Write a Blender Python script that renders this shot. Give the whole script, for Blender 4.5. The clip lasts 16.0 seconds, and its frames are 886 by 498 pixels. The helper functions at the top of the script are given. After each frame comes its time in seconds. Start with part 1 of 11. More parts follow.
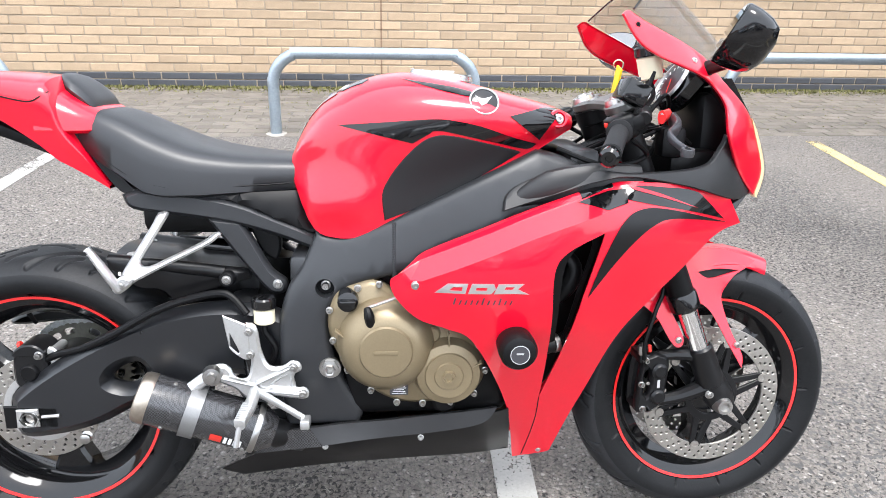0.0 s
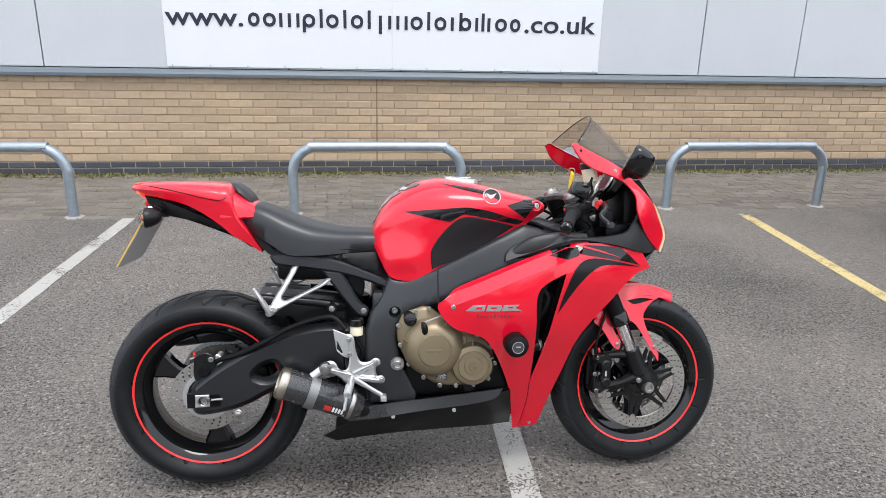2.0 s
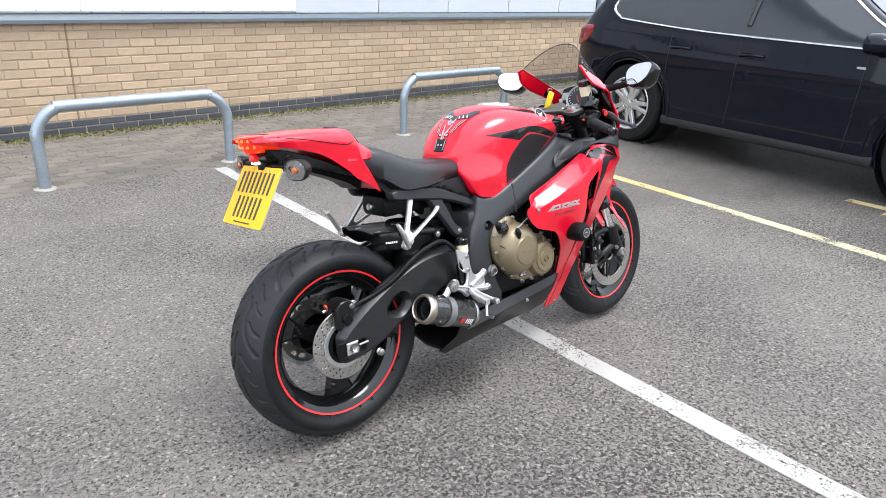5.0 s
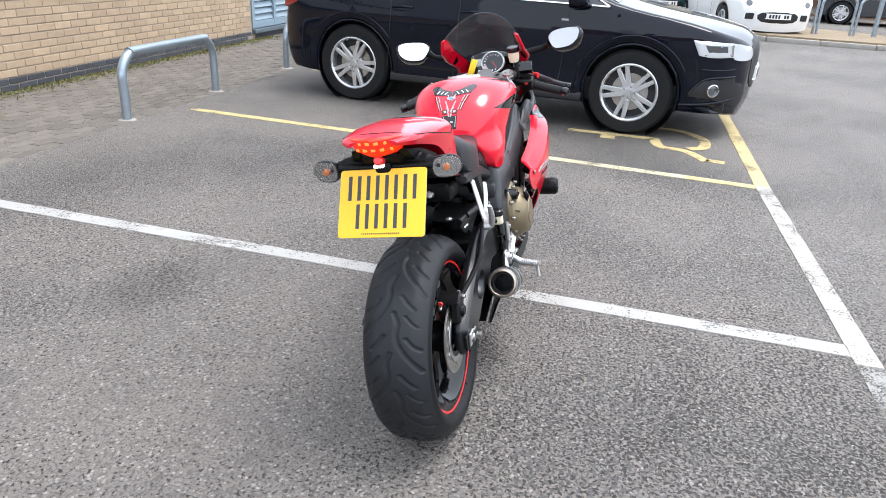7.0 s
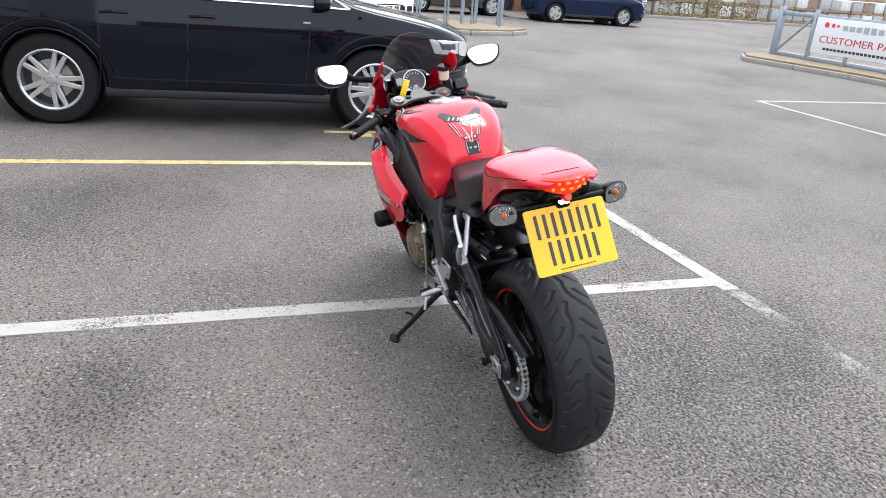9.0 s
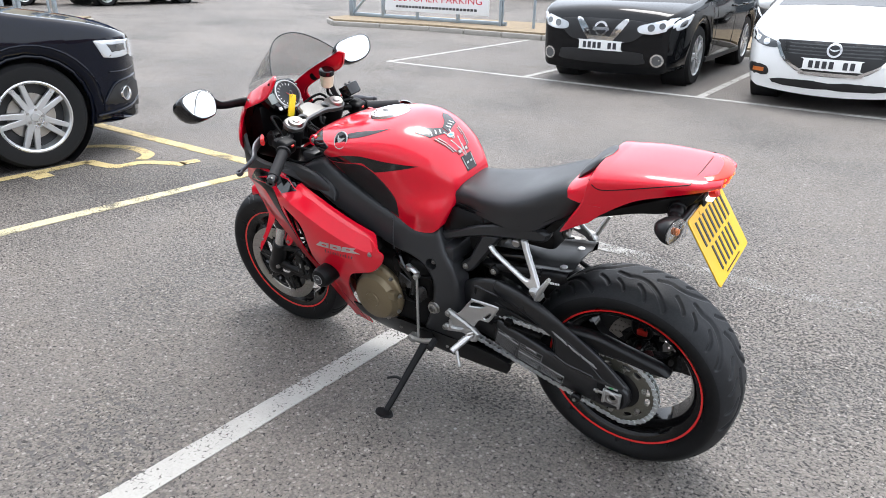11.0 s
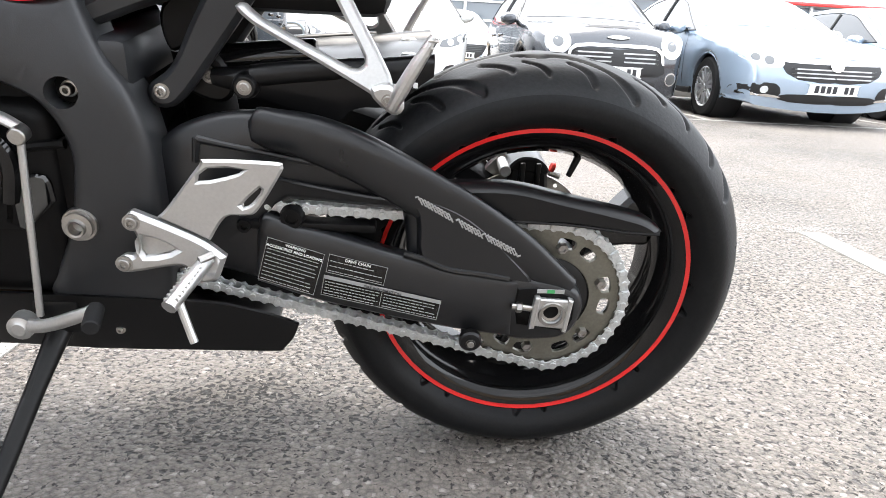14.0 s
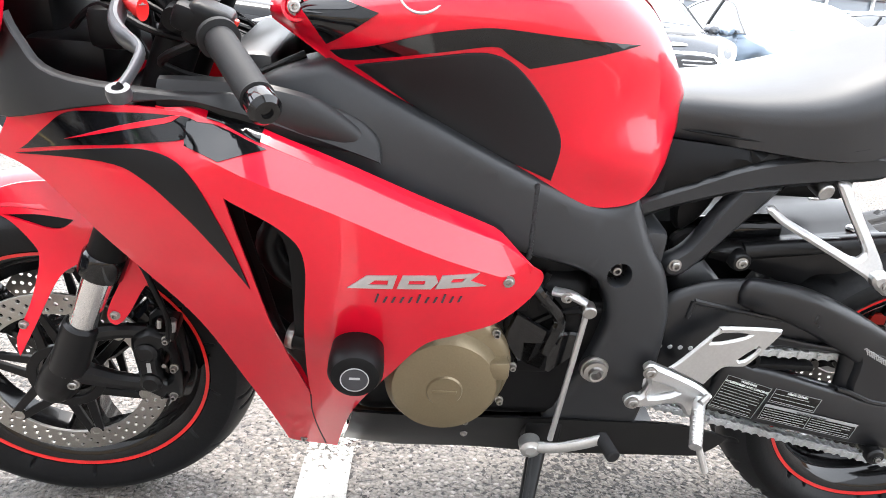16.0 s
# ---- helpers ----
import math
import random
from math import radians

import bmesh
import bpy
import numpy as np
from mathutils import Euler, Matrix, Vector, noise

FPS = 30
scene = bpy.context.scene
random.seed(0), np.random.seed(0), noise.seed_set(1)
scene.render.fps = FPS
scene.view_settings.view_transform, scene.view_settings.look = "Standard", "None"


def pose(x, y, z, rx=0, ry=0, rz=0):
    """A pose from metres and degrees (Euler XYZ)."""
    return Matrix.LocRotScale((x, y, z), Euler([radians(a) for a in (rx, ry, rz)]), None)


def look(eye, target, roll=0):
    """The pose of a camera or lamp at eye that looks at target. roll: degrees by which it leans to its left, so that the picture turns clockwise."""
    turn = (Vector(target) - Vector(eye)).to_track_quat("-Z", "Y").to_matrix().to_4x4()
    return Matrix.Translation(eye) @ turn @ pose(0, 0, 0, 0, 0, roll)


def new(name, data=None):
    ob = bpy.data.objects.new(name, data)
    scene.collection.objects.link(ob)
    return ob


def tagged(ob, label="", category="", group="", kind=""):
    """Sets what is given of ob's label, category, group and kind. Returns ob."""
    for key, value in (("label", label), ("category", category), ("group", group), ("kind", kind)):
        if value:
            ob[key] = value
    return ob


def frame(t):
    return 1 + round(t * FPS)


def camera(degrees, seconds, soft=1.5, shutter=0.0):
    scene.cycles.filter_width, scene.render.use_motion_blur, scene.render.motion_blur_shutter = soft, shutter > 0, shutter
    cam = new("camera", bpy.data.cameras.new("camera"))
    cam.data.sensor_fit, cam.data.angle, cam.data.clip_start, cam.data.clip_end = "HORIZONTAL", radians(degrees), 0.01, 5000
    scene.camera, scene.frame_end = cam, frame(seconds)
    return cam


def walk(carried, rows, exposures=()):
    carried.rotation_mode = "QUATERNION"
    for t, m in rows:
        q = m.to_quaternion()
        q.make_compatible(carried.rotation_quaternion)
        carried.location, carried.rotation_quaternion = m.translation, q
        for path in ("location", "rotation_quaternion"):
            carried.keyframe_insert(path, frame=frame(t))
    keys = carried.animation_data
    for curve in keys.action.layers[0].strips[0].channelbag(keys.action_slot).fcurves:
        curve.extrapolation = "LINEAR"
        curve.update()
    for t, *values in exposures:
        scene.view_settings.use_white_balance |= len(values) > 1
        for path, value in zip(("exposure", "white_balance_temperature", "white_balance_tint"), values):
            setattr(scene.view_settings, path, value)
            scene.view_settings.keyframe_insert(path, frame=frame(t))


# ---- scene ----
cam = camera(65.01, 16.0, soft=0.75)
PATH = [
    (0.0, pose(0.6934, -1.2339, 1.1921, 66.125, -1.503, -3.938)),
    (0.5, pose(0.6262, -1.4703, 1.2930, 67.460, -1.445, -4.446)),
    (1.0, pose(0.5840, -1.6881, 1.3661, 69.390, -1.481, -3.368)),
    (1.5, pose(0.5594, -1.8799, 1.4011, 71.425, -0.613, -3.715)),
    (2.0, pose(0.4812, -1.9978, 1.4120, 72.289, -1.291, -6.290)),
    (2.5, pose(0.2913, -2.0801, 1.4160, 72.147, -1.209, -11.808)),
    (3.0, pose(0.1174, -2.0533, 1.4099, 72.588, -2.596, -15.583)),
    (3.5, pose(-0.0959, -1.9452, 1.4057, 71.721, -2.332, -21.585)),
    (4.0, pose(-0.4274, -1.8845, 1.3698, 70.855, -2.417, -28.571)),
    (4.2, pose(-0.5630, -1.8540, 1.3736, 70.366, -1.960, -30.914)),
    (6.3, pose(-1.5725, -0.9077, 1.3539, 67.273, -2.714, -61.450)),
    (6.5, pose(-1.6159, -0.7724, 1.3664, 66.822, -2.119, -64.688)),
    (7.0, pose(-1.7745, -0.4186, 1.3694, 66.924, -2.754, -75.047)),
    (7.5, pose(-1.8816, -0.0566, 1.3853, 67.312, -3.987, -83.106)),
    (8.0, pose(-1.8535, 0.3112, 1.4069, 67.638, -3.682, -91.126)),
    (8.5, pose(-1.8199, 0.7110, 1.4153, 68.154, -3.727, -100.661)),
    (9.0, pose(-1.6946, 1.0469, 1.4072, 68.016, -4.213, -108.650)),
    (9.2, pose(-1.6054, 1.1515, 1.4125, 68.058, -3.295, -113.184)),
    (11.3, pose(-0.3555, 1.8179, 1.3638, 67.571, -0.882, -150.010)),
    (11.5, pose(-0.2405, 1.8186, 1.3813, 67.373, -0.655, -153.590)),
    (12.0, pose(-0.0441, 1.6464, 1.3225, 65.576, 0.224, -161.077)),
    (12.5, pose(0.0989, 1.3049, 1.1548, 65.340, 1.174, -168.102)),
    (13.0, pose(0.1447, 1.0912, 0.8646, 68.941, 0.605, -177.684)),
    (13.5, pose(0.1269, 1.0493, 0.6526, 71.166, -0.444, -181.956)),
    (13.6, pose(0.1307, 1.0501, 0.6336, 72.400, -1.478, -181.902)),
    (14.0, pose(0.1911, 1.0637, 0.6068, 73.842, -3.000, -182.993)),
    (14.5, pose(0.3306, 1.0919, 0.6423, 74.330, -4.218, -181.986)),
    (15.0, pose(0.4987, 1.1351, 0.6939, 73.806, -4.560, -182.027)),
    (15.5, pose(0.6562, 1.1504, 0.7762, 73.426, -5.586, -179.891)),
    (16.0, pose(0.8781, 1.1301, 0.8465, 71.960, -3.978, -183.120)),
]
EXPOSURE = [(0, 1.25, 6400, 10), (0.5, 1.1, 6400, 10), (1, 0.82, 6400, 10), (1.5, 0.42, 6420, 10), (2, 0.42, 6450, 10), (2.5, 0.44, 6480, 10), (3.5, 0.46, 6450, 10), (4.2, 0.68, 6400, 10), (6.3, 0.88, 6250, 10), (7, 0.78, 6250, 10), (7.5, 0.62, 6250, 10), (8, 0.60, 6250, 10), (9.2, 0.66, 6400, 10), (11.3, 0.8, 6420, 10), (12, 1.02, 6450, 10), (12.5, 1.1, 6450, 10), (13.0, 1.34, 6600, 10), (13.5, 1.82, 6750, 10), (14, 1.6, 6800, 10), (14.5, 1.62, 6800, 10), (15.5, 1.84, 6750, 10), (16, 1.9, 6700, 10)]
walk(cam, PATH, EXPOSURE)

# ---------------------------------------------------------------- world and light
world = bpy.data.worlds.new("sky")
scene.world = world
world.use_nodes = True
wn = world.node_tree
sky = wn.nodes.new("ShaderNodeTexSky")
sky.sky_type, sky.sun_disc = "NISHITA", False
sky.sun_elevation, sky.sun_rotation = radians(71), radians(162)
sky.air_density, sky.dust_density, sky.ozone_density = 1.0, 6.0, 1.0
pale = wn.nodes.new("ShaderNodeMix")
pale.data_type = "RGBA"
pale.inputs["Factor"].default_value = 0.80
pale.inputs["B"].default_value = (8.25, 8.85, 9.7, 1)
wn.links.new(sky.outputs["Color"], pale.inputs["A"])
wn.links.new(pale.outputs["Result"], wn.nodes["Background"].inputs["Color"])
wn.nodes["Background"].inputs["Strength"].default_value = 0.185

sun = new("sun", bpy.data.lights.new("sun", "SUN"))
sun.data.energy, sun.data.angle, sun.data.color = 1.5, radians(25), (1.0, 0.985, 0.965)
sun.matrix_world = look((1.5, -4.6, 14), (0, 0, 0))


# ---------------------------------------------------------------- materials
def node(nt, kind, **inputs):
    n = nt.nodes.new(kind)
    for k, v in inputs.items():
        n.inputs[k.replace("_", " ")].default_value = v
    return n


def material(name, color, rough=0.5, metal=0.0, vary=0.12, scale=6.0, fine=120.0, bump=0.05, coat=0.0, spec=0.5, rvary=0.1, dirt=0.0,
             dirt_color=(0.12, 0.11, 0.1), per=0.0, depth=0.002):
    """A surface with broad and fine variation of colour, gloss and relief."""
    m = bpy.data.materials.new(name)
    m.use_nodes = True
    nt = m.node_tree
    b = nt.nodes["Principled BSDF"]
    co = nt.nodes.new("ShaderNodeTexCoord").outputs["Object"]
    big = node(nt, "ShaderNodeTexNoise", Scale=scale, Detail=4.0)
    small = node(nt, "ShaderNodeTexNoise", Scale=fine, Detail=3.0)
    nt.links.new(co, big.inputs["Vector"])
    nt.links.new(co, small.inputs["Vector"])
    add = node(nt, "ShaderNodeMath")
    add.operation = "ADD"
    nt.links.new(big.outputs["Fac"], add.inputs[0])
    nt.links.new(small.outputs["Fac"], add.inputs[1])
    ramp = node(nt, "ShaderNodeMapRange")
    ramp.inputs["From Min"].default_value, ramp.inputs["From Max"].default_value = 0.6, 1.4
    ramp.inputs["To Min"].default_value, ramp.inputs["To Max"].default_value = 1 - vary, 1 + vary
    nt.links.new(add.outputs[0], ramp.inputs["Value"])
    value = ramp.outputs[0]
    if per:
        info = nt.nodes.new("ShaderNodeObjectInfo")
        geo = nt.nodes.new("ShaderNodeNewGeometry")
        both = node(nt, "ShaderNodeMath")
        both.operation = "ADD"
        nt.links.new(info.outputs["Random"], both.inputs[0])
        nt.links.new(geo.outputs["Random Per Island"], both.inputs[1])
        wrap = node(nt, "ShaderNodeMath")
        wrap.operation = "FRACT"
        nt.links.new(both.outputs[0], wrap.inputs[0])
        each = node(nt, "ShaderNodeMapRange")
        each.inputs["To Min"].default_value, each.inputs["To Max"].default_value = 1 - per, 1 + per
        nt.links.new(wrap.outputs[0], each.inputs["Value"])
        mul = node(nt, "ShaderNodeMath")
        mul.operation = "MULTIPLY"
        nt.links.new(value, mul.inputs[0])
        nt.links.new(each.outputs[0], mul.inputs[1])
        value = mul.outputs[0]
    hsv = node(nt, "ShaderNodeHueSaturation", Color=(*color, 1))
    nt.links.new(value, hsv.inputs["Value"])
    col = hsv.outputs["Color"]
    if dirt:
        spots = node(nt, "ShaderNodeTexNoise", Scale=scale * 2.3, Detail=6.0, Roughness=0.7)
        nt.links.new(co, spots.inputs["Vector"])
        cut = node(nt, "ShaderNodeMapRange")
        cut.inputs["From Min"].default_value, cut.inputs["From Max"].default_value = 0.5, 0.72
        cut.inputs["To Max"].default_value = dirt
        nt.links.new(spots.outputs["Fac"], cut.inputs["Value"])
        mix = node(nt, "ShaderNodeMix")
        mix.data_type = "RGBA"
        mix.inputs["B"].default_value = (*dirt_color, 1)
        nt.links.new(cut.outputs[0], mix.inputs["Factor"])
        nt.links.new(col, mix.inputs["A"])
        col = mix.outputs["Result"]
    nt.links.new(col, b.inputs["Base Color"])
    r = node(nt, "ShaderNodeMapRange")
    r.inputs["From Min"].default_value, r.inputs["From Max"].default_value = 0.3, 0.7
    r.inputs["To Min"].default_value, r.inputs["To Max"].default_value = max(rough - rvary / 2, 0.02), min(rough + rvary / 2, 1)
    nt.links.new(big.outputs["Fac"], r.inputs["Value"])
    nt.links.new(r.outputs[0], b.inputs["Roughness"])
    b.inputs["Metallic"].default_value, b.inputs["Specular IOR Level"].default_value = metal, spec
    b.inputs["Coat Weight"].default_value, b.inputs["Coat Roughness"].default_value = coat, 0.04
    if bump:
        bp = node(nt, "ShaderNodeBump", Strength=bump, Distance=depth)
        nt.links.new(small.outputs["Fac"], bp.inputs["Height"])
        nt.links.new(bp.outputs["Normal"], b.inputs["Normal"])
    return m


def plain(name, color, rough=0.4, metal=0.0, glow=0.0, alpha=1.0, trans=0.0, coat=0.0):
    m = bpy.data.materials.new(name)
    m.use_nodes = True
    b = m.node_tree.nodes["Principled BSDF"]
    b.inputs["Base Color"].default_value = (*color, 1)
    b.inputs["Roughness"].default_value, b.inputs["Metallic"].default_value = rough, metal
    b.inputs["Alpha"].default_value, b.inputs["Transmission Weight"].default_value = alpha, trans
    b.inputs["Coat Weight"].default_value = coat
    if glow:
        b.inputs["Emission Color"].default_value, b.inputs["Emission Strength"].default_value = (*color, 1), glow
    return m


RED = material("red_paint", (0.66, 0.002, 0.020), 0.30, vary=0.03, bump=0.0, coat=0.75, rvary=0.04, spec=0.28)
GLOSSBLACK = material("gloss_black", (0.005, 0.005, 0.0055), 0.06, vary=0.1, bump=0.0, coat=0.0, rvary=0.03, spec=0.5)
RIMBLACK = material("rim_black", (0.005, 0.005, 0.0055), 0.07, vary=0.1, bump=0.0, rvary=0.03, spec=0.45)
SATIN = material("satin_black", (0.0060, 0.0060, 0.0066), 0.33, vary=0.15, bump=0.03, fine=500, spec=0.28)
SWINGMAT = material("satin_black_aluminium", (0.0088, 0.0094, 0.0110), 0.32, vary=0.12, bump=0.05, fine=500, spec=0.5)
FRAMEBLACK = material("frame_black", (0.0200, 0.0210, 0.0232), 0.36, vary=0.12, bump=0.04, fine=700, scale=4, spec=0.45)
COWLGREY = material("cowl_grey", (0.015, 0.015, 0.016), 0.45, vary=0.10, bump=0.06, fine=600, spec=0.4)
PLASTIC = material("black_plastic", (0.004, 0.004, 0.0044), 0.42, vary=0.15, bump=0.08, fine=600, spec=0.16)
SEATMAT = material("seat_vinyl", (0.009, 0.0096, 0.0115), 0.40, vary=0.1, bump=0.18, fine=420, depth=0.0006, spec=0.62)
GRIPMAT = material("grip_pad_black", (0.016, 0.016, 0.017), 0.65, vary=0.1, bump=0.3, fine=900, depth=0.0005, spec=0.22)
TREADRUBBER = material("tread_rubber", (0.0145, 0.0154, 0.0172), 0.52, vary=0.3, scale=7, fine=200, bump=0.15, dirt=0.25, dirt_color=(0.036, 0.036, 0.0355), spec=0.24)
RUBBER = material("tyre_rubber", (0.0082, 0.0086, 0.0094), 0.44, vary=0.25, scale=9, fine=220, bump=0.12, dirt=0.2, dirt_color=(0.024, 0.0238, 0.0235), spec=0.18)
PADGREY = material("pad_grey", (0.050, 0.053, 0.060), 0.5, vary=0.2, fine=400, bump=0.05, spec=0.25)
LEVERSATIN = material("satin_lever", (0.085, 0.085, 0.092), 0.36, metal=0.6, vary=0.1, fine=300, bump=0.03)
LEVERGREY = material("lever_grey", (0.050, 0.050, 0.052), 0.42, metal=0.5, vary=0.1, fine=300, bump=0.03)
YOKE = material("brushed_yoke", (0.20, 0.197, 0.190), 0.42, metal=0.9, vary=0.1, fine=300, bump=0.06)
ALLOY = material("cast_aluminium", (0.55, 0.55, 0.545), 0.36, metal=0.85, vary=0.08, fine=300, bump=0.06)
STEEL = material("steel", (0.40, 0.39, 0.375), 0.32, metal=1.0, vary=0.12, fine=300, bump=0.03)
CHROME = material("chrome", (0.78, 0.78, 0.78), 0.12, metal=1.0, vary=0.04, bump=0)
DISCMAT = material("brake_disc_steel", (0.42, 0.40, 0.37), 0.34, metal=0.95, vary=0.12, fine=400, bump=0.04)
BRONZE = material("bronze_engine_paint", (0.205, 0.162, 0.098), 0.38, metal=0.45, vary=0.08, fine=350, bump=0.08)
CARBON = material("carbon_fibre", (0.03, 0.03, 0.032), 0.25, vary=0.5, scale=40, fine=400, bump=0.05, coat=0.5)
check = node(CARBON.node_tree, "ShaderNodeTexChecker", Scale=360.0, Color1=(0.006, 0.006, 0.0065, 1), Color2=(0.045, 0.045, 0.048, 1))
CARBON.node_tree.links.new(CARBON.node_tree.nodes["Texture Coordinate"].outputs["Object"], check.inputs["Vector"])
CARBON.node_tree.links.new(check.outputs["Color"], CARBON.node_tree.nodes["Principled BSDF"].inputs["Base Color"])
SPROCKETMAT = material("sprocket_steel", (0.20, 0.195, 0.165), 0.38, metal=0.8, vary=0.2, fine=250, bump=0.05, dirt=0.2)
CHAINMAT = material("chain_steel", (0.56, 0.58, 0.585), 0.36, metal=0.6, vary=0.25, fine=250, bump=0.05, dirt=0.15)
STRAPGREY = material("strap_grey", (0.20, 0.20, 0.20), 0.4, metal=0.6, vary=0.1, fine=300, bump=0.04)
WHITEPAINT = plain("white_print", (0.75, 0.75, 0.75), 0.5)
SILVERPRINT = plain("silver_print", (0.40, 0.40, 0.40), 0.5, metal=0.3)
LABELGREY = plain("grey_print", (0.30, 0.30, 0.30), 0.5)
DARKPRINT = plain("dark_print", (0.03, 0.03, 0.035), 0.5)
YELLOW = material("yellow_plate", (0.76, 0.44, 0.008), 0.35, vary=0.03, bump=0)
REDTRIM = plain("red_trim", (0.75, 0.02, 0.02), 0.35, coat=0.5)
BRAKERED = plain("red_plastic", (0.6, 0.03, 0.02), 0.4)
GLASSDARK = plain("smoked_screen", (0.10, 0.095, 0.09), 0.04, alpha=0.23, coat=0.1)
LENS = plain("clear_lens", (0.12, 0.125, 0.13), 0.04, alpha=0.14, coat=1.0)
AMBER = plain("amber_bulb", (0.55, 0.15, 0.03), 0.3)
TAILRED = plain("tail_lens", (0.55, 0.016, 0.004), 0.06, glow=0.75)
TAILGLOW = plain("tail_lamp_glow", (1.0, 0.13, 0.02), 0.3, glow=1.3)
HEADGLOW = plain("headlamp_glow", (0.62, 0.45, 0.26), 0.2, glow=0.15)
MIRROR = plain("mirror_glass", (0.9, 0.9, 0.9), 0.01, metal=1.0)
RESERVOIR = plain("fluid_bottle", (0.72, 0.66, 0.48), 0.35)

BOTH = (1, -1)
# ---------------------------------------------------------------- mesh tools
from mathutils import geometry as flat_geometry


def part(name, bm, mtl, parent=None, label="", angle=32, smooth=True, recalc=True):
    me = bpy.data.meshes.new(name)
    if recalc:
        bmesh.ops.recalc_face_normals(bm, faces=bm.faces)
    if smooth:
        lim = radians(angle)
        for f in bm.faces:
            f.smooth = True
        for e in bm.edges:
            if len(e.link_faces) == 2 and e.calc_face_angle(0) > lim:
                e.smooth = False
    bm.to_mesh(me)
    bm.free()
    me.materials.append(mtl)
    ob = new(name, me)
    if parent:
        ob.parent = parent
    if label:
        ob["label"] = label
    return ob


def thing(name, label, category, m=None, group="", kind=""):
    ob = new(name)
    ob.empty_display_size = 0.1
    if m is not None:
        ob.matrix_basis = m
    return tagged(ob, label, category, group, kind)


def spline(pts, n=5, closed=True):
    """A smooth line through pts; a third value of 1 marks a sharp corner."""
    pts = [tuple(p) for p in pts]
    corner = [i for i, p in enumerate(pts) if len(p) > 2 and p[2] == 1]
    xy = [Vector(p[:2]) for p in pts]

    def run(seq, loop):
        out = []
        m = len(seq)
        for i in range(m if loop else m - 1):
            p1, p2 = seq[i], seq[(i + 1) % m]
            p0 = seq[i - 1] if (i > 0 or loop) else p1
            p3 = seq[(i + 2) % m] if (i + 2 < m or loop) else p2
            for k in range(n):
                t = k / n
                out.append(0.5 * ((2 * p1) + (p2 - p0) * t + (2 * p0 - 5 * p1 + 4 * p2 - p3) * t * t + (3 * p1 - p0 - 3 * p2 + p3) * t ** 3))
        if not loop:
            out.append(seq[-1])
        return out
    if not closed:
        return run(xy, False)
    if not corner:
        return run(xy, True)
    out = []
    for a, b in zip(corner, corner[1:] + [corner[0] + len(xy)]):
        out += run([xy[i % len(xy)] for i in range(a, b + 1)], False)[:-1]
    return out


def path3(pts, n=6):
    pts = [Vector(p) for p in pts]
    if len(pts) < 3 or n < 2:
        return pts
    out = []
    for i in range(len(pts) - 1):
        p1, p2 = pts[i], pts[i + 1]
        p0, p3 = pts[max(i - 1, 0)], pts[min(i + 2, len(pts) - 1)]
        for k in range(n):
            t = k / n
            out.append(0.5 * ((2 * p1) + (p2 - p0) * t + (2 * p0 - 5 * p1 + 4 * p2 - p3) * t * t + (3 * p1 - p0 - 3 * p2 + p3) * t ** 3))
    return out + [pts[-1]]


def area(loop):
    return sum(a.x * b.y - b.x * a.y for a, b in zip(loop, loop[1:] + loop[:1])) / 2


def within(p, loop):
    hit = False
    for a, b in zip(loop, loop[1:] + loop[:1]):
        if (a.y > p.y) != (b.y > p.y) and p.x < (b.x - a.x) * (p.y - a.y) / (b.y - a.y) + a.x:
            hit = not hit
    return hit


def fill(loops, extra=(), creases=()):
    """Triangles inside loops[0] and outside the others. Returns points and triples."""
    pts, edges = [], []
    for lp in loops:
        s = len(pts)
        pts += list(lp)
        edges += [(s + i, s + (i + 1) % len(lp)) for i in range(len(lp))]
    for line in creases:
        s = len(pts)
        pts += list(line)
        edges += [(s + i, s + i + 1) for i in range(len(line) - 1)]
    pts += list(extra)
    v, _, f, *_ = flat_geometry.delaunay_2d_cdt(pts, edges, [], 0, 1e-6)
    keep = []
    for t in f:
        c = (v[t[0]] + v[t[1]] + v[t[2]]) / 3
        if within(c, loops[0]) and not any(within(c, h) for h in loops[1:]):
            keep.append(t)
    return v, keep


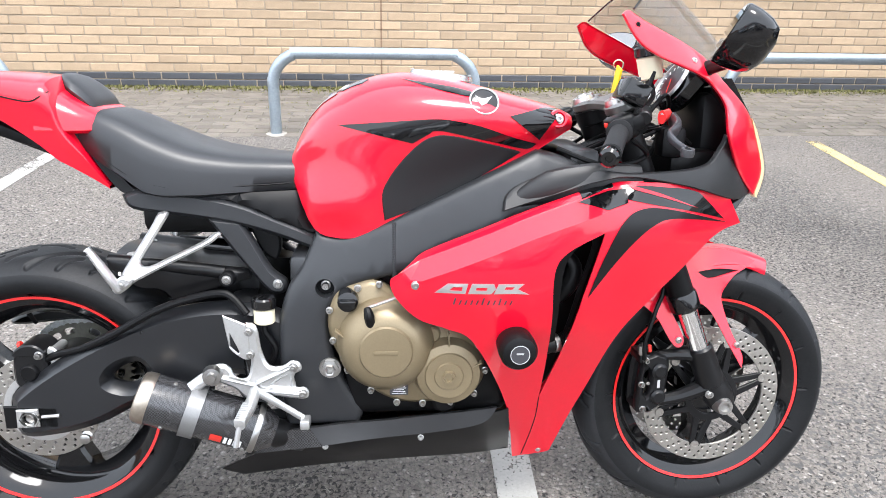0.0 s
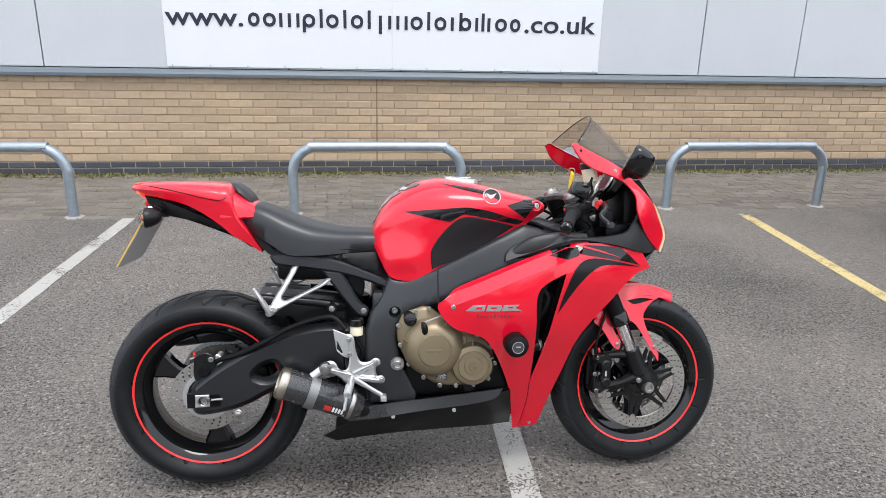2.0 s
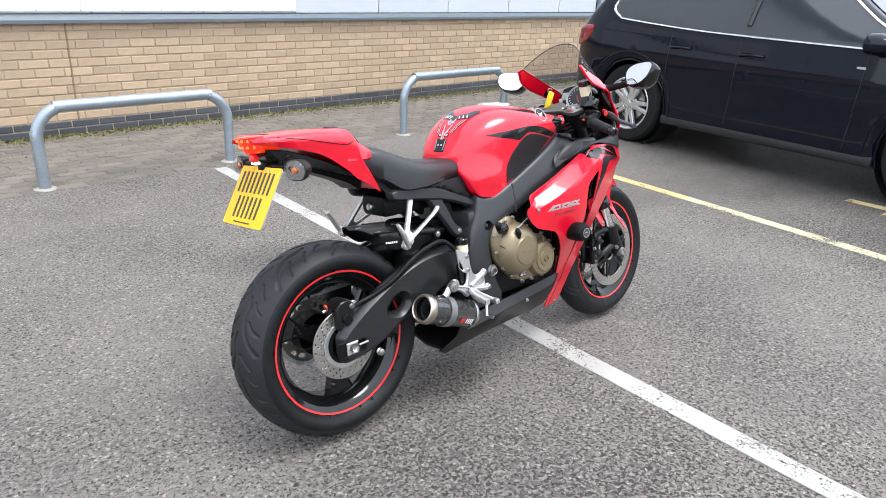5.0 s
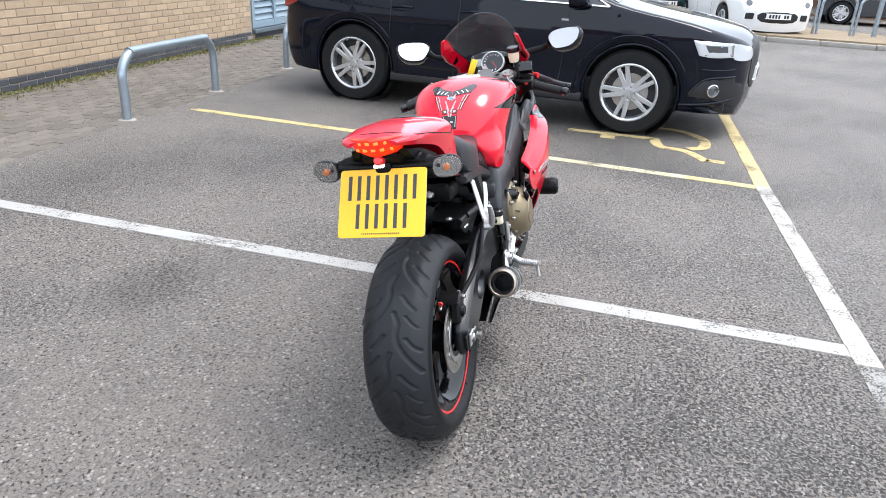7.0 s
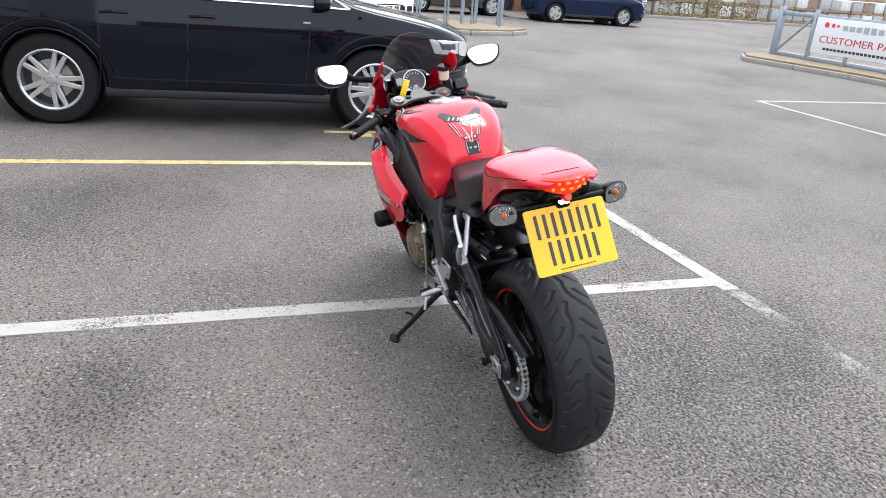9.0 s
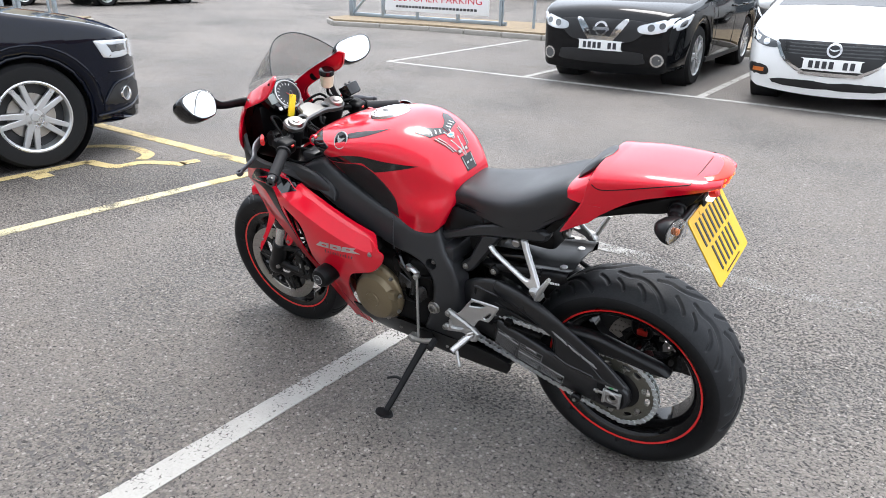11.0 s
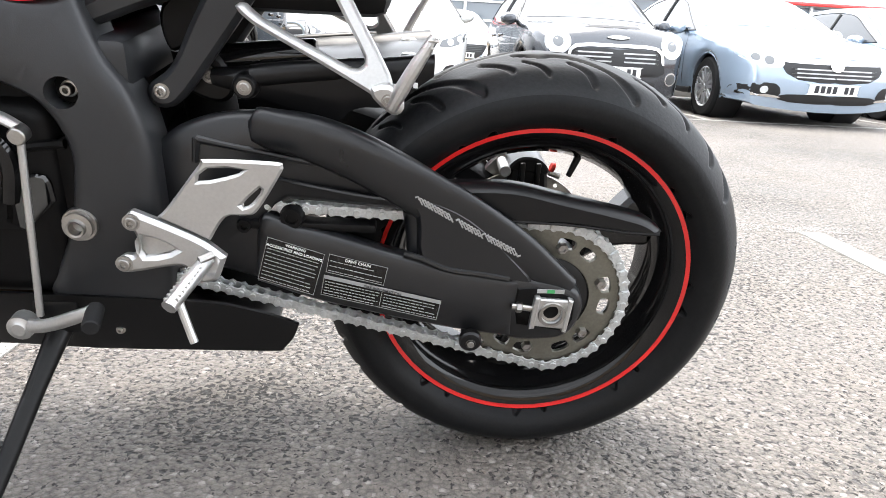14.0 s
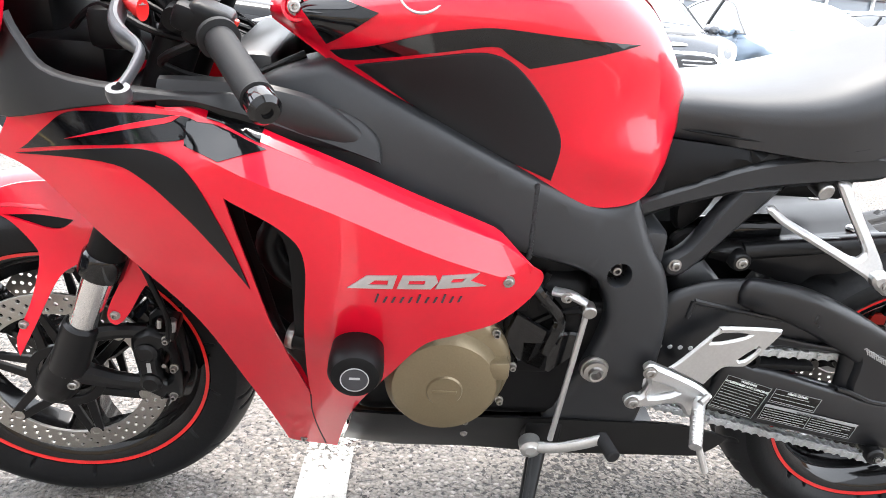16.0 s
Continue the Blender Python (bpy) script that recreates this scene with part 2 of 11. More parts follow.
def shell(outline, depth, thick=0.004, holes=(), creases=(), step=0.02, side=1, bm=None, off=0.0):
    """A curved panel: the flat outline in (x, z), set out to y = side * depth(x, z), with thickness inwards."""
    bm = bm or bmesh.new()
    loops = [list(outline)] + [list(h) for h in holes]
    xs, zs = [p.x for p in loops[0]], [p.y for p in loops[0]]
    extra = []
    i = 0
    z = min(zs) + step / 2
    while z < max(zs):
        x = min(xs) + step / 2 * (1 + i % 2)
        while x < max(xs):
            p = Vector((x, z))
            if within(p, loops[0]) and not any(within(p, h) for h in loops[1:]):
                near = min((p - q).length for lp in loops for q in lp)
                if near > step * 0.45:
                    extra.append(p)
            x += step
        z += step * 0.866
        i += 1
    v, tris = fill(loops, extra, creases)
    top = [bm.verts.new((p.x, side * (depth(p.x, p.y) + off), p.y)) for p in v]
    low = [bm.verts.new((p.x, side * (depth(p.x, p.y) + off - thick), p.y)) for p in v]
    count = {}
    for a, b, c in tris:
        bm.faces.new((top[a], top[b], top[c]))
        bm.faces.new((low[c], low[b], low[a]))
        for e in ((a, b), (b, c), (c, a)):
            count[frozenset(e)] = (count.get(frozenset(e), (0, e))[0] + 1, e)
    for n, (a, b) in count.values():
        if n == 1:
            bm.faces.new((top[b], top[a], low[a], low[b]))
    loose = [w for w in bm.verts if not w.link_faces]
    if loose:
        bmesh.ops.delete(bm, geom=loose, context="VERTS")
    return bm


def inset(loop, d):
    s = 1 if area(loop) > 0 else -1
    out = []
    m = len(loop)
    for i in range(m):
        a, b, c = loop[i - 1], loop[i], loop[(i + 1) % m]
        u, w = (b - a), (c - b)
        if u.length < 1e-9 or w.length < 1e-9:
            out.append(b.copy())
            continue
        n = Vector((-u.y, u.x)).normalized() + Vector((-w.y, w.x)).normalized()
        n = n.normalized() if n.length > 0.2 else Vector((-u.y, u.x)).normalized()
        k = max(n.dot(Vector((-u.y, u.x)).normalized()), 0.5)
        out.append(b + n * (s * d / k))
    return out


def plate(outline, y0, y1, bevel=0.003, holes=(), bm=None, m=None):
    """A flat piece of the given outline in (x, z), from y0 to y1, with eased edges."""
    bm = bm or bmesh.new()
    loops = [list(outline)]
    if area(loops[0]) < 0:
        loops[0].reverse()
    for h in holes:
        h = list(h)
        if area(h) > 0:
            h.reverse()
        loops.append(h)
    lo, hi = min(y0, y1), max(y0, y1)
    bevel = min(bevel, (hi - lo) * 0.45)
    ins = []
    for i, lp in enumerate(loops):
        q = inset(lp, bevel if i == 0 else -bevel) if bevel > 0 else lp
        if i > 0 and bevel > 0:
            q = inset(lp, -bevel)
        ins.append(q)
    start = len(bm.verts)
    rings = []
    for y, src in ((lo, ins), (lo + bevel, loops), (hi - bevel, loops), (hi, ins)):
        rings.append([[bm.verts.new((p.x, y, p.y)) for p in lp] for lp in src])
    for k in range(3):
        for ra, rb in zip(rings[k], rings[k + 1]):
            n = len(ra)
            for i in range(n):
                bm.faces.new((ra[i], ra[(i + 1) % n], rb[(i + 1) % n], rb[i]))
    v, tris = fill(ins)
    flat = [w for lp in ins for w in lp]
    if len(v) == len(flat):
        lowv, topv = [w for r in rings[0] for w in r], [w for r in rings[3] for w in r]
        for a, b, c in tris:
            bm.faces.new((lowv[a], lowv[b], lowv[c]))
            bm.faces.new((topv[c], topv[b], topv[a]))
    else:
        for y in (lo, hi):
            vv = [bm.verts.new((p.x, y, p.y)) for p in v]
            for a, b, c in tris:
                bm.faces.new((vv[a], vv[b], vv[c]))
    if m is not None:
        bm.verts.ensure_lookup_table()
        bmesh.ops.transform(bm, matrix=m, verts=bm.verts[start:])
    return bm


def box(cx, cy, cz, sx, sy, sz, bevel=0.004, bm=None, m=None, seg=2):
    bm = bm or bmesh.new()
    r = bmesh.ops.create_cube(bm, size=1)
    bmesh.ops.transform(bm, matrix=Matrix.Translation((cx, cy, cz)) @ Matrix.Diagonal((sx, sy, sz, 1)), verts=r["verts"])
    vs = r["verts"]
    if bevel:
        es = list({e for w in vs for e in w.link_edges})
        o = bmesh.ops.bevel(bm, geom=es, offset=min(bevel, sx * 0.45, sy * 0.45, sz * 0.45), segments=seg, affect="EDGES", profile=0.5)
        vs = list({w for f in o["faces"] for w in f.verts} | {w for w in vs if w.is_valid})
    if m is not None:
        bmesh.ops.transform(bm, matrix=m, verts=vs)
    return bm


def basis(axis):
    a = Vector(axis).normalized()
    h = Vector((0, 0, 1)) if abs(a.z) < 0.9 else Vector((1, 0, 0))
    u = a.cross(h).normalized()
    return a, u, a.cross(u)


def lathe(profile, center, axis, seg=32, bm=None, closed=False, start=0.0):
    """profile: (radius, distance along the axis)."""
    bm = bm or bmesh.new()
    a, u, w = basis(axis)
    c = Vector(center)
    rings = []
    for r, h in profile:
        if r < 1e-6:
            rings.append([bm.verts.new(c + a * h)])
        else:
            rings.append([bm.verts.new(c + a * h + (u * math.cos(start + 2 * math.pi * i / seg) + w * math.sin(start + 2 * math.pi * i / seg)) * r) for i in range(seg)])
    pairs = list(zip(rings, rings[1:])) + ([(rings[-1], rings[0])] if closed else [])
    for p, q in pairs:
        for i in range(seg):
            j = (i + 1) % seg
            if len(p) == 1 and len(q) == 1:
                continue
            if len(p) == 1:
                bm.faces.new((p[0], q[j], q[i]))
            elif len(q) == 1:
                bm.faces.new((p[i], p[j], q[0]))
            else:
                bm.faces.new((p[i], p[j], q[j], q[i]))
    return bm


def rod(p0, p1, r0, r1=None, seg=16, bm=None, ease=0.15, start=0.0):
    p0, p1 = Vector(p0), Vector(p1)
    r1 = r0 if r1 is None else r1
    L = (p1 - p0).length
    e = min(ease * min(r0, r1), L * 0.3)
    return lathe([(0, 0), (r0 - e, 0), (r0, e), (r1, L - e), (r1 - e, L), (0, L)], p0, p1 - p0, seg, bm, start=start)


def tube(pts, r, seg=10, bm=None, n=5, caps=True, squash=None):
    """A round pipe along pts; r is one radius or one for each point. squash: (second axis ratio, up vector)."""
    bm = bm or bmesh.new()
    src = [Vector(p) for p in pts]
    line = path3(src, n)
    rr = []
    for i in range(len(line)):
        if isinstance(r, (int, float)):
            rr.append(r)
        else:
            f = i / (len(line) - 1) * (len(r) - 1)
            k = min(int(f), len(r) - 2)
            rr.append(r[k] + (r[k + 1] - r[k]) * (f - k))
    rings = []
    up = None
    for i, p in enumerate(line):
        t = (line[min(i + 1, len(line) - 1)] - line[max(i - 1, 0)]).normalized()
        if up is None:
            _, u, w = basis(t)
            if squash:
                u = (Vector(squash[1]) - t * t.dot(Vector(squash[1]))).normalized()
        else:
            u = (up - t * t.dot(up)).normalized()
        up = u
        w = t.cross(u)
        k = squash[0] if squash else 1
        rings.append([bm.verts.new(p + (u * math.cos(2 * math.pi * j / seg) + w * math.sin(2 * math.pi * j / seg) * k) * rr[i]) for j in range(seg)])
    for p, q in zip(rings, rings[1:]):
        for j in range(seg):
            bm.faces.new((p[j], p[(j + 1) % seg], q[(j + 1) % seg], q[j]))
    if caps:
        bm.faces.new(rings[0][::-1])
        bm.faces.new(rings[-1])
    return bm


def loft(rings, bm=None, closed=True, caps=True):
    bm = bm or bmesh.new()
    rows = [[bm.verts.new(p) for p in r] for r in rings]
    n = len(rows[0])
    for p, q in zip(rows, rows[1:]):
        for j in range(n if closed else n - 1):
            bm.faces.new((p[j], p[(j + 1) % n], q[(j + 1) % n], q[j]))
    if caps and closed:
        bm.faces.new(rows[0][::-1])
        bm.faces.new(rows[-1])
    return bm


def circle(cx, cz, r, n=12, start=0.0):
    return [Vector((cx + r * math.cos(start + 2 * math.pi * i / n), cz + r * math.sin(start + 2 * math.pi * i / n))) for i in range(n)]


def surface(ctrl):
    """A smooth height over (x, z) through control places (x, z, y)."""
    pts = np.array([c[:2] for c in ctrl], float)
    val = np.array([c[2] for c in ctrl], float)
    n = len(ctrl)

    def ker(d):
        return np.where(d > 1e-9, d * d * np.log(np.maximum(d, 1e-9)), 0.0)
    d = np.linalg.norm(pts[:, None] - pts[None], axis=2)
    A = np.zeros((n + 3, n + 3))
    A[:n, :n] = ker(d) + np.eye(n) * 1e-5
    A[:n, n], A[:n, n + 1:] = 1, pts
    A[n:, :n] = A[:n, n:].T
    w = np.linalg.solve(A, np.concatenate([val, np.zeros(3)]))

    def at(x, z):
        k = ker(np.hypot(pts[:, 0] - x, pts[:, 1] - z))
        return float(k @ w[:n] + w[n] + w[n + 1] * x + w[n + 2] * z)
    return at


def lerp_table(table):
    """Smooth interpolation of columns over the first column."""
    t = np.array(table, float)

    def at(x):
        x = min(max(x, t[0, 0]), t[-1, 0])
        k = min(int(np.searchsorted(t[:, 0], x, side="right")) - 1, len(t) - 2)
        h = t[k + 1, 0] - t[k, 0]
        u = (x - t[k, 0]) / h
        m0 = (t[k + 1, 1:] - t[max(k - 1, 0), 1:]) / (t[k + 1, 0] - t[max(k - 1, 0), 0])
        m1 = (t[min(k + 2, len(t) - 1), 1:] - t[k, 1:]) / (t[min(k + 2, len(t) - 1), 0] - t[k, 0])
        return (2 * u ** 3 - 3 * u ** 2 + 1) * t[k, 1:] + (u ** 3 - 2 * u ** 2 + u) * h * m0 + (3 * u ** 2 - 2 * u ** 3) * t[k + 1, 1:] + (u ** 3 - u ** 2) * h * m1
    return at


def bolt(p, axis, r=0.007, h=0.006, bm=None):
    """A domed bolt with a hollow hexagon."""
    r *= 0.78
    bm = bm or bmesh.new()
    lathe([(r * 1.35, 0), (r * 1.35, h * 0.25), (r, h * 0.3), (r, h * 0.85), (r * 0.85, h), (r * 0.5, h)], p, axis, 14, bm)
    lathe([(r * 0.5, h), (r * 0.5, h * 0.4), (0, h * 0.4)], p, axis, 6, bm)
    return bm


def lettering(text, size, mtl, parent, m, name="lettering", depth=0.0006, align="LEFT", shear=0.0, width=None, bold=0.0, spacing=1.0):
    """Raised letters as one mesh; they run along local x and stand up local y."""
    cu = bpy.data.curves.new(name, "FONT")
    cu.body, cu.size, cu.extrude, cu.shear, cu.align_x, cu.offset, cu.space_character = text, size, depth, shear, align, bold, spacing
    cu.resolution_u = 3
    tmp = new(name, cu)
    bpy.context.view_layer.update()
    me = bpy.data.meshes.new_from_object(tmp.evaluated_get(bpy.context.evaluated_depsgraph_get()))
    bpy.data.objects.remove(tmp)
    bpy.data.curves.remove(cu)
    if width:
        xs = [v.co.x for v in me.vertices]
        k = width / (max(xs) - min(xs))
        for v in me.vertices:
            v.co.x *= k
    me.materials.clear()
    me.materials.append(mtl)
    ob = new(name, me)
    if parent:
        ob.parent = parent
    ob.matrix_basis = m
    return ob


def V2(*pts):
    return [Vector(p) for p in pts]

# ---------------------------------------------------------------- the car park: u runs along the building, v towards it
PARK = pose(0, 0, 0, 0, 0, 2.0)


# two damp spots, then shade painted near the wall and around the SUV
STAINS_SHADE = ((0.50, 1.42, 0.38, 0.26, 0.50), (0.46, 0.03, 0.36, 0.24, 0.75), (2.6, 1.4, 1.3, 0.9, 0.25), (2.0, 2.6, 1.4, 0.8, 0.30), (4.8, 0.6, 1.5, 2.2, 0.50))

RAVELLED = ((0.10, -1.05, 1.6, 1.2, 0.26), (3.0, -4.5, 3.0, 1.6, 0.25), (-1.5, 1.6, 1.6, 1.3, 0.30))


def asphalt():
    m = bpy.data.materials.new("asphalt")
    m.use_nodes = True
    nt = m.node_tree
    b = nt.nodes["Principled BSDF"]
    co = nt.nodes.new("ShaderNodeTexCoord").outputs["Object"]

    def tex(kind, **kw):
        t = node(nt, kind, **kw)
        nt.links.new(co, t.inputs["Vector"])
        return t

    def ramp(src, stops):
        r = nt.nodes.new("ShaderNodeValToRGB")
        el = r.color_ramp.elements
        while len(el) < len(stops):
            el.new(0.5)
        for e, (p, c) in zip(el, stops):
            e.position, e.color = p, (*c, 1)
        nt.links.new(src, r.inputs["Fac"])
        return r.outputs["Color"]

    def mix(f, a, c, mode="MIX"):
        n = node(nt, "ShaderNodeMix")
        n.data_type, n.blend_type = "RGBA", mode
        if isinstance(f, float):
            n.inputs["Factor"].default_value = f
        else:
            nt.links.new(f, n.inputs["Factor"])
        nt.links.new(a, n.inputs["A"])
        nt.links.new(c, n.inputs["B"])
        return n.outputs["Result"]
    stones = tex("ShaderNodeTexVoronoi", Scale=112.0)
    grey = nt.nodes.new("ShaderNodeSeparateColor")
    nt.links.new(stones.outputs["Color"], grey.inputs["Color"])
    c1 = ramp(grey.outputs["Red"], [(0.0, (0.160, 0.142, 0.127)), (0.45, (0.176, 0.156, 0.139)), (0.9, (0.195, 0.174, 0.156)), (0.982, (0.310, 0.285, 0.260))])
    gap = ramp(stones.outputs["Distance"], [(0.40, (1.04, 1.04, 1.04)), (0.80, (0.62, 0.62, 0.62))])
    col = mix(1.0, c1, gap, "MULTIPLY")
    grit = tex("ShaderNodeTexNoise", Scale=420.0, Detail=3.0)
    col = mix(0.6, col, ramp(grit.outputs["Fac"], [(0.3, (0.62, 0.62, 0.62)), (0.7, (1.36, 1.36, 1.34))]), "MULTIPLY")
    patch = tex("ShaderNodeTexNoise", Scale=3.2, Detail=5.0, Roughness=0.65)
    # oily and damp stains left by vehicles, and painted shade: there the pits run together
    def patches(spots):
        """The strongest of some ragged round patches: (x, y, half width, half length, strength)."""
        total = None
        for sx, sy, wide, long, deep in spots:
            spot_at = node(nt, "ShaderNodeMapping")
            spot_at.vector_type = "TEXTURE"
            spot_at.inputs["Location"].default_value, spot_at.inputs["Scale"].default_value = (sx, sy, 0), (wide, long, 1)
            nt.links.new(co, spot_at.inputs["Vector"])
            round_ = nt.nodes.new("ShaderNodeTexGradient")
            round_.gradient_type = "SPHERICAL"
            nt.links.new(spot_at.outputs["Vector"], round_.inputs["Vector"])
            ragged = node(nt, "ShaderNodeMath")
            ragged.operation = "MULTIPLY"
            nt.links.new(round_.outputs["Fac"], ragged.inputs[0])
            nt.links.new(patch.outputs["Fac"], ragged.inputs[1])
            edge = node(nt, "ShaderNodeMapRange")
            edge.inputs["From Min"].default_value, edge.inputs["From Max"].default_value, edge.inputs["To Max"].default_value = 0.06, 0.36, deep
            nt.links.new(ragged.outputs[0], edge.inputs["Value"])
            if total is None:
                total = edge.outputs[0]
            else:
                larger = node(nt, "ShaderNodeMath")
                larger.operation = "MAXIMUM"
                nt.links.new(total, larger.inputs[0])
                nt.links.new(edge.outputs[0], larger.inputs[1])
                total = larger.outputs[0]
        return total
    stain_shade = patches(STAINS_SHADE)
    pit = tex("ShaderNodeTexNoise", Scale=84.0, Detail=4.0, Roughness=0.58, Distortion=0.6)
    ravel = tex("ShaderNodeTexNoise", Scale=0.42, Detail=4.0, Roughness=0.6)
    more = nt.nodes.new("ShaderNodeMath")
    more.operation = "MULTIPLY_ADD"
    more.inputs[1].default_value = -0.42
    lift = nt.nodes.new("ShaderNodeMath")
    lift.inputs[1].default_value = 0.207
    nt.links.new(pit.outputs["Fac"], lift.inputs[0])
    nt.links.new(ravel.outputs["Fac"], more.inputs[0])
    nt.links.new(lift.outputs[0], more.inputs[2])
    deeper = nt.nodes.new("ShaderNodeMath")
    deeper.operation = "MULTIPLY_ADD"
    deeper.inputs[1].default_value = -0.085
    nt.links.new(stain_shade, deeper.inputs[0])
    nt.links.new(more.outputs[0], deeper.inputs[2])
    loose = nt.nodes.new("ShaderNodeMath")
    loose.operation = "MULTIPLY_ADD"
    loose.inputs[1].default_value = -0.085
    nt.links.new(patches(RAVELLED), loose.inputs[0])
    nt.links.new(deeper.outputs[0], loose.inputs[2])
    col = mix(1.0, col, ramp(loose.outputs[0], [(0.414, (0.14, 0.135, 0.135)), (0.430, (1, 1, 1))]), "MULTIPLY")
    col = mix(1.0, col, ramp(stain_shade, [(0.0, (1, 1, 1)), (1.0, (0.60, 0.59, 0.58))]), "MULTIPLY")
    broad = tex("ShaderNodeTexNoise", Scale=0.55, Detail=6.0, Roughness=0.6)
    col = mix(0.18, col, ramp(broad.outputs["Fac"], [(0.32, (0.62, 0.615, 0.61)), (0.47, (0.95, 0.95, 0.95)), (0.70, (1.22, 1.21, 1.19))]), "MULTIPLY")
    mottle = tex("ShaderNodeTexNoise", Scale=26.0, Detail=4.0, Roughness=0.65)
    col = mix(0.55, col, ramp(mottle.outputs["Fac"], [(0.34, (0.84, 0.84, 0.84)), (0.5, (1, 1, 1)), (0.66, (1.12, 1.12, 1.1))]), "MULTIPLY")
    col = mix(0.4, col, ramp(patch.outputs["Fac"], [(0.36, (0.66, 0.66, 0.66)), (0.5, (1, 1, 1)), (0.66, (1.12, 1.12, 1.1))]), "MULTIPLY")
    wide = node(nt, "ShaderNodeMapping")
    wide.inputs["Scale"].default_value = (0.10, 0.38, 1.0)
    nt.links.new(co, wide.inputs["Vector"])
    drift = node(nt, "ShaderNodeTexNoise", Scale=1.0, Detail=7.0, Roughness=0.62)
    nt.links.new(wide.outputs["Vector"], drift.inputs["Vector"])
    col = mix(0.22, col, ramp(drift.outputs["Fac"], [(0.36, (0.72, 0.72, 0.73)), (0.5, (1, 1, 1)), (0.62, (1.22, 1.21, 1.19))]), "MULTIPLY")
    zone = tex("ShaderNodeTexNoise", Scale=0.8, Detail=3.0)
    damp = tex("ShaderNodeTexNoise", Scale=48.0, Detail=4.0, Roughness=0.6)
    z1 = node(nt, "ShaderNodeMapRange")
    z1.inputs["From Min"].default_value, z1.inputs["From Max"].default_value = 0.47, 0.60
    nt.links.new(zone.outputs["Fac"], z1.inputs["Value"])
    z2 = node(nt, "ShaderNodeMapRange")
    z2.inputs["From Min"].default_value, z2.inputs["From Max"].default_value = 0.53, 0.58
    nt.links.new(damp.outputs["Fac"], z2.inputs["Value"])
    both = node(nt, "ShaderNodeMath")
    both.operation = "MULTIPLY"
    nt.links.new(z1.outputs[0], both.inputs[0])
    nt.links.new(z2.outputs[0], both.inputs[1])
    tar = node(nt, "ShaderNodeRGB")
    tar.outputs[0].default_value = (0.075, 0.072, 0.068, 1)
    col = mix(both.outputs[0], col, tar.outputs[0])
    fleck = tex("ShaderNodeTexVoronoi", Scale=4.2)
    spot = nt.nodes.new("ShaderNodeMath")
    spot.operation = "LESS_THAN"
    spot.inputs[1].default_value = 0.028
    nt.links.new(fleck.outputs["Distance"], spot.inputs[0])
    pale = node(nt, "ShaderNodeRGB")
    pale.outputs[0].default_value = (0.34, 0.33, 0.31, 1)
    col = mix(spot.outputs[0], col, pale.outputs[0])
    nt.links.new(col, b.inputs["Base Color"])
    rr = node(nt, "ShaderNodeMapRange")
    rr.inputs["From Min"].default_value, rr.inputs["From Max"].default_value = 0.3, 0.7
    rr.inputs["To Min"].default_value, rr.inputs["To Max"].default_value = 0.58, 0.85
    nt.links.new(patch.outputs["Fac"], rr.inputs["Value"])
    nt.links.new(rr.outputs[0], b.inputs["Roughness"])
    hgt = nt.nodes.new("ShaderNodeMath")
    hgt.operation = "MULTIPLY_ADD"
    hgt.inputs[1].default_value = -0.6
    nt.links.new(stones.outputs["Distance"], hgt.inputs[0])
    nt.links.new(pit.outputs["Fac"], hgt.inputs[2])
    bp = node(nt, "ShaderNodeBump", Strength=1.0, Distance=0.009)
    nt.links.new(hgt.outputs[0], bp.inputs["Height"])
    nt.links.new(bp.outputs["Normal"], b.inputs["Normal"])
    return m


def worn_paint(name, color, keep=0.62):
    """Road paint worn through to the stones in places."""
    m = material(name, color, 0.7, vary=0.12, scale=9, fine=150, bump=0.35, dirt=0.0, depth=0.003)
    nt = m.node_tree
    b = nt.nodes["Principled BSDF"]
    co = nt.nodes.new("ShaderNodeTexCoord").outputs["Object"]
    v = node(nt, "ShaderNodeTexVoronoi", Scale=110.0)
    n = node(nt, "ShaderNodeTexNoise", Scale=3.2, Detail=8.0, Roughness=0.78)
    nt.links.new(co, v.inputs["Vector"])
    nt.links.new(co, n.inputs["Vector"])
    s = node(nt, "ShaderNodeMath")
    s.operation = "MULTIPLY_ADD"
    s.inputs[1].default_value = 0.32
    nt.links.new(v.outputs["Distance"], s.inputs[0])
    nt.links.new(n.outputs["Fac"], s.inputs[2])
    cut = node(nt, "ShaderNodeMapRange")
    cut.inputs["From Min"].default_value, cut.inputs["From Max"].default_value = keep, keep + 0.10
    nt.links.new(s.outputs[0], cut.inputs["Value"])
    left = node(nt, "ShaderNodeMath")
    left.operation = "SUBTRACT"
    left.inputs[0].default_value = 1.0
    nt.links.new(cut.outputs[0], left.inputs[1])
    nt.links.new(left.outputs[0], b.inputs["Alpha"])
    return m


ASPHALT = asphalt()
LINEWHITE = worn_paint("white_road_paint", (0.345, 0.334, 0.310), 0.73)
LINECREAM = worn_paint("cream_road_paint", (0.47, 0.42, 0.27), 0.70)
LINEDULL = worn_paint("dull_road_paint", (0.36, 0.34, 0.305), 0.69)
LINEFADED = worn_paint("faded_road_paint", (0.28, 0.27, 0.25), 0.56)
LINEYELLOW = worn_paint("yellow_road_paint", (0.50, 0.39, 0.18), 0.71)
BRICK = material("buff_brick", (0.405, 0.298, 0.196), 0.85, vary=0.12, scale=14, fine=160, bump=0.35, per=0.11, depth=0.003)
BLUEBRICK = material("blue_brick", (0.055, 0.058, 0.066), 0.6, vary=0.15, scale=14, fine=140, bump=0.3, per=0.2, depth=0.003)
